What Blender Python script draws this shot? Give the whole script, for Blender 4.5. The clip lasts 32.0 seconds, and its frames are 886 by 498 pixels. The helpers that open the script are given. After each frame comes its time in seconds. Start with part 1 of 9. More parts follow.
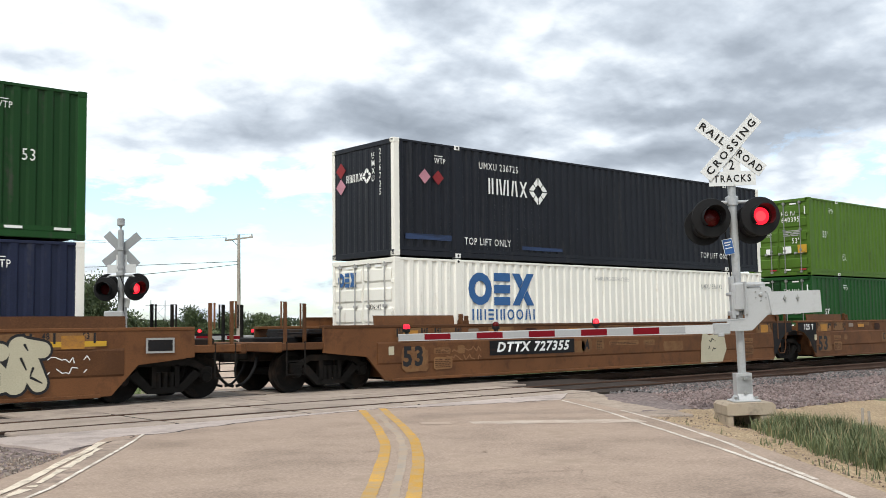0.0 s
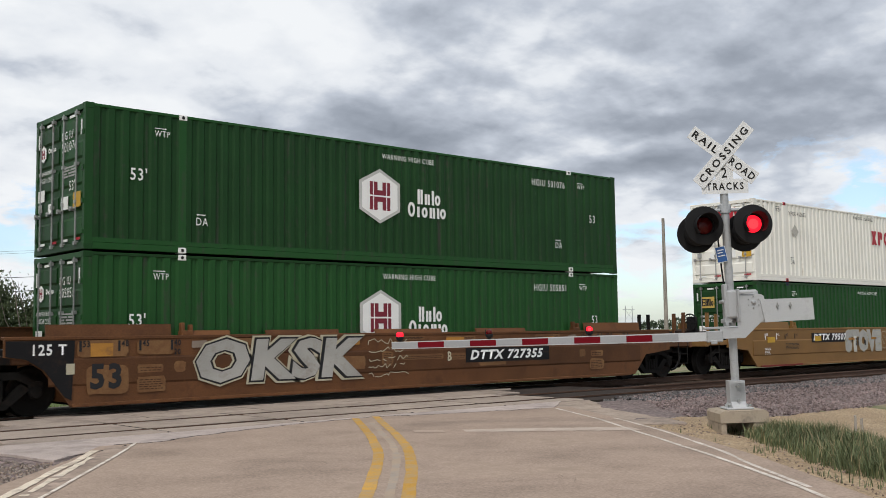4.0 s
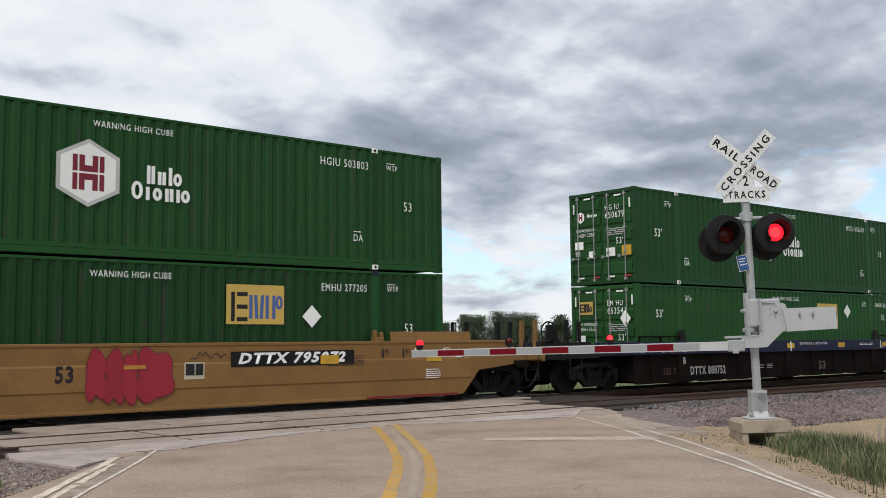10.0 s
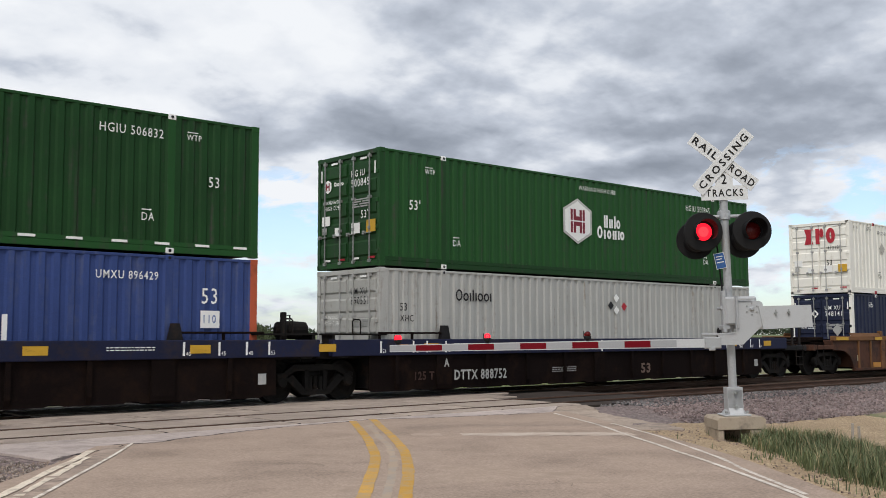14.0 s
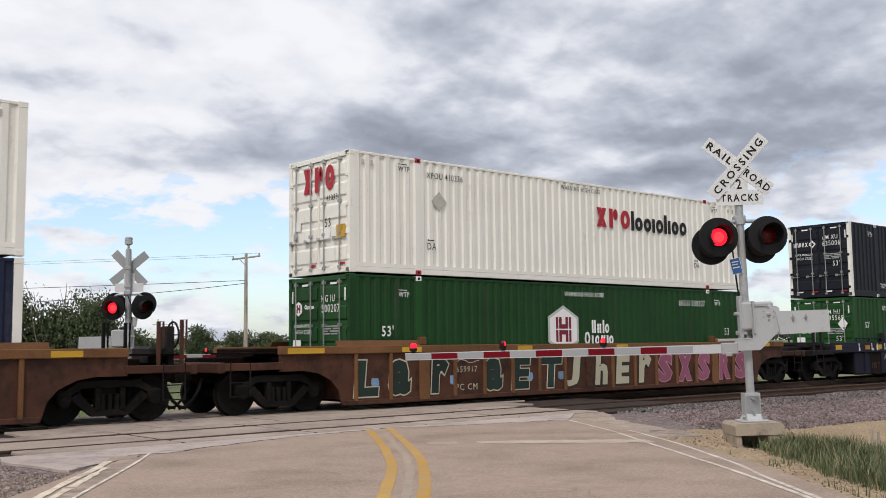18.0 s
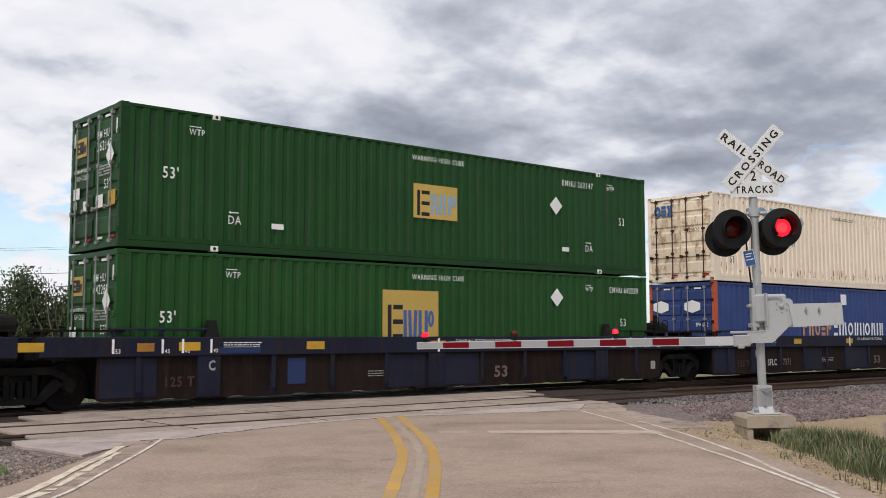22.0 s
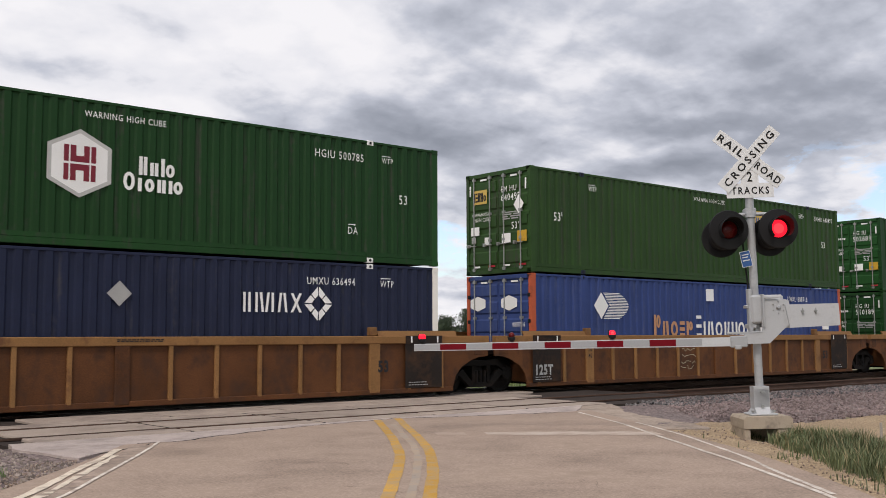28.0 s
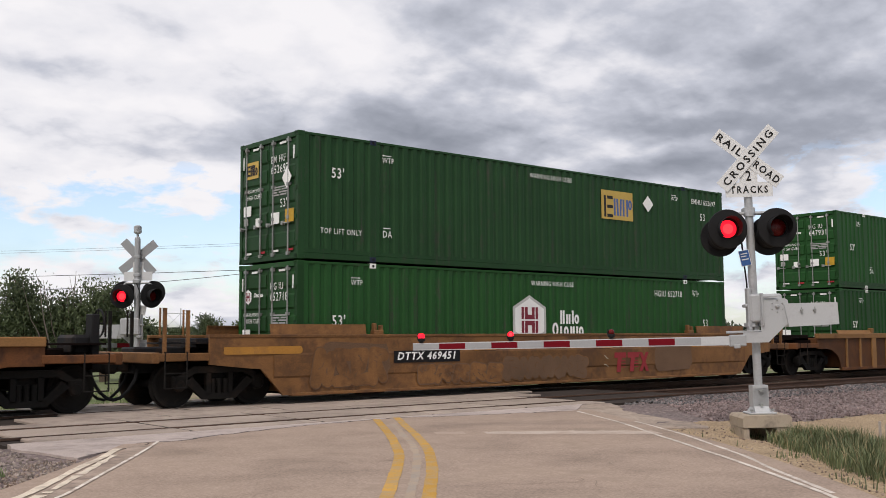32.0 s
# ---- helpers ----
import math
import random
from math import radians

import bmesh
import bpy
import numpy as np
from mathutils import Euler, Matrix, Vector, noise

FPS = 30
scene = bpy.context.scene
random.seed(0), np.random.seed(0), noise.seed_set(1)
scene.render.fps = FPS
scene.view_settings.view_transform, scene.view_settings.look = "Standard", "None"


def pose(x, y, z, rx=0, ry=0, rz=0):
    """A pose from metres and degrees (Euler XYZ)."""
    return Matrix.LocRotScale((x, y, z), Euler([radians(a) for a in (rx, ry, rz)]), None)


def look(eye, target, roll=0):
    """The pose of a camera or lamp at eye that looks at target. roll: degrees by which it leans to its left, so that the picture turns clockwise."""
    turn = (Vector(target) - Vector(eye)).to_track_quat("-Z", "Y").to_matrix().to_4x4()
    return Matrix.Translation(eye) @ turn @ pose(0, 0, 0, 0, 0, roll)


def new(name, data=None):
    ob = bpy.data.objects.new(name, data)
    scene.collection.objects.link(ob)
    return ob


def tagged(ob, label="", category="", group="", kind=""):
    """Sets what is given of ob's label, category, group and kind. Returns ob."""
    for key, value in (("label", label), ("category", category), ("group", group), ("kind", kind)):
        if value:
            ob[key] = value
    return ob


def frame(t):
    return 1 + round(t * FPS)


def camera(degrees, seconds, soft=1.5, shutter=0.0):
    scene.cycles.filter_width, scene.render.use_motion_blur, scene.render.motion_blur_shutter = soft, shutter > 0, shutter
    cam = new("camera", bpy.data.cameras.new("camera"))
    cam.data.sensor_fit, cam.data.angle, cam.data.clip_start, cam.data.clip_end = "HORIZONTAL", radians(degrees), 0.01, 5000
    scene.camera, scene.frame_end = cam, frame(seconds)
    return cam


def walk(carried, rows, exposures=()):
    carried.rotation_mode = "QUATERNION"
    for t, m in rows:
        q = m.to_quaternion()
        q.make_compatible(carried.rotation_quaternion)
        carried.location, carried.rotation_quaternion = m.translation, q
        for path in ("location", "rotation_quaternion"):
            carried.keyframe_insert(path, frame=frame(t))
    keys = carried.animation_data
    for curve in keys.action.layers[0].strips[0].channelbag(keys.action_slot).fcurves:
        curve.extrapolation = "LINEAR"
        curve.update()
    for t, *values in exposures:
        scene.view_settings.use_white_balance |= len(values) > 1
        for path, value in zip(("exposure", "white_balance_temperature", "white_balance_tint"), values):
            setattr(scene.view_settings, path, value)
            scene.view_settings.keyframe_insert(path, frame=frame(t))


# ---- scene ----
# ---- camera ----
EYE = (0.0, 0.0, 1.43)          # z = 0 is the top of the rails, x runs along the tracks
cam = camera(47.08, 32.0, soft=0.55, shutter=0.045)
walk(cam, [
    (0, pose(*EYE, 94.369, 0.717, -41.263)), (0.5, pose(*EYE, 94.587, 0.699, -41.197)), (1, pose(*EYE, 94.730, 0.638, -41.084)),
    (1.5, pose(*EYE, 94.908, 0.519, -40.994)), (2, pose(*EYE, 94.910, 0.654, -41.016)), (2.5, pose(*EYE, 94.739, 0.479, -41.243)),
    (3, pose(*EYE, 94.688, 0.743, -41.417)), (3.5, pose(*EYE, 94.813, 0.523, -41.504)), (4, pose(*EYE, 94.805, 0.770, -41.637)),
    (4.5, pose(*EYE, 94.792, 0.815, -41.710)), (6.5, pose(*EYE, 94.750, 0.525, -41.283)), (7, pose(*EYE, 94.766, 0.359, -41.173)),
    (7.5, pose(*EYE, 94.864, 0.160, -41.125)), (8, pose(*EYE, 94.973, 0.232, -41.341)), (8.5, pose(*EYE, 95.072, 0.552, -41.455)),
    (9, pose(*EYE, 95.115, 0.681, -41.662)), (9.5, pose(*EYE, 95.216, 0.511, -41.051)), (10, pose(*EYE, 95.285, 0.607, -40.521)),
    (10.5, pose(*EYE, 94.937, 0.367, -40.568)), (11, pose(*EYE, 94.663, 0.197, -41.307)), (11.5, pose(*EYE, 94.804, 0.155, -41.506)),
    (12, pose(*EYE, 94.853, 0.022, -41.554)), (12.5, pose(*EYE, 94.894, -0.016, -41.678)), (13, pose(*EYE, 94.903, -0.136, -41.676)),
    (13.5, pose(*EYE, 94.936, -0.088, -41.727)), (14, pose(*EYE, 94.999, 0.169, -41.742)), (14.5, pose(*EYE, 95.155, 0.206, -41.794)),
    (16.5, pose(*EYE, 95.214, -0.019, -41.269)), (17, pose(*EYE, 95.190, -0.099, -41.073)), (17.5, pose(*EYE, 95.150, 0.647, -40.969)),
    (18, pose(*EYE, 95.452, 0.644, -40.874)), (18.5, pose(*EYE, 95.738, 0.453, -40.610)), (19, pose(*EYE, 95.381, 0.224, -40.658)),
    (19.5, pose(*EYE, 95.289, 0.063, -41.059)), (20, pose(*EYE, 95.336, 0.047, -41.327)), (20.5, pose(*EYE, 95.051, 0.068, -41.151)),
    (21, pose(*EYE, 94.857, 0.023, -40.964)), (21.5, pose(*EYE, 94.807, 0.153, -40.698)), (22, pose(*EYE, 94.849, 0.053, -40.221)),
    (22.5, pose(*EYE, 95.029, 0.129, -40.699)), (23, pose(*EYE, 95.211, 0.070, -41.059)), (23.5, pose(*EYE, 95.057, 0.112, -40.941)),
    (24, pose(*EYE, 95.055, 0.205, -40.769)), (24.5, pose(*EYE, 94.987, 0.298, -40.756)), (25, pose(*EYE, 94.868, 0.229, -40.693)),
    (25.5, pose(*EYE, 94.781, 0.276, -40.577)), (27.5, pose(*EYE, 94.848, 0.387, -40.314)), (28, pose(*EYE, 94.948, 0.231, -40.384)),
    (28.5, pose(*EYE, 95.094, 0.084, -40.347)), (29, pose(*EYE, 95.060, -0.207, -40.190)), (29.5, pose(*EYE, 94.936, -0.078, -40.146)),
    (30, pose(*EYE, 94.785, -0.091, -40.084)), (30.5, pose(*EYE, 94.803, -0.127, -40.104)), (31, pose(*EYE, 94.862, 0.118, -40.145)),
    (31.5, pose(*EYE, 94.862, 0.132, -40.317)), (32, pose(*EYE, 94.909, 0.291, -40.437)),
], exposures=[(0, 0.34, 6400, 6), (1.1, 0.20, 6400, 7), (2.0, -0.08, 6450, 8), (4, -0.06, 6450, 9), (10, -0.08, 6350, 8), (16, -0.04, 6450, 11), (22, -0.06, 6500, 13), (32, -0.06, 6650, 14)])

# the train: place of its reference point along x, second by second
TRAIN = [(0.0, -8.49), (2.0, -31.66), (4.0, -54.95), (6.0, -78.21), (8.0, -101.68), (10.0, -125.37), (12.0, -149.27),
         (14.0, -173.24), (16.0, -197.31), (18.0, -221.53), (20.0, -245.90), (22.0, -270.38), (24.0, -295.09),
         (26.0, -319.95), (28.0, -344.98), (30.0, -370.05), (32.0, -395.27)]
# ---- world, sun, exposure ----
def nd(tree, kind, x=0, y=0, **vals):
    n = tree.nodes.new(kind)
    n.location = (x, y)
    for k, v in vals.items():
        setattr(n, k, v)
    return n


def put(tree, a, b):
    tree.links.new(a, b)


def maths(tree, op, a, b=None, c=None, clamp=False):
    n = nd(tree, "ShaderNodeMath", operation=op, use_clamp=clamp)
    for i, v in enumerate((a, b, c)):
        if v is None:
            continue
        if isinstance(v, (int, float)):
            n.inputs[i].default_value = v
        else:
            put(tree, v, n.inputs[i])
    return n.outputs[0]


def ramp(tree, fac, stops):
    n = nd(tree, "ShaderNodeValToRGB")
    els = n.color_ramp.elements
    while len(els) < len(stops):
        els.new(0.5)
    for e, (p, c) in zip(els, stops):
        e.position = p
        e.color = (*c, 1) if len(c) == 3 else c
    put(tree, fac, n.inputs[0])
    return n.outputs[0]


def grey(v):
    return (v, v, v)


def noise_tex(tree, vec, scale, detail=4, rough=0.55, distort=0.0):
    n = nd(tree, "ShaderNodeTexNoise")
    n.inputs["Scale"].default_value = scale
    n.inputs["Detail"].default_value = detail
    n.inputs["Roughness"].default_value = rough
    n.inputs["Distortion"].default_value = distort
    if vec is not None:
        put(tree, vec, n.inputs["Vector"])
    return n.outputs["Fac"]


def mix(tree, fac, a, b, blend="MIX"):
    n = nd(tree, "ShaderNodeMix", data_type="RGBA", blend_type=blend)
    for sock, v in ((n.inputs[0], fac), (n.inputs[6], a), (n.inputs[7], b)):
        if isinstance(v, (int, float)):
            sock.default_value = v
        elif isinstance(v, tuple):
            sock.default_value = (*v, 1) if len(v) == 3 else v
        else:
            put(tree, v, sock)
    return n.outputs[2]


SUN_AZ, SUN_EL = 236.0, 52.0     # degrees, azimuth clockwise from +y


def build_world():
    w = bpy.data.worlds.new("overcast_sky")
    scene.world = w
    w.use_nodes = True
    tr = w.node_tree
    tr.nodes.clear()
    out = nd(tr, "ShaderNodeOutputWorld")
    co = nd(tr, "ShaderNodeTexCoord").outputs["Generated"]
    sep = nd(tr, "ShaderNodeSeparateXYZ")
    put(tr, co, sep.inputs[0])
    dx, dy, dz = sep.outputs
    up = maths(tr, "MAXIMUM", dz, 0.0)

    def layer(lift, base):
        """The view met with a flat cloud layer, which crowds together towards the horizon; lift looks a little higher."""
        high = maths(tr, "ADD", maths(tr, "MAXIMUM", maths(tr, "ADD", dz, lift), 0.0), base)
        comb = nd(tr, "ShaderNodeCombineXYZ")
        put(tr, maths(tr, "DIVIDE", dx, high), comb.inputs[0])
        put(tr, maths(tr, "DIVIDE", dy, high), comb.inputs[1])
        comb.inputs[2].default_value = 3.7
        return comb.outputs[0]

    def heaps(vec):
        """Rounded cloud heaps: swelling cells over a broad drift."""
        broad = noise_tex(tr, vec, 1.5, 3, 0.5, 0.05)
        mid = noise_tex(tr, vec, 2.7, 8, 0.52, 0.05)
        swell = maths(tr, "ABSOLUTE", maths(tr, "SUBTRACT", noise_tex(tr, vec, 4.2, 8, 0.50, 0.05), 0.5))
        d = maths(tr, "ADD", maths(tr, "MULTIPLY", broad, 0.45), maths(tr, "MULTIPLY", mid, 0.75))
        return maths(tr, "SUBTRACT", d, maths(tr, "MULTIPLY", swell, 0.6))

    here, above = layer(0.0, 0.26), layer(0.019, 0.26)
    mass, mass_above = heaps(here), heaps(above)
    side = maths(tr, "SUBTRACT", maths(tr, "MULTIPLY", dx, 0.747), maths(tr, "MULTIPLY", dy, 0.665))
    wisp = maths(tr, "MULTIPLY", maths(tr, "SUBTRACT", mass, 0.55), 0.20)
    # a broad grey bank lies across the sky ahead and to the right, thinner low down and to the left
    level = maths(tr, "ADD", dz, wisp)
    bank = ramp(tr, level, [(0.115, grey(0.0)), (0.165, grey(1.0)), (0.22, grey(0.85)), (0.29, grey(0.55)), (0.42, grey(0.6))])
    bank = maths(tr, "MULTIPLY", bank, ramp(tr, maths(tr, "ADD", maths(tr, "ADD", side, maths(tr, "MULTIPLY", wisp, 1.6)), 0.5), [(0.19, grey(0.0)), (0.42, grey(0.92)), (0.60, grey(1.0)), (0.76, grey(0.9))]))
    # edges that face up are lit, bellies are grey
    edge = maths(tr, "MULTIPLY", maths(tr, "SUBTRACT", mass, mass_above), 1.7)
    lit = maths(tr, "ADD", 0.86, maths(tr, "MULTIPLY", maths(tr, "SUBTRACT", mass, 0.53), -1.0))
    lit = maths(tr, "SUBTRACT", lit, maths(tr, "MULTIPLY", bank, 0.385))
    lit = maths(tr, "ADD", lit, edge)
    cloud = ramp(tr, lit, [(0.24, (0.27, 0.30, 0.355)), (0.42, (0.36, 0.395, 0.46)), (0.60, (0.54, 0.58, 0.655)), (0.76, (0.79, 0.815, 0.86)), (0.92, (0.89, 0.905, 0.93))])
    sky = nd(tr, "ShaderNodeTexSky", sky_type="NISHITA", sun_disc=False)
    sky.sun_elevation, sky.sun_rotation = radians(SUN_EL), radians(SUN_AZ)
    blue = mix(tr, 1.0, sky.outputs[0], (0.150, 0.160, 0.172), "MULTIPLY")
    # a belt of clear sky opens low down, with small cumulus standing in it
    low = nd(tr, "ShaderNodeMapping")
    low.inputs["Scale"].default_value = (1.0, 1.0, 2.4)
    put(tr, co, low.inputs["Vector"])
    puff = noise_tex(tr, low.outputs[0], 13.0, 7, 0.6, 0.25)
    puff = maths(tr, "ADD", maths(tr, "MULTIPLY", puff, 0.7), maths(tr, "MULTIPLY", noise_tex(tr, low.outputs[0], 5.0, 3, 0.5), 0.4))
    belt = ramp(tr, maths(tr, "ADD", dz, wisp), [(0.02, grey(0.13)), (0.07, grey(0.15)), (0.105, grey(0.24)), (0.13, grey(0.08)), (0.15, grey(0.0))])
    cover = ramp(tr, maths(tr, "ADD", maths(tr, "SUBTRACT", puff, belt), 0.0), [(0.34, grey(0.12)), (0.44, grey(1.0))])
    cover = maths(tr, "MAXIMUM", cover, ramp(tr, up, [(0.14, grey(0.0)), (0.18, grey(1.0))]))
    col = mix(tr, cover, blue, cloud)
    bg = nd(tr, "ShaderNodeBackground")
    bg.inputs[1].default_value = 1.05
    put(tr, col, bg.inputs[0])
    put(tr, bg.outputs[0], out.inputs[0])


build_world()
sun_data = bpy.data.lights.new("sun", "SUN")
sun_data.energy, sun_data.angle, sun_data.color = 1.9, radians(14), (1.0, 0.93, 0.85)
sun = new("sun", sun_data)
sun.matrix_world = look((60 * math.sin(radians(SUN_AZ)), 60 * math.cos(radians(SUN_AZ)), 60 * math.tan(radians(SUN_EL))), (0, 0, 0))
scene.view_settings.exposure = 0.0
# ---- mesh tools ----
class Geo:
    """Collects boxes, prisms and tubes into one mesh."""

    def __init__(self):
        self.v, self.f = [], []

    def add(self, verts, faces):
        n = len(self.v)
        self.v += [tuple(p) for p in verts]
        self.f += [tuple(n + i for i in f) for f in faces]
        return self

    def box(self, x0, x1, y0, y1, z0, z1, c=0.0):
        if c <= 0:
            vs = [(x, y, z) for x in (x0, x1) for y in (y0, y1) for z in (z0, z1)]
            return self.add(vs, [(0, 1, 3, 2), (4, 6, 7, 5), (0, 4, 5, 1), (2, 3, 7, 6), (0, 2, 6, 4), (1, 5, 7, 3)])
        bm = bmesh.new()
        vs = [bm.verts.new((x, y, z)) for x in (x0, x1) for y in (y0, y1) for z in (z0, z1)]
        for q in [(0, 1, 3, 2), (4, 6, 7, 5), (0, 4, 5, 1), (2, 3, 7, 6), (0, 2, 6, 4), (1, 5, 7, 3)]:
            bm.faces.new([vs[i] for i in q])
        bmesh.ops.bevel(bm, geom=bm.edges[:], offset=c, segments=1, affect="EDGES")
        bm.verts.index_update()
        self.add([p.co[:] for p in bm.verts], [[p.index for p in f.verts] for f in bm.faces])
        bm.free()
        return self

    def prism(self, poly, axis, a, b):
        """A polygon of (u, v) pushed along an axis from a to b: y takes (x, z), x takes (y, z), z takes (x, y)."""
        n = len(poly)
        put3 = {"y": lambda u, v, w: (u, w, v), "x": lambda u, v, w: (w, u, v), "z": lambda u, v, w: (u, v, w)}[axis]
        vs = [put3(u, v, a) for u, v in poly] + [put3(u, v, b) for u, v in poly]
        fs = [tuple(range(n)), tuple(range(2 * n - 1, n - 1, -1))]
        fs += [((i + 1) % n, i, n + i, n + (i + 1) % n) for i in range(n)]
        return self.add(vs, fs)

    def tube(self, path, r, n=8, r1=None):
        path = [Vector(p) for p in path]
        rings = []
        for i, p in enumerate(path):
            d = (path[min(i + 1, len(path) - 1)] - path[max(i - 1, 0)]).normalized()
            a = d.orthogonal().normalized()
            b = d.cross(a)
            rr = r if r1 is None else r + (r1 - r) * i / (len(path) - 1)
            rings.append([p + rr * (math.cos(2 * math.pi * k / n) * a + math.sin(2 * math.pi * k / n) * b) for k in range(n)])
        # keep neighbouring rings in step
        for i in range(1, len(rings)):
            best = min(range(n), key=lambda s: sum((rings[i][(k + s) % n] - rings[i - 1][k]).length for k in range(0, n, max(1, n // 4))))
            rings[i] = rings[i][best:] + rings[i][:best]
        vs = [p[:] for ring in rings for p in ring]
        fs = [(i * n + k, i * n + (k + 1) % n, (i + 1) * n + (k + 1) % n, (i + 1) * n + k) for i in range(len(rings) - 1) for k in range(n)]
        fs += [tuple(range(n - 1, -1, -1)), tuple(range((len(rings) - 1) * n, len(rings) * n))]
        return self.add(vs, fs)

    def lathe(self, prof, centre, axis="y", n=24, caps=True):
        """A profile of (radius, along) turned about an axis through centre."""
        cx, cy, cz = centre
        vs = []
        for r, h in prof:
            for k in range(n):
                u, v = r * math.cos(2 * math.pi * k / n), r * math.sin(2 * math.pi * k / n)
                vs.append({"y": (cx + u, cy + h, cz + v), "x": (cx + h, cy + u, cz + v), "z": (cx + u, cy + v, cz + h)}[axis])
        m = len(prof)
        fs = [(i * n + k, i * n + (k + 1) % n, (i + 1) * n + (k + 1) % n, (i + 1) * n + k) for i in range(m - 1) for k in range(n)]
        if caps:
            fs += [tuple(range(n)), tuple(range((m - 1) * n, m * n))]
        return self.add(vs, fs)

    def flat(self, poly, place):
        """One flat face; place turns (u, v) into a point."""
        return self.add([place(u, v) for u, v in poly], [tuple(range(len(poly)))])

    def mesh(self, name, smooth=False):
        me = bpy.data.meshes.new(name)
        me.from_pydata(self.v, [], self.f)
        bm = bmesh.new()
        bm.from_mesh(me)
        bmesh.ops.recalc_face_normals(bm, faces=bm.faces[:])
        bm.to_mesh(me)
        bm.free()
        if smooth:
            for p in me.polygons:
                p.use_smooth = True
        me.materials.append(None)
        return me


def part(name, geo, material, parent=None, label="", at=None):
    """One mesh object, under its thing or part; geo is a Geo or a mesh that others share."""
    me = geo.mesh(name) if isinstance(geo, Geo) else geo
    ob = new(name, me)
    ob.material_slots[0].link = "OBJECT"
    ob.material_slots[0].material = material
    if parent is not None:
        ob.parent = parent
    if at is not None:
        ob.matrix_basis = at if isinstance(at, Matrix) else Matrix.Translation(at)
    if label:
        tagged(ob, label)
    return ob


def thing(name, label, category, group="", kind="", at=None):
    ob = new(name)
    ob.empty_display_size = 0.3
    if at is not None:
        ob.matrix_basis = at if isinstance(at, Matrix) else Matrix.Translation(at)
    return tagged(ob, label, category, group, kind)


TEXTS = {}


def lettering(words, height, bold=0.0, centre=False, spacing=1.16, narrow=0.8, lean=0.0):
    """A flat mesh of words, standing in x and z, facing -y, its lower left corner (or its middle) at the origin."""
    key = (words, height, bold, centre, spacing, narrow, lean)
    if key not in TEXTS:
        cu = bpy.data.curves.new("words", "FONT")
        cu.body, cu.size, cu.resolution_u, cu.offset, cu.space_character = words, height * 1.38, 2, bold + 0.003 * height, spacing
        ob = bpy.data.objects.new("words", cu)
        me = bpy.data.meshes.new_from_object(ob)
        bpy.data.objects.remove(ob)
        xs = [v.co.x for v in me.vertices] or [0, 1]
        ys = [v.co.y for v in me.vertices] or [0, 1]
        mx, my = (((min(xs) + max(xs)) / 2, (min(ys) + max(ys)) / 2) if centre else (min(xs), min(ys)))
        for v in me.vertices:
            v.co = ((v.co.x - mx + lean * (v.co.y - my)) * narrow, 0, v.co.y - my)
        me.materials.clear()
        me.materials.append(None)
        TEXTS[key] = me
    return TEXTS[key]


def text_width(me):
    xs = [v.co.x for v in me.vertices]
    return max(xs) - min(xs)


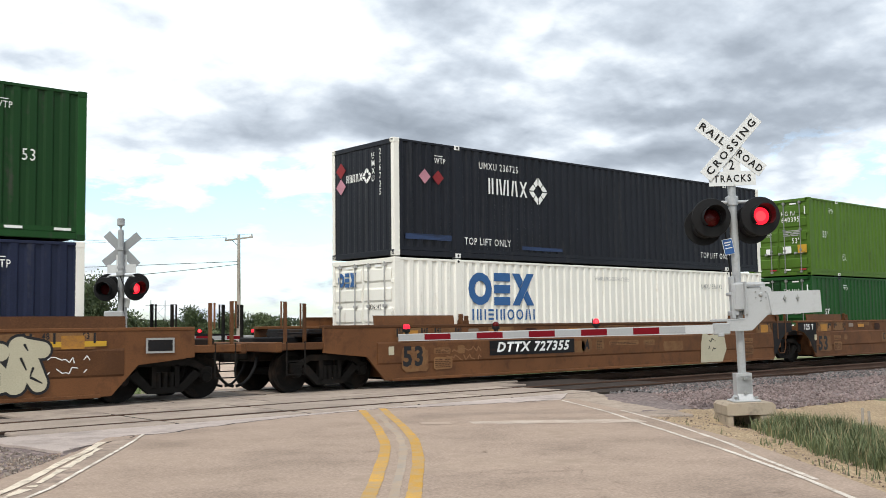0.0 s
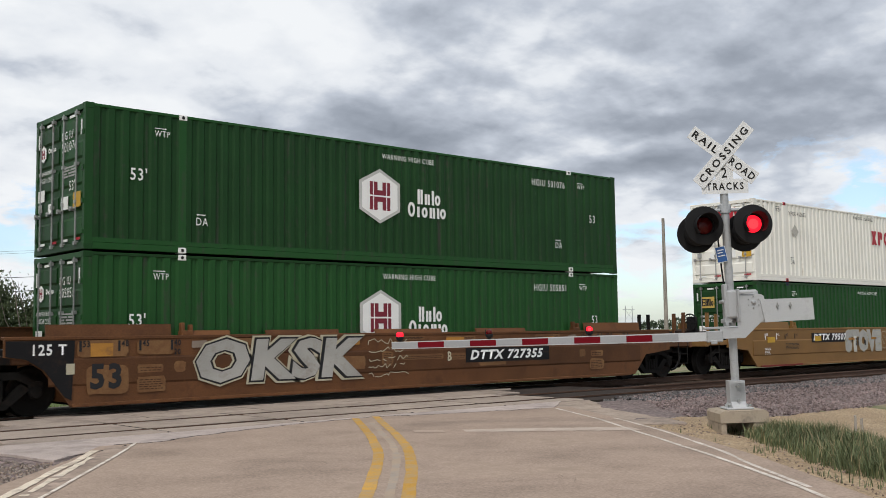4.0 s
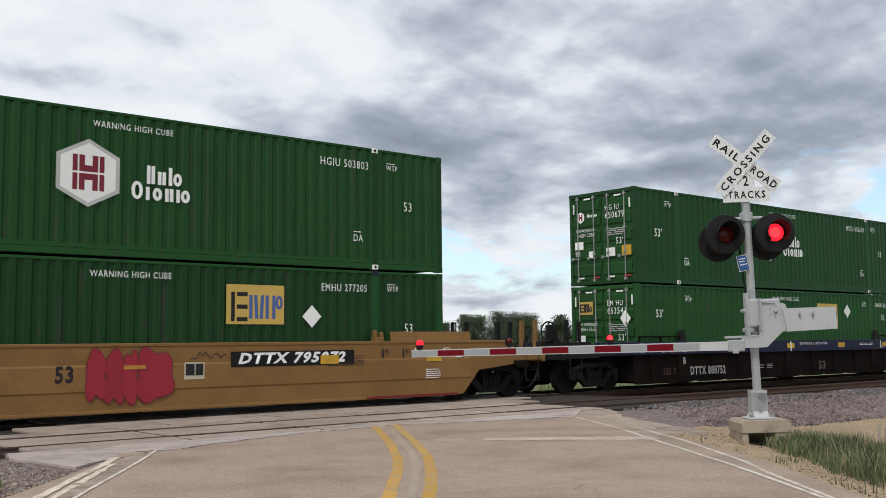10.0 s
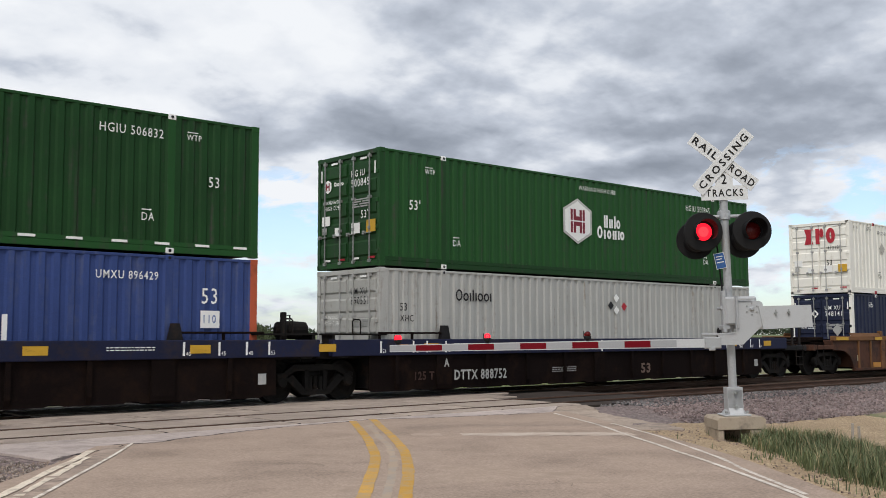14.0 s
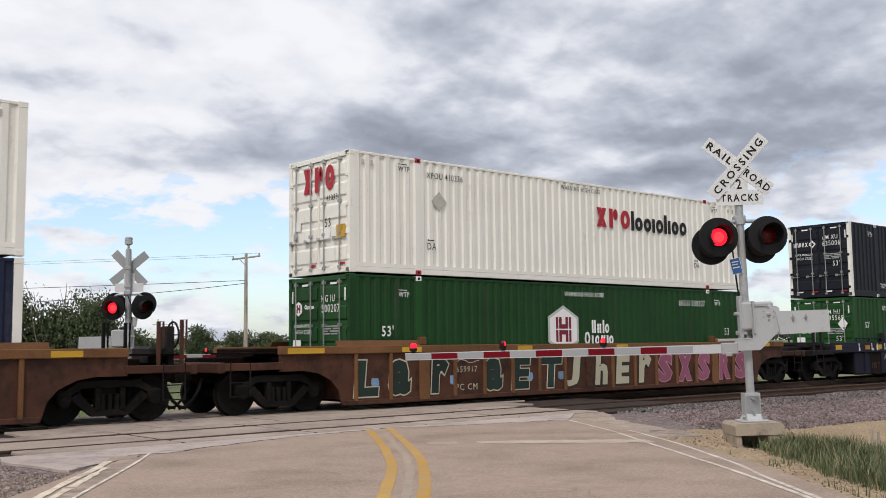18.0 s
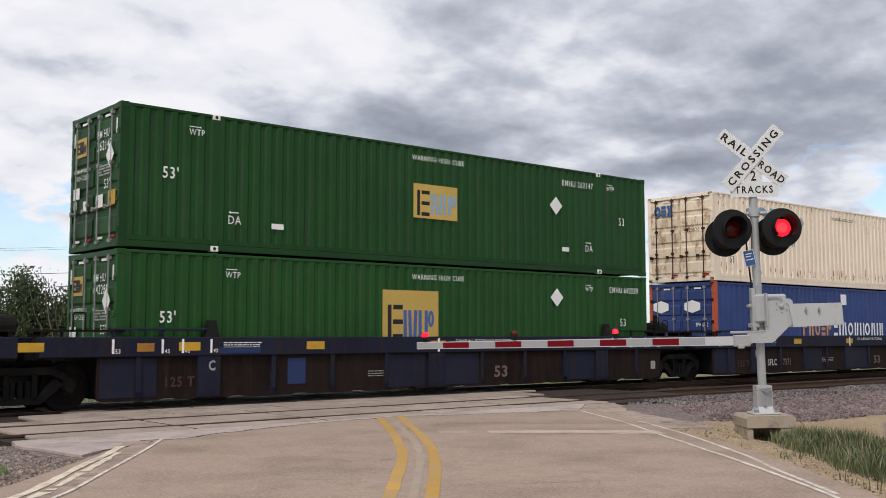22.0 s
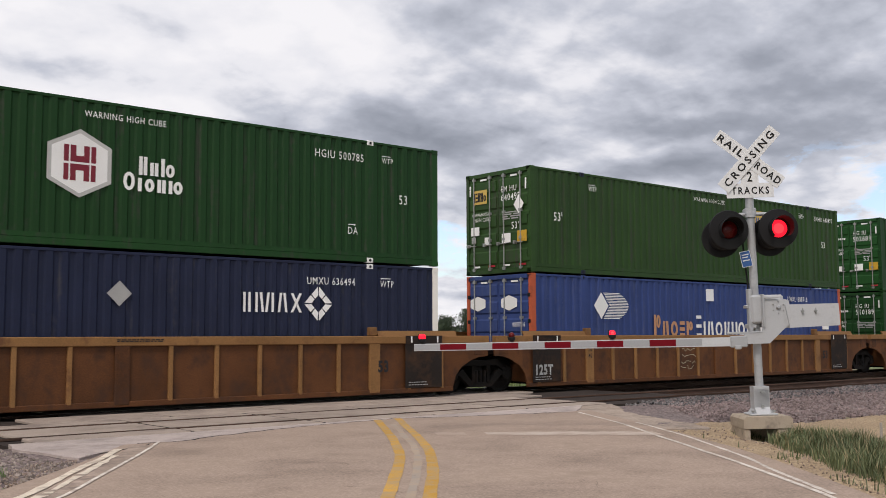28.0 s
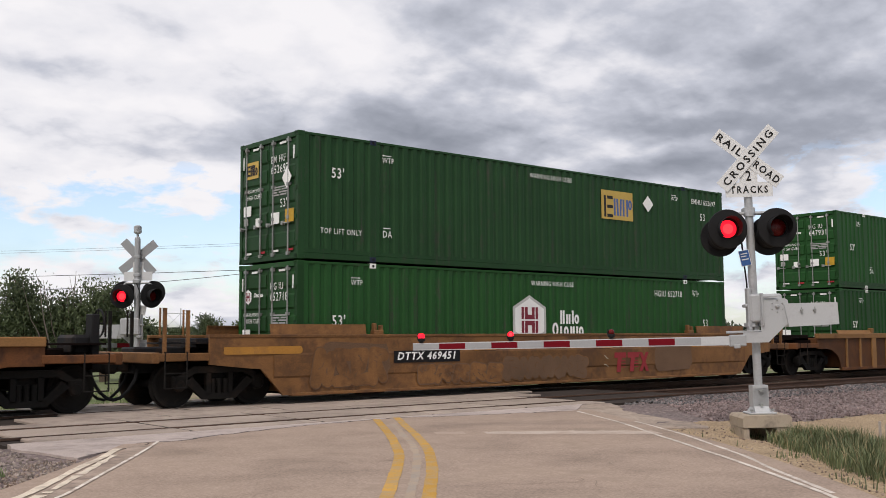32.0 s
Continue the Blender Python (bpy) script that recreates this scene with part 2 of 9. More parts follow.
# ---- materials ----
def surface(name, colour, rough=0.6, metal=0.0, var=0.15, grain=40.0, stain=None, stain_amt=0.0, stain_scale=1.2, streak=0.0, bump=0.0, bump_scale=60.0, coat=0.0, shift=0.12, spec=0.22):
    """A painted, worn or mineral surface: fine grain, broad tone, stains that may run down, and relief."""
    m = bpy.data.materials.new(name)
    m.use_nodes = True
    tr = m.node_tree
    bs = tr.nodes["Principled BSDF"]
    co = nd(tr, "ShaderNodeTexCoord").outputs["Object"]
    rnd = nd(tr, "ShaderNodeObjectInfo").outputs["Random"]
    mv = nd(tr, "ShaderNodeVectorMath", operation="ADD")
    put(tr, co, mv.inputs[0])
    sh = nd(tr, "ShaderNodeCombineXYZ")
    put(tr, maths(tr, "MULTIPLY", rnd, 37.0), sh.inputs[0])
    put(tr, maths(tr, "MULTIPLY", rnd, 11.0), sh.inputs[2])
    put(tr, sh.outputs[0], mv.inputs[1])
    vec = mv.outputs[0]
    fine = noise_tex(tr, vec, grain, 5, 0.6)
    broad = noise_tex(tr, vec, 0.7, 4, 0.55)
    tone = maths(tr, "ADD", maths(tr, "MULTIPLY", fine, 0.5), maths(tr, "MULTIPLY", broad, 0.5))
    tone = maths(tr, "ADD", tone, maths(tr, "MULTIPLY", maths(tr, "SUBTRACT", rnd, 0.5), shift))
    dark = tuple(c * (1 - var * 1.6) for c in colour)
    light = tuple(min(1, c * (1 + var * 1.6)) for c in colour)
    col = mix(tr, ramp(tr, tone, [(0.32, grey(0)), (0.68, grey(1))]), dark, light)
    if stain is not None:
        sc = nd(tr, "ShaderNodeMapping")
        sc.inputs["Scale"].default_value = (1.0, 1.0, 1.0 - 0.93 * streak)
        put(tr, vec, sc.inputs["Vector"])
        s1 = noise_tex(tr, sc.outputs[0], stain_scale * (1 + 3 * streak), 6, 0.65)
        s2 = noise_tex(tr, vec, stain_scale * 6, 4, 0.6)
        mask = maths(tr, "ADD", maths(tr, "MULTIPLY", s1, 0.75), maths(tr, "MULTIPLY", s2, 0.25))
        fac = ramp(tr, mask, [(0.62 - 0.28 * stain_amt, grey(0)), (0.74 - 0.22 * stain_amt, grey(0.85))])
        col = mix(tr, fac, col, stain)
    put(tr, col, bs.inputs["Base Color"])
    put(tr, maths(tr, "ADD", maths(tr, "MULTIPLY", fine, 0.25), rough - 0.12, clamp=True), bs.inputs["Roughness"])
    bs.inputs["Metallic"].default_value = metal
    bs.inputs["Coat Weight"].default_value = coat
    bs.inputs["Specular IOR Level"].default_value = 0.5 if metal else spec
    if bump:
        bp = nd(tr, "ShaderNodeBump")
        bp.inputs["Strength"].default_value = bump
        bp.inputs["Distance"].default_value = 0.01
        put(tr, noise_tex(tr, vec, bump_scale, 5, 0.65), bp.inputs["Height"])
        put(tr, bp.outputs[0], bs.inputs["Normal"])
    return m


def glowing(name, colour, strength):
    m = bpy.data.materials.new(name)
    m.use_nodes = True
    bs = m.node_tree.nodes["Principled BSDF"]
    bs.inputs["Base Color"].default_value = (*colour, 1)
    bs.inputs["Emission Color"].default_value = (*colour, 1)
    bs.inputs["Emission Strength"].default_value = strength
    bs.inputs["Specular IOR Level"].default_value = 0.15
    return m


RUST = (0.11, 0.045, 0.02)
GRIME = (0.05, 0.045, 0.04)
M = {}
M["green"] = surface("green_paint", (0.011, 0.059, 0.0125), 0.5, var=0.16, stain=GRIME, stain_amt=0.25, streak=1, bump=0.05, shift=0.5)
M["green_light"] = surface("bright_green_paint", (0.014, 0.072, 0.0145), 0.5, var=0.14, stain=GRIME, stain_amt=0.2, streak=1, bump=0.05, shift=0.3)
M["green_olive"] = surface("olive_green_paint", (0.024, 0.064, 0.0135), 0.5, var=0.16, stain=GRIME, stain_amt=0.3, streak=1, bump=0.05)
M["green_deep"] = surface("deep_green_paint", (0.0125, 0.052, 0.0155), 0.5, var=0.16, stain=GRIME, stain_amt=0.25, streak=1, bump=0.05)
M["lime"] = surface("lime_green_paint", (0.075, 0.150, 0.017), 0.5, var=0.12, stain=GRIME, stain_amt=0.2, streak=1, bump=0.05)
M["black"] = surface("charcoal_paint", (0.010, 0.0115, 0.018), 0.48, var=0.2, stain=(0.03, 0.03, 0.034), stain_amt=0.3, streak=1, bump=0.05)
M["navy"] = surface("navy_paint", (0.014, 0.019, 0.046), 0.48, var=0.2, stain=(0.05, 0.05, 0.06), stain_amt=0.2, streak=1, bump=0.05)
M["blue"] = surface("faded_blue_paint", (0.034, 0.060, 0.19), 0.55, var=0.15, stain=(0.075, 0.095, 0.19), stain_amt=0.35, streak=1, bump=0.05)
M["white"] = surface("off_white_paint", (0.86, 0.835, 0.765), 0.5, var=0.05, stain=(0.6, 0.54, 0.45), stain_amt=0.15, streak=1, bump=0.05)
M["cream"] = surface("rust_streaked_cream_paint", (0.88, 0.75, 0.60), 0.55, var=0.06, stain=(0.50, 0.32, 0.20), stain_amt=0.22, stain_scale=1.6, streak=1, bump=0.05)
M["grey"] = surface("pale_grey_paint", (0.42, 0.42, 0.40), 0.55, var=0.08, stain=(0.2, 0.16, 0.12), stain_amt=0.25, streak=1, bump=0.05)
M["orange"] = surface("orange_red_paint", (0.46, 0.10, 0.045), 0.55, var=0.1, stain=RUST, stain_amt=0.2)
M["brown"] = surface("oxide_brown_car_paint", (0.128, 0.054, 0.021), 0.6, var=0.26, stain=(0.085, 0.036, 0.016), stain_amt=0.42, streak=0.25, bump=0.08, shift=0.3)
M["rust"] = surface("rusty_car_paint", (0.064, 0.027, 0.016), 0.7, var=0.3, stain=(0.03, 0.016, 0.012), stain_amt=0.5, streak=0.3, bump=0.1, shift=0.3)
M["tan"] = surface("ochre_car_paint", (0.232, 0.124, 0.041), 0.55, var=0.14, stain=(0.19, 0.098, 0.036), stain_amt=0.35, bump=0.06)
M["orangetan"] = surface("worn_orange_car_paint", (0.205, 0.098, 0.036), 0.6, var=0.3, stain=(0.095, 0.047, 0.024), stain_amt=0.6, bump=0.08)
M["darkcar"] = surface("grimy_dark_car_paint", (0.0085, 0.0055, 0.005), 0.8, var=0.3, stain=(0.019, 0.0105, 0.007), stain_amt=0.4, bump=0.08, spec=0.05)
M["bluecar"] = surface("dark_blue_car_paint", (0.0095, 0.0125, 0.040), 0.6, var=0.25, stain=(0.03, 0.021, 0.018), stain_amt=0.4, bump=0.06)
M["blackcar"] = surface("black_car_paint", (0.010, 0.0095, 0.0105), 0.68, var=0.3, stain=(0.045, 0.026, 0.016), stain_amt=0.35, bump=0.06)
M["grimecar"] = surface("rust_grimed_blue_car_paint", (0.017, 0.0115, 0.0105), 0.8, var=0.3, stain=(0.032, 0.018, 0.013), stain_amt=0.5, streak=1, bump=0.08, spec=0.1)
M["bluegrime"] = surface("dull_dark_blue_car_paint", (0.015, 0.0172, 0.036), 0.7, var=0.25, stain=(0.028, 0.020, 0.018), stain_amt=0.5, streak=1, bump=0.06, spec=0.15)
M["steel"] = surface("grimy_running_gear_steel", (0.009, 0.008, 0.007), 0.85, var=0.35, stain=(0.035, 0.022, 0.015), stain_amt=0.35, bump=0.15)
M["rustrib"] = surface("ochre_rust_rib_paint", (0.165, 0.078, 0.032), 0.65, var=0.25, stain=(0.08, 0.035, 0.02), stain_amt=0.35)
M["grimeend"] = surface("grimy_brown_black_paint", (0.020, 0.0145, 0.012), 0.75, var=0.35, stain=(0.07, 0.035, 0.018), stain_amt=0.42, bump=0.05)
M["tread"] = surface("worn_wheel_steel", (0.10, 0.085, 0.075), 0.45, metal=0.6, var=0.3)
M["lightsteel"] = surface("zinc_rod_steel", (0.30, 0.31, 0.30), 0.5, metal=0.4, var=0.2, stain=RUST, stain_amt=0.2)
M["ink_white"] = surface("white_marking_paint", (0.86, 0.86, 0.84), 0.55, var=0.06)
M["ink_black"] = surface("black_marking_paint", (0.02, 0.02, 0.022), 0.55, var=0.15)
M["ink_maroon"] = surface("maroon_marking_paint", (0.20, 0.025, 0.04), 0.55, var=0.1)
M["ink_red"] = surface("red_marking_paint", (0.42, 0.03, 0.045), 0.5, var=0.1)
M["ink_gold"] = surface("gold_marking_paint", (0.56, 0.385, 0.10), 0.55, var=0.1)
M["ink_blue"] = surface("blue_marking_paint", (0.07, 0.13, 0.34), 0.55, var=0.1)
M["ink_paleblue"] = surface("faded_pale_blue_marking", (0.22, 0.36, 0.52), 0.55, var=0.25)
M["ink_bluw"] = surface("mid_blue_marking_paint", (0.04, 0.12, 0.30), 0.55, var=0.1)
M["ink_yellow"] = surface("yellow_plate_paint", (0.56, 0.33, 0.035), 0.5, var=0.12, stain=GRIME, stain_amt=0.2)
M["ink_rustrun"] = surface("red_brown_rust_run", (0.27, 0.105, 0.05), 0.8, var=0.4)
M["ink_palegrey"] = surface("pale_grey_rim_paint", (0.52, 0.52, 0.50), 0.6, var=0.1)
M["ink_grey"] = surface("worn_grey_marking", (0.38, 0.38, 0.37), 0.6, var=0.15)
M["ink_pink"] = surface("pink_spray_paint", (0.52, 0.24, 0.30), 0.6, var=0.15)
M["ink_sprayred"] = surface("dark_red_spray_paint", (0.27, 0.03, 0.035), 0.6, var=0.15)
M["ink_teal"] = surface("pale_teal_spray_paint", (0.30, 0.375, 0.355), 0.6, var=0.15)
M["ink_spraygreen"] = surface("dark_green_spray_paint", (0.02, 0.034, 0.027), 0.6, var=0.2)
M["ink_bone"] = surface("bone_spray_paint", (0.48, 0.44, 0.32), 0.6, var=0.12)
M["ink_mauve"] = surface("mauve_spray_paint", (0.30, 0.10, 0.16), 0.6, var=0.15)
M["asphalt"] = surface("bleached_asphalt", (0.418, 0.318, 0.252), 0.9, var=0.24, grain=34, stain=(0.31, 0.238, 0.185), stain_amt=0.4, stain_scale=0.7, bump=0.35, bump_scale=260)
M["apron"] = surface("pale_patched_asphalt", (0.47, 0.395, 0.36), 0.9, var=0.16, grain=60, stain=(0.30, 0.255, 0.235), stain_amt=0.5, stain_scale=1.6, bump=0.3, bump_scale=200)
M["panel"] = surface("concrete_crossing_panel", (0.375, 0.308, 0.258), 0.85, var=0.16, grain=50, stain=(0.235, 0.19, 0.165), stain_amt=0.45, stain_scale=1.1, bump=0.2, bump_scale=160)
M["crack"] = surface("dark_joint_filler", (0.045, 0.035, 0.03), 0.95, var=0.3, grain=100)
M["roadwhite"] = surface("worn_white_road_paint", (0.66, 0.60, 0.53), 0.85, var=0.14, grain=150, stain=(0.38, 0.30, 0.24), stain_amt=0.55, stain_scale=5.0)
M["roadyellow"] = surface("worn_yellow_road_paint", (0.56, 0.315, 0.062), 0.85, var=0.14, grain=60, stain=(0.40, 0.29, 0.165), stain_amt=0.66, stain_scale=4.0)
M["concrete"] = surface("weathered_concrete", (0.42, 0.35, 0.27), 0.9, var=0.12, grain=90, stain=(0.20, 0.17, 0.14), stain_amt=0.35, stain_scale=2.5, bump=0.3, bump_scale=120)
M["galv"] = surface("dull_galvanised_steel", (0.43, 0.44, 0.45), 0.5, metal=0.35, var=0.1, grain=60, stain=(0.3, 0.3, 0.31), stain_amt=0.3, stain_scale=5)
M["alu"] = surface("silver_painted_housing", (0.46, 0.47, 0.48), 0.5, metal=0.15, var=0.07, grain=60, stain=(0.4, 0.4, 0.41), stain_amt=0.25, stain_scale=4)
M["signwhite"] = surface("white_reflective_sheeting", (0.70, 0.71, 0.71), 0.5, var=0.05, stain=(0.5, 0.5, 0.48), stain_amt=0.25, stain_scale=6)
M["signblack"] = surface("black_sign_paint", (0.016, 0.016, 0.016), 0.6, var=0.15)
M["signblue"] = surface("blue_sign_sheeting", (0.04, 0.11, 0.30), 0.5, var=0.1)
M["hood"] = surface("matt_black_lamp_metal", (0.012, 0.012, 0.013), 0.7, var=0.2)
M["gatewhite"] = surface("white_gate_sheeting", (0.52, 0.53, 0.54), 0.5, var=0.06)
M["gatered"] = surface("red_gate_sheeting", (0.15, 0.005, 0.011), 0.6, var=0.08, spec=0.1)
M["lens_on"] = glowing("lit_red_lens", (1.0, 0.012, 0.028), 1.7)
M["lens_core"] = glowing("hot_red_lens_middle", (1.0, 0.035, 0.045), 2.0)
M["lens_off"] = surface("unlit_red_lens", (0.10, 0.006, 0.006), 0.25, var=0.1)
M["rail"] = surface("rusty_rail_steel", (0.085, 0.05, 0.035), 0.75, var=0.25, stain=(0.04, 0.03, 0.025), stain_amt=0.3)
M["railhead"] = surface("bright_rail_head", (0.30, 0.27, 0.25), 0.4, metal=0.6, var=0.15)
M["tie"] = surface("creosoted_wood_tie", (0.06, 0.042, 0.03), 0.9, var=0.3, bump=0.4, bump_scale=40)
M["pole"] = surface("weathered_pole_wood", (0.34, 0.305, 0.27), 0.9, var=0.2, stain=(0.11, 0.09, 0.07), stain_amt=0.4, streak=1, bump=0.3, bump_scale=30)
M["wire"] = surface("dark_wire", (0.02, 0.02, 0.02), 0.6)
M["bark"] = surface("grey_brown_bark", (0.10, 0.075, 0.055), 0.9, var=0.25, bump=0.4, bump_scale=30)
M["deadwood"] = surface("bare_grey_branch", (0.19, 0.16, 0.14), 0.9, var=0.2)
M["ceramic"] = surface("grey_insulator_glaze", (0.35, 0.34, 0.33), 0.3, var=0.1)


def island_surface(name, a, b, rough=0.9):
    """For many small pieces in one mesh: a colour of its own for each."""
    m = bpy.data.materials.new(name)
    m.use_nodes = True
    tr = m.node_tree
    bs = tr.nodes["Principled BSDF"]
    r = nd(tr, "ShaderNodeNewGeometry").outputs["Random Per Island"]
    col = mix(tr, r, a, b)
    n = noise_tex(tr, nd(tr, "ShaderNodeTexCoord").outputs["Object"], 0.5, 3)
    col = mix(tr, ramp(tr, n, [(0.35, grey(0)), (0.65, grey(0.5))]), col, tuple(c * 0.6 for c in a))
    put(tr, col, bs.inputs["Base Color"])
    bs.inputs["Roughness"].default_value = rough
    return m


M["stones"] = island_surface("crushed_pink_grey_stone", (0.125, 0.092, 0.088), (0.37, 0.285, 0.268))
M["stones_dark"] = island_surface("dark_grey_crushed_stone", (0.05, 0.048, 0.05), (0.25, 0.235, 0.23))
M["grit"] = island_surface("brown_roadside_grit", (0.17, 0.12, 0.095), (0.50, 0.39, 0.31))
M["leaf"] = island_surface("green_leaf", (0.036, 0.056, 0.021), (0.12, 0.155, 0.065), 0.7)
# far foliage has haze put into its colour: bluer, with less contrast
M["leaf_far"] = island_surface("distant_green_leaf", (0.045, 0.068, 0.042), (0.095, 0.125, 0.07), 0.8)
M["blade"] = island_surface("roadside_grass_blade", (0.06, 0.088, 0.034), (0.20, 0.222, 0.10), 0.7)
M["blade_dry"] = island_surface("dry_straw_blade", (0.20, 0.16, 0.08), (0.42, 0.35, 0.20), 0.8)
M["blade_green"] = island_surface("bright_grass_blade", (0.08, 0.145, 0.035), (0.21, 0.29, 0.085), 0.7)
# ---- the setting: ground, road, tracks ----
HEAD = radians(41.68)
FW, RT = (math.sin(HEAD), math.cos(HEAD)), (math.cos(HEAD), -math.sin(HEAD))
ROAD_A = [-60, 9.2, 11.4, 12.8, 14.6, 17.3, 20.0, 30.0, 60.0, 150.0]
ROAD_B = [-0.5, -0.52, -0.56, -0.63, -0.86, -1.28, -1.75, -3.7, -9.7, -27.7]


def smooth01(v):
    v = min(1.0, max(0.0, v))
    return v * v * (3 - 2 * v)


def road_mid(a):
    return sum(float(np.interp(a + d, ROAD_A, ROAD_B)) for d in (-0.8, -0.4, 0, 0.4, 0.8)) / 5


def road_point(a, off):
    b = road_mid(a) + off
    return FW[0] * a + RT[0] * b, FW[1] * a + RT[1] * b


def road_off(x, y):
    a, b = x * FW[0] + y * FW[1], x * RT[0] + y * RT[1]
    return a, b - road_mid(a)


def lie(x, y):
    """Height of the open ground."""
    a, off = road_off(x, y)
    away = abs(off)
    roll = 0.05 * noise.noise((x * 0.35, y * 0.35, 0.3)) + 0.02 * noise.noise((x * 1.7, y * 1.7, 4.0))
    near = -0.07 - 0.32 * smooth01((away - 4.4) / 5.0)
    if y < 14.4:
        k = smooth01((y - 9.2) / 4.6)
        crest = -0.09 if away < 6 else -0.05
        z = near * (1 - k) + crest * k
    elif y < 22.4:
        z = -0.24
        roll *= 0.3
    else:
        k = smooth01((y - 22.4) / 6.0)
        z = -0.24 - (0.25 + 0.35 * smooth01((away - 4) / 10)) * k
        far = math.hypot(x, y)
        roll += 3.4 * smooth01((far - 150) / 330) + 1.6 * smooth01((far - 90) / 300) * noise.noise((x * 0.006, y * 0.006, 2.0))
    z -= 0.16 * math.exp(-((x - 13.9) ** 2 + (y - 8.5) ** 2) / 0.5)
    if away < 4.6:
        roll *= 0.2
        z = min(z, -0.07)
    return z + roll


def spaced(fine0, fine1, step, reach, grow=1.22):
    out = list(np.arange(fine0, fine1 + 1e-6, step))
    d, lo, hi = step, fine0, fine1
    while hi < reach or lo > -reach:
        d *= grow
        hi += d
        lo -= d
        out = [lo] + out + [hi]
    return out


def sheet(xs, ys, height):
    g = Geo()
    nx = len(xs)
    g.v = [(x, y, height(x, y)) for y in ys for x in xs]
    g.f = [(j * nx + i, j * nx + i + 1, (j + 1) * nx + i + 1, (j + 1) * nx + i) for j in range(len(ys) - 1) for i in range(nx - 1)]
    return g


def ground_material():
    m = bpy.data.materials.new("grassy_ground")
    m.use_nodes = True
    tr = m.node_tree
    bs = tr.nodes["Principled BSDF"]
    co = nd(tr, "ShaderNodeTexCoord").outputs["Object"]
    n1, n2, n3 = noise_tex(tr, co, 0.35, 5), noise_tex(tr, co, 6.0, 6, 0.65), noise_tex(tr, co, 60.0, 4, 0.6)
    grass = mix(tr, n2, (0.055, 0.095, 0.028), (0.15, 0.18, 0.06))
    field = mix(tr, noise_tex(tr, co, 0.02, 4), (0.07, 0.11, 0.035), (0.16, 0.17, 0.07))
    soil = mix(tr, n2, (0.20, 0.155, 0.10), (0.36, 0.28, 0.19))
    sep = nd(tr, "ShaderNodeSeparateXYZ")
    put(tr, co, sep.inputs[0])
    far = ramp(tr, maths(tr, "DIVIDE", sep.outputs[1], 100.0), [(0.30, grey(0)), (0.45, grey(1))])
    bare = ramp(tr, maths(tr, "ADD", maths(tr, "MULTIPLY", n1, 0.8), maths(tr, "MULTIPLY", n3, 0.2)), [(0.44, grey(0)), (0.56, grey(1))])
    col = mix(tr, bare, grass, soil)
    col = mix(tr, far, col, field)
    put(tr, col, bs.inputs["Base Color"])
    bs.inputs["Roughness"].default_value = 0.95
    bp = nd(tr, "ShaderNodeBump")
    bp.inputs["Strength"].default_value = 0.5
    bp.inputs["Distance"].default_value = 0.03
    put(tr, n3, bp.inputs["Height"])
    put(tr, bp.outputs[0], bs.inputs["Normal"])
    return m


def gravel_material(name, a, b, c, scale):
    """Small broken stones, each cell with its own tone."""
    m = bpy.data.materials.new(name)
    m.use_nodes = True
    tr = m.node_tree
    bs = tr.nodes["Principled BSDF"]
    co = nd(tr, "ShaderNodeTexCoord").outputs["Object"]
    vo = nd(tr, "ShaderNodeTexVoronoi", feature="F1")
    vo.inputs["Scale"].default_value = scale
    put(tr, co, vo.inputs["Vector"])
    cell = nd(tr, "ShaderNodeSeparateColor")
    put(tr, vo.outputs["Color"], cell.inputs[0])
    col = mix(tr, cell.outputs[0], a, b)
    col = mix(tr, ramp(tr, noise_tex(tr, co, 0.9, 5), [(0.42, grey(0)), (0.62, grey(0.6))]), col, c)
    # cell edges darkened in the colour: painted shade in the gaps between stones
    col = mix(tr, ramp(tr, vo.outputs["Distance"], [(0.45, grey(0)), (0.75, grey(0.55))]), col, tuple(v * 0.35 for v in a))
    put(tr, col, bs.inputs["Base Color"])
    bs.inputs["Roughness"].default_value = 0.95
    bp = nd(tr, "ShaderNodeBump")
    bp.inputs["Strength"].default_value = 0.9
    bp.inputs["Distance"].default_value = 0.03
    put(tr, maths(tr, "SUBTRACT", 1.0, vo.outputs["Distance"]), bp.inputs["Height"])
    put(tr, bp.outputs[0], bs.inputs["Normal"])
    return m


M["ground"] = ground_material()
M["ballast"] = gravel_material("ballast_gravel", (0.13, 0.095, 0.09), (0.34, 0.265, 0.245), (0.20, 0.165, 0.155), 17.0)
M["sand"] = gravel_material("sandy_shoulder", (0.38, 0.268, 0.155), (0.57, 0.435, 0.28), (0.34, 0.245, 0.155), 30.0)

gx, gy = spaced(-6, 34, 0.4, 2600), spaced(-4, 32, 0.4, 2600)
ground = part("ground", sheet(gx, gy, lie).mesh("ground", True), M["ground"])
tagged(ground, "grassy and sandy ground reaching to a flat horizon", "ground", kind="structure")


def patch(name, material, label, xs, ys, inside, lift, category):
    """A sheet on the ground where inside(x, y) is above 0; its edge sinks below the ground."""
    g = sheet(xs, ys, lambda x, y: lie(x, y) + lift * (1 if inside(x, y) > 0.25 else -1))
    keep = [f for f in g.f if any(inside(g.v[i][0], g.v[i][1]) > 0 for i in f)]
    g.f = keep
    return tagged(part(name, g.mesh(name, True), material), label, category, kind="structure")


def wob(x, y, k=1.0):
    return 0.5 * noise.noise((x * 0.8 * k, y * 0.8 * k, 7.0)) + 0.25 * noise.noise((x * 2.3 * k, y * 2.3 * k, 1.0))


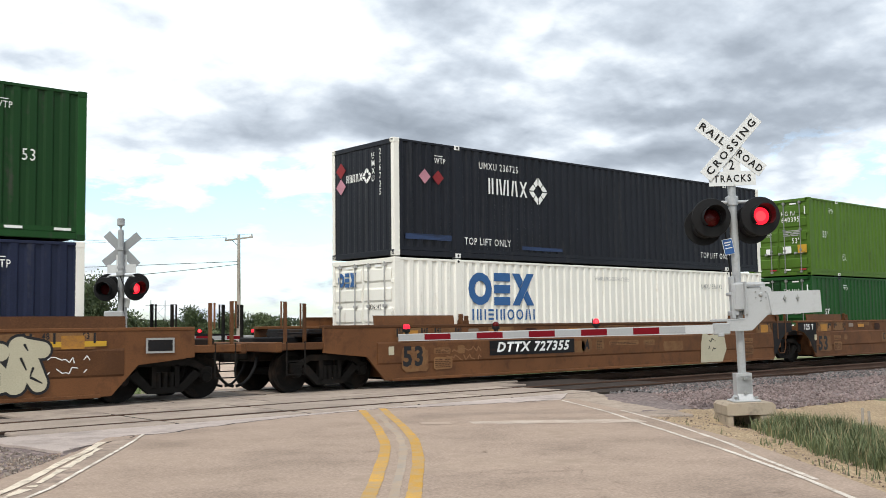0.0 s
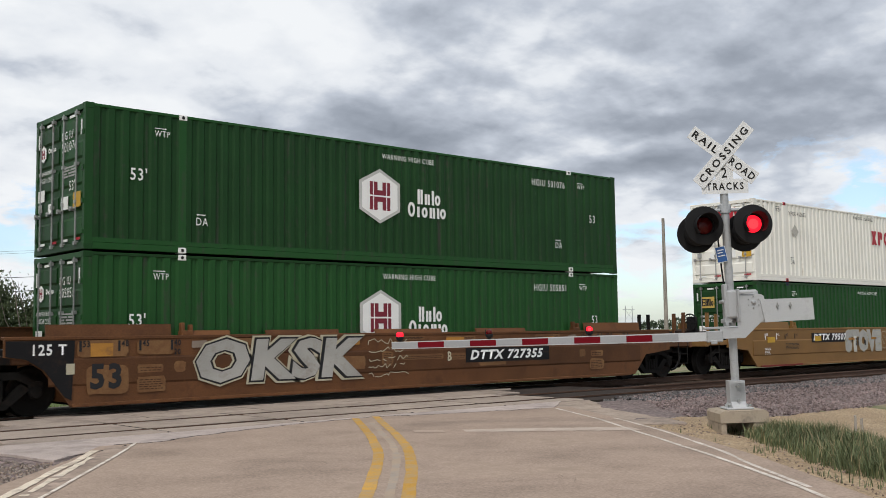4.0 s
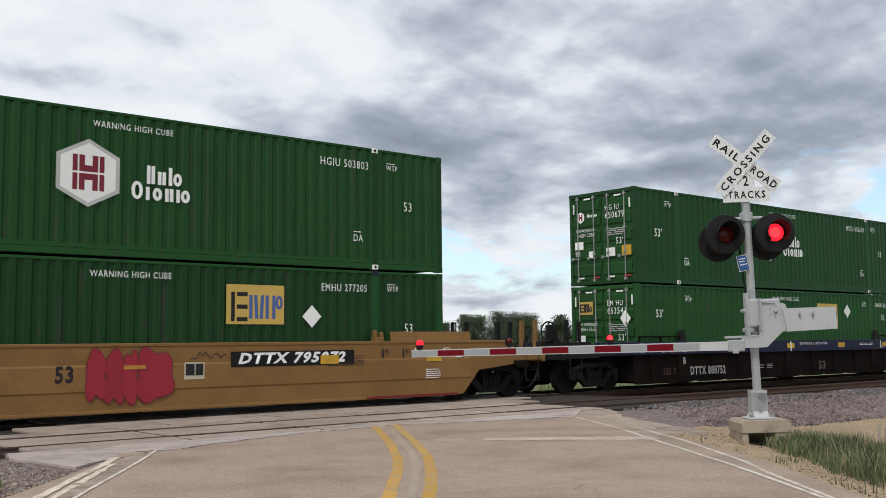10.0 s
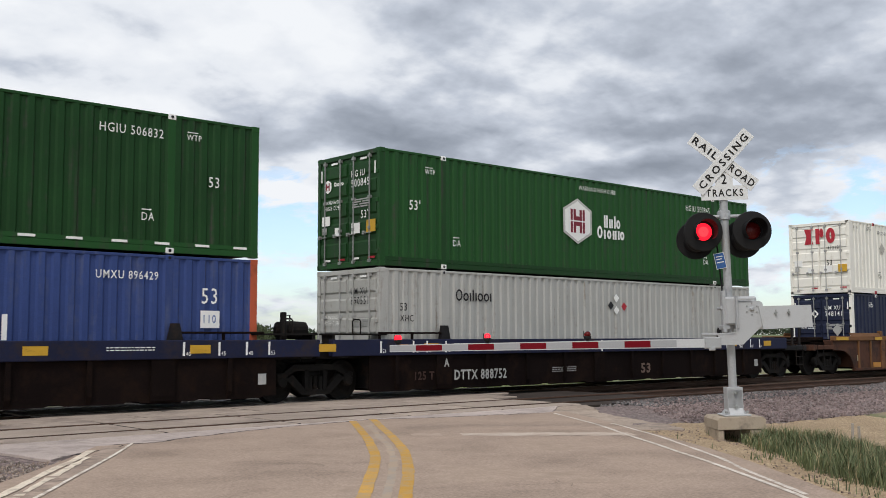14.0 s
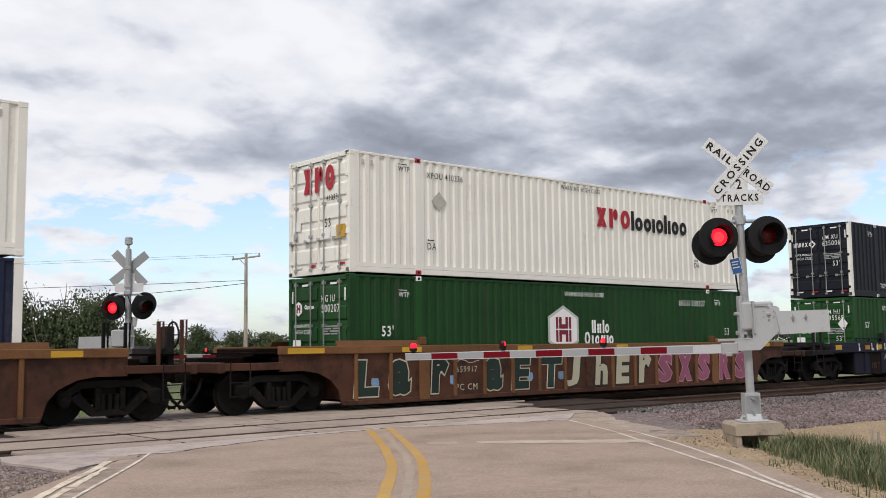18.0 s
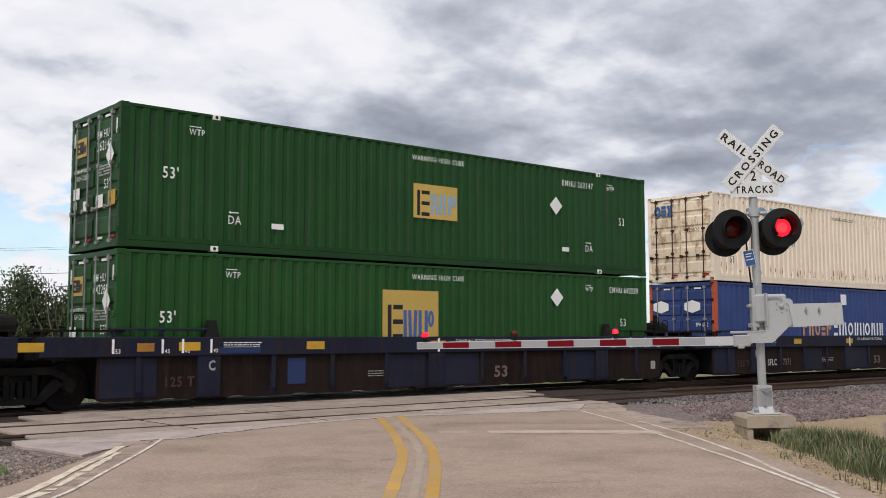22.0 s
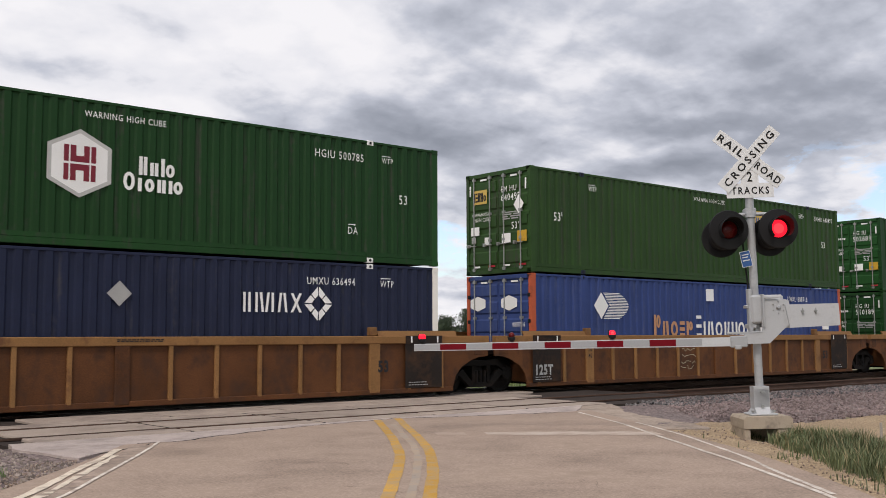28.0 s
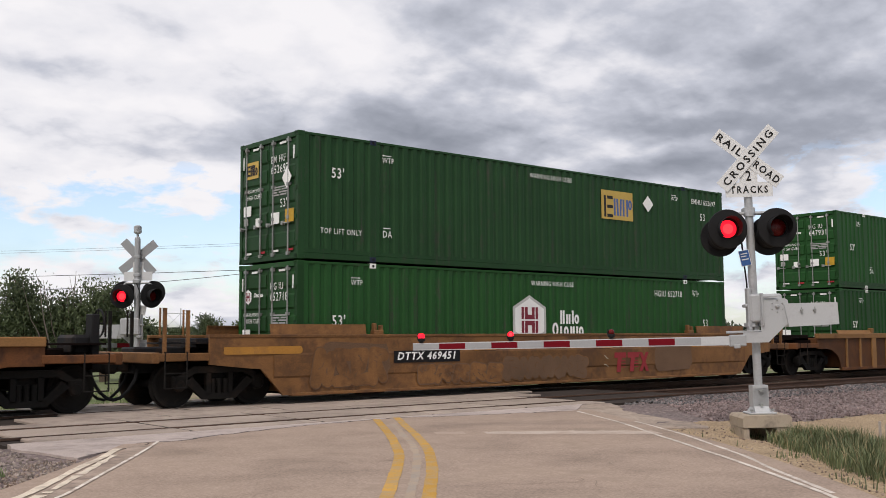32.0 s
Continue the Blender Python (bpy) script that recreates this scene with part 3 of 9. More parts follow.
def in_sand(x, y):
    a, off = road_off(x, y)
    if off > 0:
        return min(off - 3.4, 15.0 - off + wob(x, y) * 1.3, 11.0 - y + wob(x, y), y + 2)
    return min(-off - 3.4, 4.4 + off + wob(x, y) * 0.5, 13.3 - y)


def in_ballast(x, y):
    return min(y - 10.4 + wob(x, y) * 0.8, 23.6 - y + wob(x, y) * 0.6)


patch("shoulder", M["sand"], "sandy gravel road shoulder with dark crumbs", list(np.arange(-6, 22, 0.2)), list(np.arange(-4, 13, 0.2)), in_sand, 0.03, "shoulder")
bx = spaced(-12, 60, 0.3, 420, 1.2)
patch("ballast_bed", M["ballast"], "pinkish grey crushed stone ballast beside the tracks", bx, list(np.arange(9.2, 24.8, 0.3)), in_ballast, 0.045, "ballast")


def stones(name, material, label, n, region, size, seed, sink=0.3):
    """Loose broken stones, joined."""
    rng = random.Random(seed)
    g = Geo()
    made = 0
    while made < n:
        x, y = rng.uniform(region[0], region[1]), rng.uniform(region[2], region[3])
        if not region[4](x, y):
            continue
        r = rng.uniform(*size)
        z = lie(x, y) + 0.045 + r * (0.5 - sink)
        pts = []
        for d in ((1, 0, 0), (-1, 0, 0), (0, 1, 0), (0, -1, 0), (0, 0, 1), (0, 0, -1)):
            pts.append(tuple(c * r * rng.uniform(0.6, 1.1) + rng.uniform(-0.3, 0.3) * r for c in d))
        rot = Euler([rng.uniform(0, 6.3) for _ in range(3)]).to_matrix()
        vs = [Vector((x, y, z)) + rot @ Vector(p) for p in pts]
        g.add([v[:] for v in vs], [(0, 2, 4), (2, 1, 4), (1, 3, 4), (3, 0, 4), (2, 0, 5), (1, 2, 5), (3, 1, 5), (0, 3, 5)])
        made += 1
    return tagged(part(name, g.mesh(name), material), label, "stones", kind="stuff")


def clear_of_road(x, y, w):
    return abs(road_off(x, y)[1]) > w


stones("ballast_stones", M["stones"], "loose pinkish grey ballast stones", 13000, (15.0, 44.0, 10.6, 14.7, lambda x, y: in_ballast(x, y) > 0.1 and (x > 18.2 or y < 9 + (x - 13.8) * 1.2) and random.Random(int(x * 971 + y * 13)).random() < 26 / (x + 6)), (0.016, 0.045), 3)
stones("dark_ballast_stones", M["stones_dark"], "dark grey ballast stones beside the rails", 7000, (15.6, 46.0, 13.0, 15.0, lambda x, y: in_ballast(x, y) > 0.1 and x > 17.4 and random.Random(int(x * 877 + y * 17)).random() < 26 / (x + 4)), (0.018, 0.05), 8)
M["stones_pale"] = island_surface("pale_grey_brown_stone", (0.15, 0.12, 0.10), (0.50, 0.42, 0.36))
stones("verge_stones", M["stones_pale"], "loose grey stones beside the crossing", 5200, (-1.5, 5.6, 9.3, 14.8, lambda x, y: clear_of_road(x, y, 3.85) and not (x > 4.4 and y > 12.2)), (0.010, 0.034), 5)
stones("shoulder_crumbs", M["grit"], "dark broken crumbs on the sandy shoulder", 1100, (7.5, 15.5, 3.0, 10.4, lambda x, y: 4.0 < road_off(x, y)[1] < 6.6 and noise.noise((x * 1.3, y * 1.3, 2)) > -0.15), (0.004, 0.022), 6, 0.9)
stones("edge_rubble", M["grit"], "brown grey rubble along the broken road edge", 1500, (2.0, 7.5, 6.0, 12.4, lambda x, y: -3.62 < road_off(x, y)[1] < -3.12 or -4.5 < road_off(x, y)[1] < -3.8), (0.006, 0.022), 16, 0.2)


# the road
def jag(x):
    """Where the asphalt ends before the crossing."""
    base = float(np.interp(x, [3, 6.0, 6.5, 7.4, 9.1, 11.1, 12.5, 14.4, 17], [13.1, 13.4, 13.25, 13.68, 14.12, 14.36, 13.8, 13.4, 13.1]))
    return base + 0.08 * noise.noise((x * 3.1, 0, 0)) + 0.04 * noise.noise((x * 9.0, 3, 0))


def road_end(off):
    a = 10.0
    for _ in range(400):
        x, y = road_point(a, off)
        if y > jag(x):
            break
        a += 0.03
    return a


def road_sheet(offs, ends, starts, rows, z):
    g = Geo()
    n = len(offs)
    for r in range(rows + 1):
        for o, e, s in zip(offs, ends, starts):
            a = s + (e - s) * (r / rows)
            x, y = road_point(a, o)
            g.v.append((x, y, z))
    g.f = [(r * n + i, r * n + i + 1, (r + 1) * n + i + 1, (r + 1) * n + i) for r in range(rows) for i in range(n - 1)]
    rim = [i for i in range(n)] + [r * n + n - 1 for r in range(1, rows + 1)] + [rows * n + i for i in range(n - 2, -1, -1)] + [r * n for r in range(rows - 1, 0, -1)]
    k = len(g.v)
    g.v += [(g.v[i][0], g.v[i][1], z - 0.05) for i in rim]
    g.f += [(rim[i], rim[(i + 1) % len(rim)], k + (i + 1) % len(rim), k + i) for i in range(len(rim))]
    return g


offs = [-3.88 + 0.055 * i for i in range(147)]
road = part("road", road_sheet(offs, [road_end(o) for o in offs], [-60] * len(offs), 50, 0.0), M["asphalt"])
tagged(road, "sun-bleached two-lane asphalt road with hairline cracks", "road", kind="structure")
foffs = [-3.7 + 0.37 * i for i in range(21)]


def far_start(off):
    a = 20.0
    while road_point(a, off)[1] < 22.0:
        a += 0.05
    return a


road_far = part("road_beyond", road_sheet(foffs, [150] * 21, [far_start(o) for o in foffs], 60, -0.05), M["asphalt"])
tagged(road_far, "asphalt road going on beyond the tracks", "road", kind="structure")

apron = Geo()
edge = [(4.62, 14.62), (4.45, 14.0), (4.72, 12.35), (5.25, 12.8), (5.65, 12.95), (6.2, 13.0), (8, 12.9), (11, 13.3), (13.9, 12.6), (14.6, 13.3), (15.8, 14.2), (16.3, 14.62)]
ring = []
for (x0, y0), (x1, y1) in zip(edge, edge[1:] + edge[:1]):
    m = max(1, int(math.hypot(x1 - x0, y1 - y0) / 0.25))
    for i in range(m):
        x, y = x0 + (x1 - x0) * i / m, y0 + (y1 - y0) * i / m
        ring.append((x + 0.07 * noise.noise((x * 2, y * 2, 5)), y + (0.07 * noise.noise((x * 2, y * 2, 9)) if y < 14.6 else 0)))
apron.prism(ring, "z", -0.14, -0.012)
tagged(part("apron", apron, M["apron"]), "pale patched asphalt between road and rails", "pavement", kind="structure")


wing = Geo()
rim_ = []
edge = [(13.7, 12.7), (13.75, 11.3), (13.1, 10.2), (13.7, 9.6), (14.3, 10.3), (14.9, 11.6), (15.6, 12.9), (16.6, 13.9), (17.2, 14.62), (15.0, 14.62)]
for (x0, y0), (x1, y1) in zip(edge, edge[1:] + edge[:1]):
    for i in range(6):
        x, y = x0 + (x1 - x0) * i / 6, y0 + (y1 - y0) * i / 6
        rim_.append((x + 0.12 * noise.noise((x * 2.5, y * 2.5, 3)), y + (0.12 * noise.noise((x * 2.5, y * 2.5, 6)) if y < 14.6 else 0)))
wing.prism(rim_, "z", -0.16, -0.03)
M["oldasphalt"] = surface("broken_old_asphalt", (0.36, 0.29, 0.235), 0.95, var=0.26, grain=14, stain=(0.22, 0.18, 0.155), stain_amt=0.5, stain_scale=2.5, bump=0.6, bump_scale=50)
tagged(part("pavement_edge", wing, M["oldasphalt"]), "broken grey asphalt edge beside the crossing", "pavement", kind="structure")


def stripe(name, material, label, off, width, a0, a1, wobble=0.0, gaps=0.0, seed=1, z=0.005, rag=0.12):
    """Paint along the road; off is its distance from the middle, or that distance at several places (a, off)."""
    g = Geo()
    rng = random.Random(seed)
    a = a0
    step = 0.12
    line = off if isinstance(off, tuple) else ((0.0, off),)
    where = lambda v: float(np.interp(v, [p[0] for p in line], [p[1] for p in line]))
    while a < a1:
        if rng.random() >= gaps:
            o = where(a) + wobble * noise.noise((a * 0.7, seed, 0))
            w0 = width * (1 + rag * (noise.noise((a * 2.1, seed, 3)) + 0.7 * noise.noise((a * 9.0, seed, 5)))) / 2
            w1 = width * (1 + rag * (noise.noise(((a + step) * 2.1, seed, 3)) + 0.7 * noise.noise(((a + step) * 9.0, seed, 5)))) / 2
            o2 = where(a + step) + wobble * noise.noise(((a + step) * 0.7, seed, 0))
            e = min(a + step, a1)
            q = [road_point(a, o - w0), road_point(a, o + w0), road_point(e, o2 + w1), road_point(e, o2 - w1)]
            g.add([(x, y, z) for x, y in q], [(0, 1, 2, 3)])
        a += step
    return tagged(part(name, g, material), label, "road marking", kind="structure")


stripe("marking_yellow", M["roadyellow"], "worn double yellow centre line", -0.19, 0.13, -20, road_end(-0.19), 0.02, 0.0, 1)
stripe("marking_yellow", M["roadyellow"], "worn double yellow centre line", 0.19, 0.13, -20, road_end(0.19), 0.02, 0.0, 2)
M["roadghost"] = surface("faded_yellow_paint_ghost", (0.412, 0.315, 0.232), 0.9, var=0.1, grain=150, stain=(0.335, 0.295, 0.255), stain_amt=0.6, stain_scale=3)
stripe("marking_ghost", M["roadghost"], "faded remains of an older yellow line", 0.02, 0.09, 8, road_end(0.0) - 1.0, 0.05, 0.0, 3, 0.003, 0.5)
M["roadcream"] = surface("cream_worn_edge_paint", (0.68, 0.59, 0.48), 0.9, var=0.14, grain=60, stain=(0.34, 0.27, 0.21), stain_amt=0.45, stain_scale=5)
M["crumbled"] = surface("crumbled_road_edge", (0.335, 0.262, 0.212), 0.95, var=0.3, grain=16, stain=(0.20, 0.155, 0.13), stain_amt=0.5, stain_scale=4.0, bump=0.6, bump_scale=60)
EDGE_R = ((9.4, 3.76), (10.7, 3.70), (12.8, 3.61), (14.7, 3.65), (17.0, 3.78))
KERB_R = ((9.6, 3.83), (11.3, 3.84), (13.2, 3.94), (15.0, 4.05), (16.5, 4.09))
EDGE_L = ((9.4, -3.14), (10.4, -3.24), (11.8, -3.36), (13.65, -3.45))
KERB_L = ((9.4, -3.50), (11.5, -3.72), (13.0, -3.80))
INNER_L = ((9.4, -3.34), (11.2, -3.55), (12.7, -3.68))
stripe("marking_edge", M["roadwhite"], "worn white edge line", EDGE_R, 0.06, -20, road_end(3.6) - 0.1, 0.015, 0.0, 4)
stripe("kerb_edge", M["roadwhite"], "broken white concrete edge of the pavement", KERB_R, 0.055, 9.4, 17.2, 0.02, 0.0, 7, 0.004, 0.4)
stripe("marking_edge", M["roadwhite"], "worn white edge line", EDGE_L, 0.045, -20, road_end(-3.45), 0.015, 0.0, 5, 0.0085)
stripe("broken_edge", M["crumbled"], "crumbled dark strip of asphalt along the road edge", tuple((a, o - 0.14) for a, o in EDGE_L), 0.26, 2.0, 13.7, 0.02, 0.0, 9, 0.0045, 0.3)
stripe("kerb_edge", M["roadcream"], "broken white concrete edge of the pavement", KERB_L, 0.10, 2.0, 13.2, 0.02, 0.0, 8, 0.0085, 0.35)
stripe("kerb_edge", M["roadcream"], "broken white concrete edge of the pavement", INNER_L, 0.085, 2.0, 12.5, 0.03, 0.07, 6, 0.0095, 0.8)
stop, stop_old = Geo(), Geo()
for i in range(66):
    o0 = 0.5 + i * 0.05
    worn = 0.5 - 0.5 * smooth01((o0 - 1.3) / 0.8)
    n0, n1 = (0.07 * noise.noise((o0 * 6, k, 1)) for k in (1.5, 8.5))
    back, front = 15.02 + 0.1 * worn + n0, 15.55 - 0.2 * worn + n1
    q = [road_point(back, o0), road_point(back, o0 + 0.05), road_point(front, o0 + 0.05), road_point(front, o0)]
    if 0.9 < o0 < 1.25:
        continue
    (stop_old if o0 < 1.25 else stop).add([(x, y, 0.004) for x, y in q], [(0, 1, 2, 3)])
M["roadfaint"] = surface("faint_white_road_paint", (0.53, 0.445, 0.375), 0.9, var=0.12, grain=90, stain=(0.40, 0.31, 0.25), stain_amt=0.75, stain_scale=2.4)
M["roadfainter"] = surface("nearly_gone_white_road_paint", (0.45, 0.355, 0.29), 0.9, var=0.12, grain=90, stain=(0.41, 0.315, 0.25), stain_amt=0.75, stain_scale=2.4)
tagged(part("marking_stop", stop, M["roadfaint"]), "faint worn white stop line", "road marking", kind="structure")
tagged(part("marking_stop", stop_old, M["roadfainter"]), "nearly worn-off end of the stop line", "road marking", kind="structure")


def crack(g, pts, width, rng):
    line = []
    for (x0, y0), (x1, y1) in zip(pts, pts[1:]):
        n = max(2, int(math.hypot(x1 - x0, y1 - y0) / 0.12))
        for i in range(n):
            k = i / n
            line.append((x0 + (x1 - x0) * k + rng.uniform(-0.03, 0.03), y0 + (y1 - y0) * k + rng.uniform(-0.03, 0.03)))
    for (x0, y0), (x1, y1) in zip(line, line[1:]):
        d = math.hypot(x1 - x0, y1 - y0) + 1e-6
        w = width * rng.uniform(0.4, 1.2) / 2
        nx, ny = -(y1 - y0) / d * w, (x1 - x0) / d * w
        g.add([(x0 + nx, y0 + ny, 0.0035), (x1 + nx, y1 + ny, 0.0035), (x1 - nx, y1 - ny, 0.0035), (x0 - nx, y0 - ny, 0.0035)], [(0, 1, 2, 3)])


cracks = Geo()
rng = random.Random(11)
for a in (7.2, 8.6, 10.15, 11.9, 13.1):
    o0, o1 = rng.uniform(-3.6, -2.5), rng.uniform(-0.6, 3.4)
    crack(cracks, [road_point(a + rng.uniform(-0.15, 0.15), o0 + (o1 - o0) * i / 4) for i in range(5)], 0.009, rng)
for _ in range(110):
    a, o = rng.uniform(8, 16.8), rng.uniform(-2.4, 3.3)
    pts = [(a, o)]
    for _ in range(rng.randint(2, 5)):
        pts.append((pts[-1][0] + rng.uniform(-0.2, 0.3), pts[-1][1] + rng.uniform(-0.22, 0.22)))
    crack(cracks, [road_point(*p) for p in pts], 0.007, rng)
rimline = [(x, jag(x) + 0.01) for x in np.arange(5.9, 14.6, 0.2)]
rim = Geo()
crack(rim, rimline, 0.05, rng)
crack(rim, [(4.85, 12.45), (5.25, 12.62), (5.75, 12.98), (6.15, 13.3)], 0.06, rng)
tagged(part("joint", rim, M["crack"]), "dark ragged joint where the asphalt ends", "crack", kind="structure")
M["raildull"] = surface("dull_brown_rail_head", (0.05, 0.032, 0.024), 0.6, var=0.25)
M["hairline"] = surface("hairline_crack", (0.30, 0.235, 0.188), 0.95, var=0.25, grain=100)
tagged(part("cracks", cracks, M["hairline"]), "dark hairline cracks in the asphalt", "crack", kind="structure")

# crossing panels, rails and ties
bed = Geo().box(4.6, 21.4, 14.6, 22.1, -0.16, -0.045)
tagged(part("crossing_bed", bed, M["crack"]), "dark filler between the crossing panels", "crossing", kind="structure")
crossing = thing("crossing_surface", "concrete panel crossing laid between and beside the rails", "crossing", kind="structure")
STRIPS = [(14.64, 15.20, 4.93), (15.50, 16.70, 4.93), (17.01, 17.56, 4.93), (17.61, 18.86, 6.0), (18.89, 19.52, 7.0), (19.75, 21.01, 7.0), (21.25, 21.95, 7.0)]
for y0, y1, x0 in STRIPS:
    plate = Geo().box(0.032, 2.408, 0, y1 - y0, -0.1, 0, 0.016).mesh("panel")
    for i in range(5):
        o = part("panel", plate, M["panel"], crossing, at=(x0 + 2.44 * i, y0, -0.004 + 0.003 * ((i * 7 + int(y0)) % 3)))
for y0, y1, x0 in STRIPS:
    filler = Geo().box(-0.03, 0.03, 0.02, y1 - y0 - 0.02, -0.05, 0.0).mesh("joint_filler")
    for i in range(1, 5):
        part("joint_filler", filler, M["crack"], crossing, at=(x0 + 2.44 * i, y0, -0.009))
RAIL = [(-0.07, -0.17), (0.07, -0.17), (0.07, -0.158), (0.012, -0.135), (0.012, -0.045), (0.036, -0.035), (0.036, -0.006), (0.03, 0), (-0.03, 0), (-0.036, -0.006), (-0.036, -0.035), (-0.012, -0.045), (-0.012, -0.135), (-0.07, -0.158)]
tie_mesh = Geo().box(-0.115, 0.115, -1.3, 1.3, -0.34, -0.172, 0.012).mesh("tie")
for mid, label in ((16.10, "empty near railway track with rusty rails"), (20.38, "far railway track that carries the train")):
    track = thing("railway_track", label, "railway track", kind="structure", at=(0, mid, 0))
    for side in (-0.755, 0.755):
        rail = part("rail", Geo().prism([(u + side, v) for u, v in RAIL], "x", -400, 700), M["rail"], track)
        part("running_surface", Geo().box(-400, 700, side - 0.026, side + 0.026, 0.0, 0.002), M["railhead"] if mid > 18 else M["raildull"], rail, "worn running band")
    x = -6.0
    while x < 62:
        if not 4.7 < x < (17.3 if mid < 18 else 20.0):
            part("tie", tie_mesh, M["tie"], track, at=(x, 0.04 * math.sin(x * 9.1), 0.004 * math.sin(x * 5.3)))
        x += 0.508
    rest = Geo()
    x = 62.0
    while x < 300:
        rest.box(x - 0.115, x + 0.115, -1.3, 1.3, -0.34, -0.172)
        x += 0.508
    tagged(part("tie_row", rest, M["tie"], track), kind="stuff")
# ---- crossing signals ----
TURN = math.degrees(HEAD)
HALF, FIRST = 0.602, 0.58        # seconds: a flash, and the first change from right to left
LAMPS = []                        # lamp turned in place of switching it, its place, lit in even or odd flashes, steps ahead of the others


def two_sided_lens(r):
    """A lit dome with a hot middle to the front, an added dark one behind: half turns stand in for flashing."""
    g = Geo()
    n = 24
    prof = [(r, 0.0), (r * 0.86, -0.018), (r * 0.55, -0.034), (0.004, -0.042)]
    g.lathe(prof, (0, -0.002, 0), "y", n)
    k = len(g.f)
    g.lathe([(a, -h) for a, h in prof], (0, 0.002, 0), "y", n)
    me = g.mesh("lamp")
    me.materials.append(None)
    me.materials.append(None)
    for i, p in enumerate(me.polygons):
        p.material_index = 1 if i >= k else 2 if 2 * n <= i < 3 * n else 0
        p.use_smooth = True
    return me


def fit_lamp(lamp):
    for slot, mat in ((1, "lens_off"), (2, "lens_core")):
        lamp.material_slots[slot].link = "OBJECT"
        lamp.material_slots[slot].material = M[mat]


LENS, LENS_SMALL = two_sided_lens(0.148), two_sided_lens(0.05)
DISC = Geo().lathe([(0.305, 0.0), (0.31, 0.02), (0.30, 0.03), (0.158, 0.012), (0.156, -0.02), (0.17, -0.025), (0.30, -0.012), (0.305, 0.0)], (0, 0, 0), "y", 36, False).mesh("background")
CAN = Geo().lathe([(0.19, 0.02), (0.20, 0.05), (0.19, 0.20), (0.13, 0.27), (0.03, 0.29)], (0, 0, 0), "y", 24).mesh("housing")


def visor_mesh():
    g = Geo()
    n = 22
    for j, (y, r) in enumerate(((-0.01, 0.165), (-0.14, 0.17), (-0.30, 0.172))):
        for k in range(n + 1):
            a = math.radians(-48 + 276 * k / n)
            cut = 1.0 if j < 2 else 0.55 + 0.45 * max(0.0, math.sin(a))
            yy = y if j < 2 else -0.14 - 0.16 * cut
            g.v.append((r * math.cos(a), yy, r * math.sin(a)))
    m = n + 1
    for j in range(2):
        for k in range(n):
            g.f.append((j * m + k, j * m + k + 1, (j + 1) * m + k + 1, (j + 1) * m + k))
    me = g.mesh("visor")
    return me


VISOR = visor_mesh()


def light_unit(sig, x, y, z, back, odd, aside=0):
    """Background disc, housing, visor and lamp of one flashing light."""
    rz = (180 if back else 0) + aside
    o = part("flashing_light", DISC, M["hood"], sig, at=pose(x, y, z, 0, 0, rz))
    part("housing", CAN, M["hood"], o)
    part("visor", VISOR, M["hood"], o)
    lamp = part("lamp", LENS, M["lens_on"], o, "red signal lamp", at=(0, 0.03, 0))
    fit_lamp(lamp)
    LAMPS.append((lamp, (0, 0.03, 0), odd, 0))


def blade(width, length, thick=0.006):
    return Geo().box(-length / 2, length / 2, 0, thick, -width / 2, width / 2, 0.002)


def gate_arm(sig, root, tip, z0, z1, y):
    """The striped arm with its three lamps."""
    n = 13
    arm = part("gate_arm", Geo().prism([(tip, z1 - 0.055), (root, z0 - 0.07), (root, z0 + 0.07), (tip, z1 + 0.055)], "y", y, y + 0.035), M["gatewhite"], sig, "white gate arm with red bands")
    zz = lambda x: z1 + (z0 - z1) * (x - tip) / (root - tip)
    hh = lambda x: 0.056 + 0.014 * (x - tip) / (root - tip)
    for i in range(5):
        a = tip + 0.405 * (2 * i + 1)
        b = a + 0.405
        poly = [(a, zz(a) - 0.76 * hh(a)), (b, zz(b) - 0.76 * hh(b)), (b, zz(b) + 0.76 * hh(b)), (a, zz(a) + 0.76 * hh(a))]
        part("red_band", Geo().prism(poly, "y", y - 0.004, y + 0.039), M["gatered"], arm)
    M.setdefault("gategrey", surface("grey_gate_sheeting", (0.34, 0.35, 0.36), 0.5, var=0.06))
    for i in range(6):
        a = tip + 0.405 * 2 * i
        b = a + 0.405
        poly = [(a, zz(a) - 0.76 * hh(a)), (b, zz(b) - 0.76 * hh(b)), (b, zz(b) + 0.76 * hh(b)), (a, zz(a) + 0.76 * hh(a))]
        part("grey_band", Geo().prism(poly, "y", y - 0.003, y + 0.038), M["gategrey"], arm)
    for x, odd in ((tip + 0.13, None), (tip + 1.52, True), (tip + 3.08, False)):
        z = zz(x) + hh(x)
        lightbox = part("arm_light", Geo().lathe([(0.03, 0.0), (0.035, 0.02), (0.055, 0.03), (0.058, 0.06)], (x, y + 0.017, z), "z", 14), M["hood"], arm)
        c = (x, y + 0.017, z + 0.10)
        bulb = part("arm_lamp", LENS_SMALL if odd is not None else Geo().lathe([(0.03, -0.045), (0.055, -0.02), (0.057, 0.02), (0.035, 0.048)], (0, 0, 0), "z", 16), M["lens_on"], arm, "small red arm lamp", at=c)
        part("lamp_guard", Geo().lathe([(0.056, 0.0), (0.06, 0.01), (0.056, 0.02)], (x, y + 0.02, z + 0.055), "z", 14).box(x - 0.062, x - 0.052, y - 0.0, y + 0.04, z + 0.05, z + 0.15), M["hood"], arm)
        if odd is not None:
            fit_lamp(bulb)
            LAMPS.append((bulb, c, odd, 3))


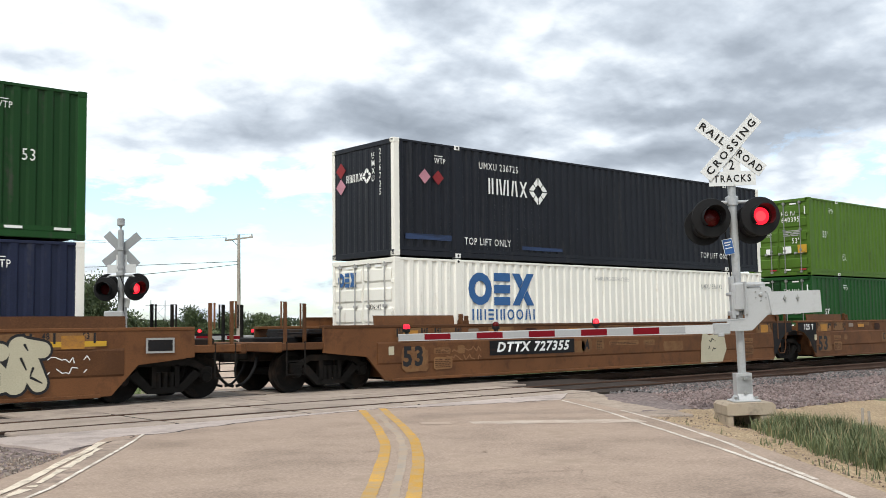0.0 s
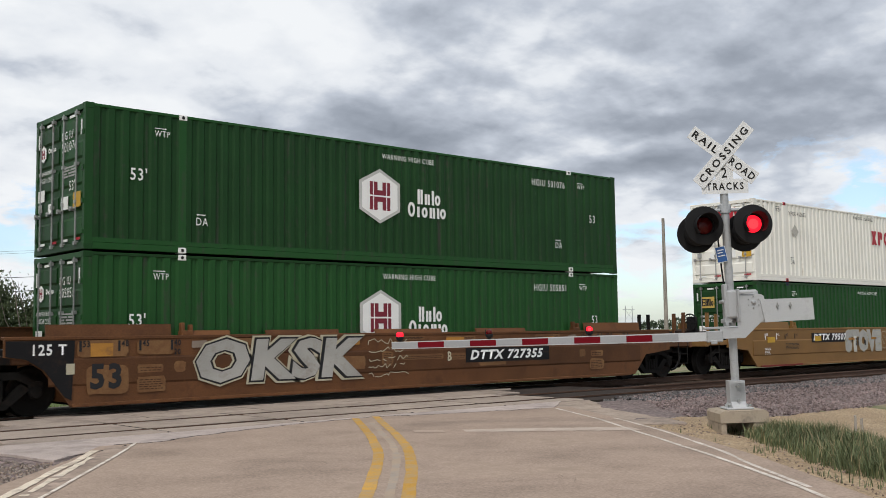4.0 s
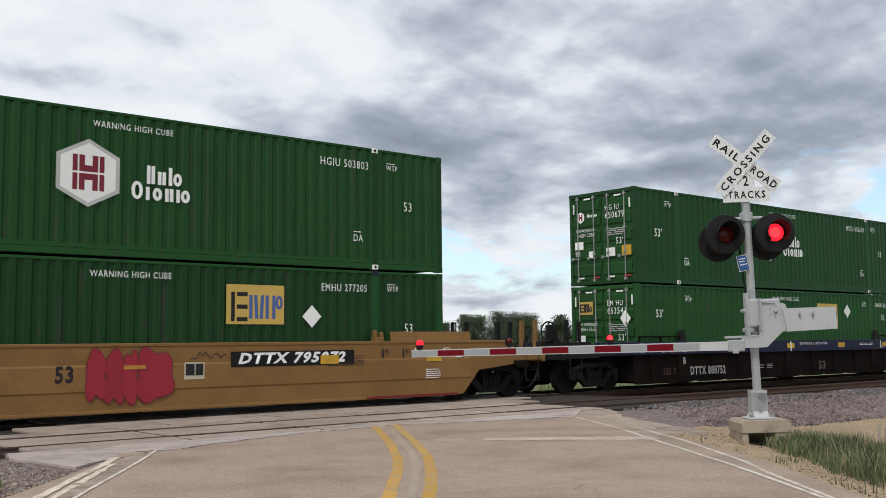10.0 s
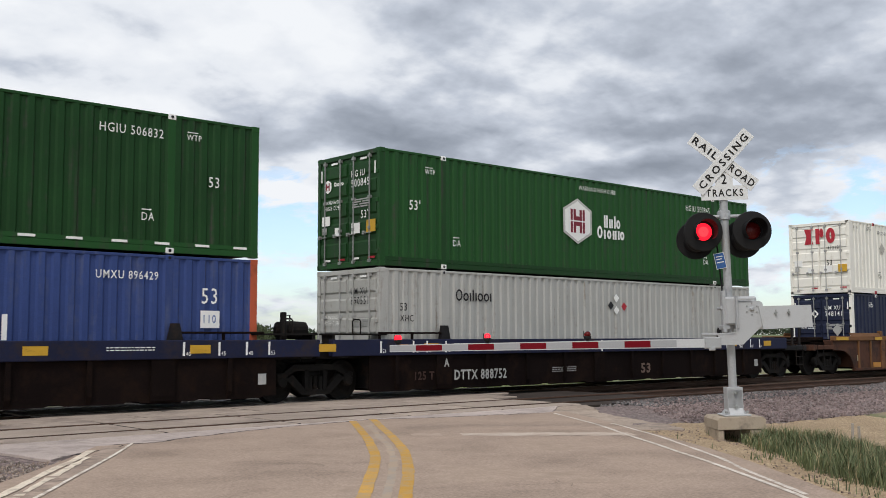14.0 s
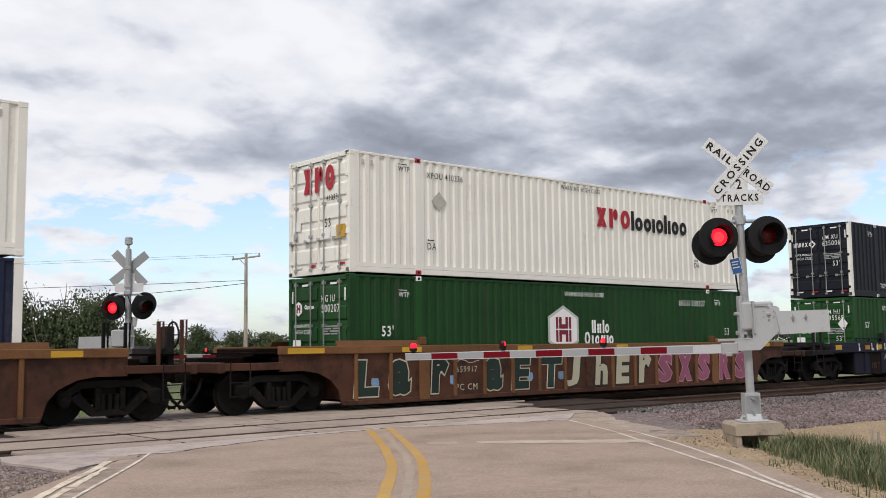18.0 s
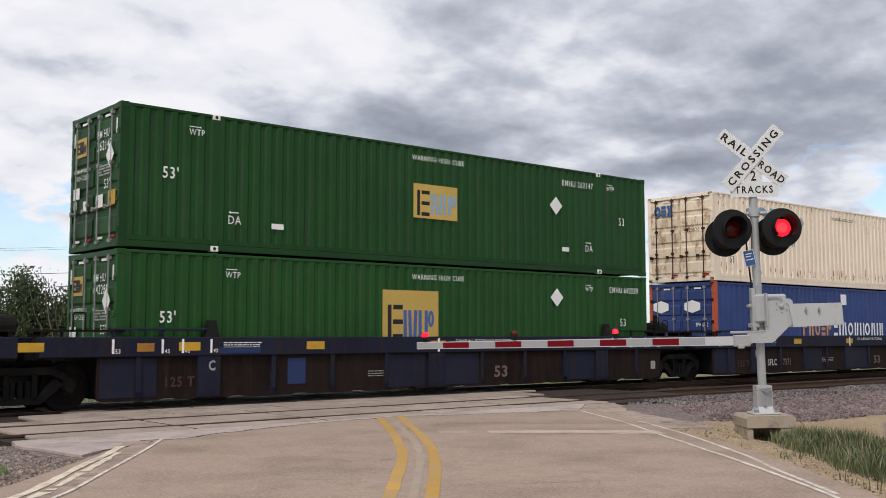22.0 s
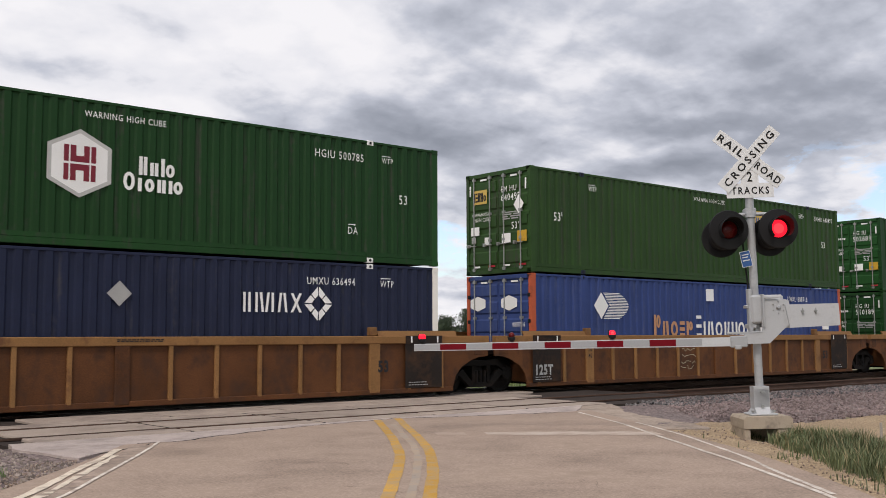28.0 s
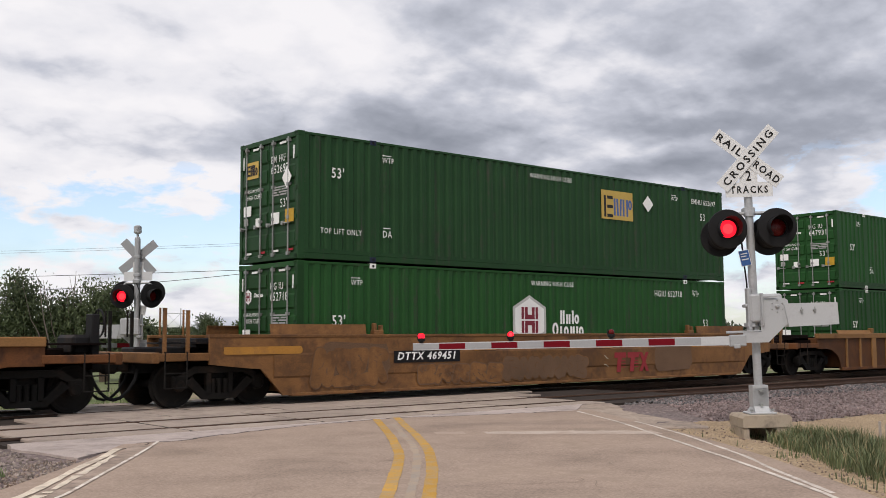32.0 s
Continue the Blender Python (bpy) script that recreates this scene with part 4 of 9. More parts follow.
M["boardback"] = surface("grey_sign_back", (0.36, 0.37, 0.38), 0.5, metal=0.2, var=0.1)


def crossing_signal(at, turn, lean, light_z, buck_z, top_z, label, near, tip, arm_z):
    s = thing("crossing_signal", label, "signal", "crossing signals", at=pose(*at, 0, lean, turn))
    if near:
        part("footing", Geo().prism([(-0.37, 0.11), (0.37, 0.11), (0.37, 0.25), (0.33, 0.29), (-0.33, 0.29), (-0.37, 0.25)], "y", -0.40, 0.40), M["concrete"], s, "weathered concrete footing")
        for x0, x1 in ((-0.365, -0.27), (0.14, 0.365)):
            part("footing_leg", Geo().box(x0, x1, -0.38, 0.38, -0.5, 0.112, 0.015), M["concrete"], s)
        part("footing_back", Geo().box(-0.27, 0.14, 0.18, 0.36, -0.5, 0.112), M["concrete"], s)
    zb = 0.29 if near else 0.1
    cast = Geo().box(-0.21, 0.21, -0.21, 0.21, zb, zb + 0.03, 0.01)
    cast.prism([(-0.17, zb + 0.03), (0.17, zb + 0.03), (0.12, zb + 0.10), (0.12, zb + 0.44), (-0.12, zb + 0.44), (-0.12, zb + 0.10)], "y", -0.11, 0.11)
    cast.prism([(-0.17, zb + 0.03), (0.17, zb + 0.03), (0.11, zb + 0.12), (0.11, zb + 0.40), (-0.11, zb + 0.40), (-0.11, zb + 0.12)], "x", -0.11, 0.11)
    part("mast_base", cast, M["alu"], s, "cast aluminium mast base")
    for x, z in ((-0.16, 0.05), (0.16, 0.05), (0.0, 0.14), (0.0, 0.36)):
        part("bolt", Geo().lathe([(0.025, 0.0), (0.025, 0.03)], (0, 0, 0), "y" if z > 0.1 else "z", 6), M["lightsteel"], s, at=(x, -0.15 if z > 0.1 else -0.16, zb + z))
    part("mast", Geo().lathe([(0.064 if near else 0.075, zb + 0.3), (0.064 if near else 0.075, top_z)], (0, 0, 0), "z", 20), M["galv"], s, "galvanised steel mast")
    part("mast_cap", Geo().lathe([(0.07, top_z), (0.07, top_z + 0.03), (0.02, top_z + 0.06)], (0, 0, 0), "z", 16), M["galv"], s)
    # crossbuck of two boards
    for ang, y, words in ((-39, -0.085, "RAIL   ROAD"), (47, -0.10, "CROSSING")):
        b = part("crossbuck_board", blade(0.225 if near else 0.225, 1.26 if near else 1.16), M["signwhite"] if near else M["boardback"], s, "white crossbuck board, black letters", at=pose(0, y, buck_z, 0, -ang, 0))
        if not near:
            continue
        if words == "CROSSING":
            me = lettering(words, 0.118, 0.003, True, 1.4)
            part("lettering", me, M["signblack"], b, at=pose(0, -0.004, 0) @ Matrix.Diagonal((1.12 / text_width(me), 1, 1, 1)))
        else:
            for w, x in (("RAIL", -0.35), ("ROAD", 0.37)):
                me = lettering(w, 0.118, 0.003, True, 1.3)
                part("lettering", me, M["signblack"], b, at=pose(x, -0.004, 0) @ Matrix.Diagonal((0.47 / text_width(me), 1, 1, 1)))
    plate_ = Geo().prism([(-0.37, -0.115), (0.37, -0.115), (0.37, 0.115), (0.14, 0.115), (0.14, 0.37), (-0.14, 0.37), (-0.14, 0.115), (-0.37, 0.115)], "y", -0.078, -0.072)
    tr = part("tracks_plate", plate_, M["signwhite"], s, "white track count plate, black letters", at=(0, 0, buck_z - 0.50))
    part("lettering", lettering("TRACKS", 0.115, 0.003, True, 1.3, 0.84), M["signblack"], tr, at=(0, -0.081, 0.0))
    part("lettering", lettering("2", 0.16, 0.003, True), M["signblack"], tr, at=(0, -0.081, 0.22))
    for z in (buck_z, buck_z - 0.47):
        part("sign_bracket", Geo().box(-0.08, 0.08, -0.068, 0.08, z - 0.04, z + 0.04, 0.01), M["galv"], s)
    # crossarm and lights, both ways
    za = light_z + 0.25
    part("crossarm", Geo().tube([(-0.36, 0.0, za - 0.06), (-0.28, 0.0, za), (0.28, 0.0, za), (0.36, 0.0, za - 0.06)], 0.03, 10).lathe([(0.085, za - 0.05), (0.085, za + 0.05)], (0, 0, 0), "z", 16), M["galv"], s)
    part("junction_box", Geo().box(-0.09, 0.09, -0.05, 0.12, za - 0.02, za + 0.10, 0.02), M["galv"], s)
    for x, odd in ((-0.385, True), (0.385, False)):
        light_unit(s, x, -0.16, light_z, False, odd if near else not odd)
        light_unit(s, x * 0.99 - 0.05, 0.20, light_z - 0.10, True, odd if near else not odd, 44 if odd and not near else 0)
    info = part("blue_sign", Geo().box(-0.082, 0.082, 0.0, 0.004, -0.125, 0.125, 0.004), M["signwhite"], s, "small tilted blue information sign, white rim", at=pose(-0.125, -0.09, light_z - 0.46, 0, -10, 0))
    part("sign_face", Geo().box(-0.074, 0.074, -0.003, 0.0, -0.117, 0.117), M["signblue"], info)
    for x1, z in ((0.05, 0.06), (0.03, 0.02), (0.055, -0.03)):
        part("sign_print", Geo().flat([(-0.055, z), (x1, z), (x1, z + 0.016), (-0.055, z + 0.016)], lambda u, v: (u, -0.005, v)), M["signwhite"], info)
    part("cable", Geo().tube([(0.0, 0.09, za), (-0.12, 0.1, za - 0.3), (-0.1, 0.09, za - 0.7), (-0.075, 0.07, za - 1.1), (-0.075, 0.07, 1.9)], 0.013, 6), M["hood"], s)
    # gate mechanism
    zo = arm_z - 1.35
    hub = part("gate_mechanism", Geo().prism([(0.05, 1.97 + zo), (0.42, 1.985 + zo), (0.47, 1.95 + zo), (0.50, 1.64 + zo), (0.14, 1.31 + zo), (-0.24, 1.31 + zo), (-0.24, 1.47 + zo), (0.04, 1.49 + zo)], "y", -0.20, -0.17), M["alu"], s, "silver gate mechanism plate")
    part("gearbox", Geo().box(-0.10, 0.40, -0.16, 0.14, 1.62 + zo, 2.06 + zo, 0.03), M["alu"], s, "silver gearbox")
    part("gearbox_cover", Geo().box(0.10, 0.36, -0.19, -0.15, 1.70 + zo, 2.0 + zo, 0.02), M["alu"], s)
    for x, z in [(0.30 + 0.09 * math.cos(k * 1.047 + 0.5), 1.86 + 0.09 * math.sin(k * 1.047 + 0.5)) for k in range(6)]:
        part("bolt", Geo().lathe([(0.011, 0.0), (0.011, 0.02)], (0, 0, 0), "y", 6), M["lightsteel"], s, at=(x, -0.215, z + zo))
    part("shaft_cap", Geo().lathe([(0.034, 0.0), (0.034, -0.02), (0.018, -0.035)], (0.30, -0.20, 1.86 + zo), "y", 14), M["galv"], s)
    part("mounting_plate", Geo().box(0.05, 0.085, -0.24, 0.02, 1.56 + zo, 2.07 + zo, 0.008).box(0.085, 0.30, -0.235, -0.20, 2.0 + zo, 2.025 + zo, 0.004), M["galv"], s)
    part("clamp", Geo().box(-0.16, 0.10, -0.10, 0.10, 1.86 + zo, 1.91 + zo, 0.01), M["galv"], s)
    part("clamp", Geo().box(-0.14, -0.02, -0.12, 0.12, 1.55 + zo, 1.62 + zo, 0.01), M["galv"], s)
    part("side_bracket", Geo().box(-0.13, -0.07, -0.12, 0.02, 1.5 + zo, 2.16 + zo, 0.01), M["galv"], s)
    for y in (-0.22, 0.10):
        part("counterweight_arm", Geo().prism([(0.40, 1.90 + zo), (1.22, 1.90 + zo), (1.23, 1.56 + zo), (0.46, 1.54 + zo)], "y", y, y + 0.025), M["alu"], s, "silver counterweight arm")
    part("counterweight", Geo().box(0.86, 1.22, -0.15, 0.06, 1.58 + zo, 1.87 + zo, 0.02), M["alu"], s)
    for x in (0.66, 0.86):
        part("weight_bolt", Geo().tube([(x, -0.26, 1.79 + zo), (x, -0.20, 1.79 + zo)], 0.02, 8).box(x - 0.008, x + 0.008, -0.245, -0.235, 1.74 + zo, 1.84 + zo), M["lightsteel"], s)
    part("arm_clamp", Geo().box(-0.46, -0.20, -0.215, -0.14, arm_z - 0.09, arm_z + 0.09, 0.015).box(-0.40, -0.30, -0.23, -0.2, arm_z - 0.12, arm_z - 0.06, 0.01), M["galv"], s)
    part("arm_stub", Geo().box(-0.5, 0.05, -0.20, -0.16, arm_z + 0.11, arm_z + 0.15, 0.008), M["galv"], s)
    gate_arm(s, -0.40, tip, arm_z, arm_z + (0.04 if near else -0.05), -0.195)
    if not near:
        bell = Geo().lathe([(0.03, 0.0), (0.03, 0.10), (0.10, 0.14), (0.10, 0.30), (0.06, 0.33)], (0, 0, top_z + 0.02), "z", 16)
        part("bell", bell, M["galv"], s, "grey warning bell on the mast top")
    return s


crossing_signal((14.09, 8.95, -0.08), -TURN, -1.3, 3.17, 4.29, 4.36, "crossing signal with crossbuck, red lights and lowered gate", True, -5.35, 1.43)
crossing_signal((11.1, 25.2, -0.45), 140, 0.6, 3.05, 3.98, 4.45, "crossing signal seen from behind across the tracks", False, -3.5, 1.68)
# ---- beyond the tracks ----
def pole(at, top, arm, label):
    p = thing("utility_pole", label, "pole", "utility poles", at=at)
    part("shaft", Geo().tube([(0, 0, -0.3), (0, 0, top * 0.5), (0, 0, top)], 0.17, 12, 0.11), M["pole"], p)
    if arm:
        (ax, ay), z = arm, top - 0.32
        g = Geo().tube([(-ax, -ay, z - 0.12), (ax, ay, z + 0.12)], 0.075, 4)
        part("crossarm", g, M["pole"], p)
        for k in (-0.92, 0.92):
            part("insulator", Geo().lathe([(0.03, 0.05), (0.06, 0.10), (0.045, 0.16), (0.06, 0.2), (0.02, 0.24)], (ax * k, ay * k, z + 0.12 * k), "z", 10), M["ceramic"], p)
        part("brace", Geo().tube([(-ax * 0.5, -ay * 0.5, z - 0.06), (0, 0, z - 0.6)], 0.02, 6), M["steel"], p)
    return p


pole((38.0, 66.0, -0.55), 8.95, (0.76, -0.72), "weathered wooden utility pole with a crossarm")
pole((62.2, 45.2, -0.5), 10.3, None, "plain weathered wooden utility pole")
pole((-60.0, 140.0, -0.5), 9.0, (0.9, 0.6), "weathered wooden utility pole with a crossarm")


def span(a, b, sag, r=0.02, label="thin dark overhead wire"):
    pts = [(a[0] + (b[0] - a[0]) * k / 16, a[1] + (b[1] - a[1]) * k / 16, a[2] + (b[2] - a[2]) * k / 16 - sag * 4 * (k / 16) * (1 - k / 16)) for k in range(17)]
    tagged(part("overhead_wire", Geo().tube(pts, r, 5), M["wire"]), label, "wire", "overhead wires")


span((37.3, 66.66, 8.19), (-60.8, 139.45, 8.2), 1.2, 0.008)
span((38.7, 65.34, 8.41), (-59.2, 140.55, 8.4), 1.2, 0.008)
span((38.0, 66.0, 6.4), (-60.0, 140.0, 6.3), 1.0)
span((38.0, 66.0, 6.2), (10.5, 60.5, 3.6), 0.3)


def leaf_card(g, p, s, rng, two=True):
    """One small leaf: two folded triangles."""
    rot = Euler((rng.uniform(0, 6.3), rng.uniform(0, 6.3), rng.uniform(0, 6.3))).to_matrix()
    vs = [Vector((-s, 0, 0)), Vector((0, s * 0.45, s * 0.2)), Vector((s, 0, 0)), Vector((0, -s * 0.45, s * 0.2))]
    g.add([(Vector(p) + rot @ v)[:] for v in vs], [(0, 1, 2), (0, 2, 3)] if two else [(0, 1, 2, 3)])


def branches(rng, base, top_z, spread, n):
    """Trunk and limbs, and the points from which leaves grow."""
    wood, tips = Geo(), []
    x, y, z = base
    h = top_z - z
    lean = (rng.uniform(-0.06, 0.06) * h, rng.uniform(-0.06, 0.06) * h)
    trunk = [(x, y, z - 0.2), (x + lean[0] * 0.5, y + lean[1] * 0.5, z + h * 0.3), (x + lean[0], y + lean[1], z + h * 0.66)]
    wood.tube(trunk, 0.05 * h, 8, 0.022 * h)
    for i in range(n):
        k = rng.uniform(0.18, 1.0)
        s = Vector(trunk[0]).lerp(Vector(trunk[2]), k)
        a = rng.uniform(0, 6.283)
        r = spread * rng.uniform(0.5, 1.0) * (1.1 - 0.45 * k)
        up = h * rng.uniform(0.08, 0.34)
        e = s + Vector((math.cos(a) * r, math.sin(a) * r, up))
        m = s.lerp(e, 0.5) + Vector((rng.uniform(-0.1, 0.1) * r, rng.uniform(-0.1, 0.1) * r, 0.08 * h))
        wood.tube([s, m, e], 0.016 * h, 5, 0.005 * h)
        tips += [(m, 0.75), (e, 1.0), (s.lerp(e, 0.8), 0.9)]
    return wood, tips


def tree(base, top_z, spread, limbs, leaves, size, seed, label, mat="leaf", name="tree", group="trees beyond the tracks"):
    rng = random.Random(seed)
    t = thing(name, label, "tree", group)
    wood, tips = branches(rng, base, top_z, spread, limbs)
    part("trunk", wood, M["bark"], t)
    g = Geo()
    h = top_z - base[2]
    clump = 0.24 * spread + 0.07 * h
    for _ in range(leaves):
        c, k = tips[rng.randrange(len(tips))]
        d = Vector((rng.gauss(0, 1), rng.gauss(0, 1), rng.gauss(0, 0.8))) * clump * 0.55 * k
        p = c + d
        if p.z > top_z or p.z < base[2] + 0.1:
            continue
        leaf_card(g, p, size * rng.uniform(0.6, 1.3), rng, False)
    tagged(part("crown", g, M[mat], t), kind="stuff")
    return t


def put_tree(x, y, top, spread, limbs, leaves, size, seed, label, mat="leaf", group="trees beyond the tracks"):
    return tree((x, y, lie(x, y)), top, spread, limbs, leaves, size, seed, label, mat, group=group)


for i, (x, y, top, sp, lv) in enumerate(((15.2, 53.0, 3.9, 1.7, 6000), (16.9, 52.0, 4.9, 1.6, 6600), (18.6, 51.0, 3.9, 1.4, 5200), (20.1, 49.4, 4.5, 1.4, 6400), (21.6, 48.6, 2.9, 1.2, 4000), (13.0, 54.5, 4.6, 1.8, 5600), (23.4, 49.8, 1.9, 1.0, 2000))):
    put_tree(x, y, top, sp, 30, int(lv * 1.35), 0.095, 40 + i, "bushy dark green tree beyond the railway")
rng = random.Random(77)
dead = thing("bare_branches", "bare grey dead branches above the bushes", "tree", at=(18.6, 50.4, 0))
for i in range(13):
    a = rng.uniform(-1.0, 1.0)
    p = [(rng.uniform(-0.8, 0.8), rng.uniform(-0.4, 0.4), -0.5)]
    for k in range(6):
        p.append((p[-1][0] + a * 0.26 + rng.uniform(-0.12, 0.12), p[-1][1] + rng.uniform(-0.1, 0.1), p[-1][2] + rng.uniform(0.6, 1.0)))
    part("branch", Geo().tube(p, 0.045, 5, 0.008), M["deadwood"], dead)
for i, (x, y, top, sp, lv) in enumerate(((43.2, 82.4, 3.6, 1.5, 2600), (45.6, 80.6, 3.2, 1.6, 2200), (48.0, 79.4, 2.9, 1.5, 1800), (41.0, 85.0, 2.3, 1.4, 1300), (50.5, 80.5, 2.6, 1.3, 1300))):
    put_tree(x, y, top, sp, 26, int(lv * 2.4), 0.13, 60 + i, "small round green tree in the field")
for i, (x, y, top, sp, lv) in enumerate(((121.0, 133.5, 6.4, 3.0, 2400), (125.5, 130.0, 7.0, 3.2, 2800), (128.5, 127.8, 6.8, 2.8, 2200), (133.0, 123.6, 6.2, 2.4, 2000), (137.0, 122.0, 4.0, 2.2, 1300), (117.0, 137.5, 5.4, 2.8, 1800))):
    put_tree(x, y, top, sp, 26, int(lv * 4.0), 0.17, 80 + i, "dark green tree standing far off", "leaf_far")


def hedge(name, label, pts, height, n, size, seed, mat="leaf_far"):
    """A distant line of trees and bushes."""
    rng = random.Random(seed)
    g = Geo()
    for _ in range(n):
        k = rng.random() * (len(pts) - 1)
        i = int(k)
        f = k - i
        x = pts[i][0] + (pts[i + 1][0] - pts[i][0]) * f
        y = pts[i][1] + (pts[i + 1][1] - pts[i][1]) * f
        tall = height * (0.55 + 0.55 * noise.noise((x * 0.02, y * 0.02, seed)) + 0.3 * noise.noise((x * 0.09, y * 0.09, seed)))
        z = lie(x, y) + rng.random() ** 0.8 * max(0.3, tall)
        leaf_card(g, (x + rng.gauss(0, 2), y + rng.gauss(0, 2), z), size * rng.uniform(0.6, 1.4), rng, False)
    tagged(part(name, g, M[mat]), label, "woods", kind="stuff")


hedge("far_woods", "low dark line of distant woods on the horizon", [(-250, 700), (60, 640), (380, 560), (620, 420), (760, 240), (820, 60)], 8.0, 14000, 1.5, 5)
hedge("field_hedge", "scrubby green hedge across the field", [(30, 120), (70, 150), (110, 160), (150, 150)], 1.6, 9000, 0.22, 9)
for tx_, ty_ in ((118, 250), (232, 252), (300, 236)):
    pyl = thing("transmission_mast", "pale twin-legged transmission mast far off", "mast", "transmission masts", at=(tx_, ty_, lie(tx_, ty_) - 0.2))
    for x in (0, 4):
        part("leg", Geo().tube([(x, 0, 0), (x, 0, 9.6)], 0.13, 6), M["galv"], pyl)
    part("bridge", Geo().tube([(-1.5, 0, 8.2), (5.5, 0, 8.2)], 0.08, 6), M["galv"], pyl)
    part("brace", Geo().tube([(0, 0, 4.5), (4, 0, 8.2)], 0.05, 5).tube([(4, 0, 4.5), (0, 0, 8.2)], 0.05, 5), M["galv"], pyl)


# ---- grass and stakes beside the road ----
def grass(name, label, n, box, ok, tall, seed, mat="blade"):
    rng = random.Random(seed)
    g = Geo()
    made = 0
    while made < n:
        x, y = rng.uniform(box[0], box[1]), rng.uniform(box[2], box[3])
        w = ok(x, y)
        if w <= 0 or rng.random() > w:
            continue
        h = rng.uniform(*tall) * (0.55 + 0.45 * min(1, w))
        a = rng.uniform(0, 6.283)
        bend = rng.uniform(0.1, 0.7) * h
        bw = rng.uniform(0.003, 0.0075)
        z = lie(x, y) + 0.02
        dx, dy = math.cos(a), math.sin(a)
        px, py = -dy * bw, dx * bw
        g.add([(x - px, y - py, z), (x + px, y + py, z), (x + dx * bend * 0.35 + px * 0.8, y + dy * bend * 0.35 + py * 0.8, z + h * 0.6), (x + dx * bend * 0.35 - px * 0.8, y + dy * bend * 0.35 - py * 0.8, z + h * 0.6), (x + dx * bend, y + dy * bend, z + h)], [(0, 1, 2, 3), (3, 2, 4)])
        made += 1
    tagged(part(name, g, M[mat]), label, "grass", kind="stuff")


def verge(x, y):
    a, off = road_off(x, y)
    edge_ = 4.75 + 0.35 * noise.noise((x * 0.9, y * 0.9, 3)) + 0.5 * smooth01((a - 13.0) / 2.2)
    if off < edge_ or off > 6.05 + 0.5 * noise.noise((x, y, 6)) + 0.6 * smooth01((10.5 - a) / 2.0) or y > 8.6 + 0.5 * noise.noise((x, y, 1)):
        return 0
    return 0.2 + 0.8 * smooth01((off - edge_) / 0.5) * max(0.0, 0.6 + 0.9 * noise.noise((x * 2.3, y * 2.3, 8)))


grass("verge_grass", "tall tufted green roadside grass", 26000, (8.5, 20.0, 1.5, 9.2), verge, (0.08, 0.34), 4)
grass("dry_stalks", "thin straw-coloured stalks among the grass", 2200, (8.5, 20.0, 1.5, 9.2), verge, (0.16, 0.40), 44, "blade_dry")
grass("shoulder_weeds", "sparse weeds on the sandy shoulder", 700, (8.5, 15, 3.5, 9.5), lambda x, y: 0.0 if not 4.3 < road_off(x, y)[1] < 6.0 else max(0.0, noise.noise((x * 1.1, y * 1.1, 12)) * 1.6 - 0.15), (0.05, 0.2), 14)
grass("corner_grass", "bright short grass beside the crossing", 6000, (0.6, 4.4, 8.6, 12.0), lambda x, y: 0.9 if road_off(x, y)[1] < -4.2 - 0.3 * noise.noise((x, y, 2)) and y < 11.2 + 0.4 * noise.noise((x, y, 5)) else 0, (0.06, 0.2), 24, "blade_green")
grass("far_grass", "rough green grass beyond the tracks", 9000, (-4, 40, 24.2, 36), lambda x, y: 0.8 if abs(road_off(x, y)[1]) > 5.0 else 0, (0.15, 0.45), 34, "blade_green")
for x, y, h in ((16.3, 8.15, 0.34), (16.42, 8.1, 0.3), (11.6, 4.9, 0.36)):
    st = tagged(part("marker_stake", Geo().box(-0.03, 0.03, -0.012, 0.012, -0.1, h, 0.004), M["pole"], at=(x, y, lie(x, y))), "thin grey wooden marker stake in the verge", "stake", "marker stakes")
# ---- the train ----
CL, CW, CH = 16.154, 2.591, 2.88      # a 53 foot container
NEAR_Y, TRACK_Y = 19.086, 20.38
POSTS = (0.09, 2.07, 14.084, 16.064)


def corrugated(x0, x1, y, z0, z1, into, pitch=0.28, depth=0.036):
    """A trapezoid-ribbed sheet in x and z; into is +1 when the inside lies towards +y."""
    n = max(1, round((x1 - x0) / pitch))
    p = (x1 - x0) / n
    pts = []
    for i in range(n):
        b = x0 + i * p
        pts += [(b, 0), (b + 0.40 * p, 0), (b + 0.54 * p, 1), (b + 0.86 * p, 1)]
    pts.append((x1, 0))
    g = Geo()
    for x, d in pts:
        g.v += [(x, y + into * (0.008 + d * depth), z0), (x, y + into * (0.008 + d * depth), z1)]
    g.f = [(2 * i, 2 * i + 2, 2 * i + 3, 2 * i + 1) for i in range(len(pts) - 1)]
    return g


def merge(*geos):
    g = Geo()
    for o in geos:
        g.add(o.v, o.f)
    return g


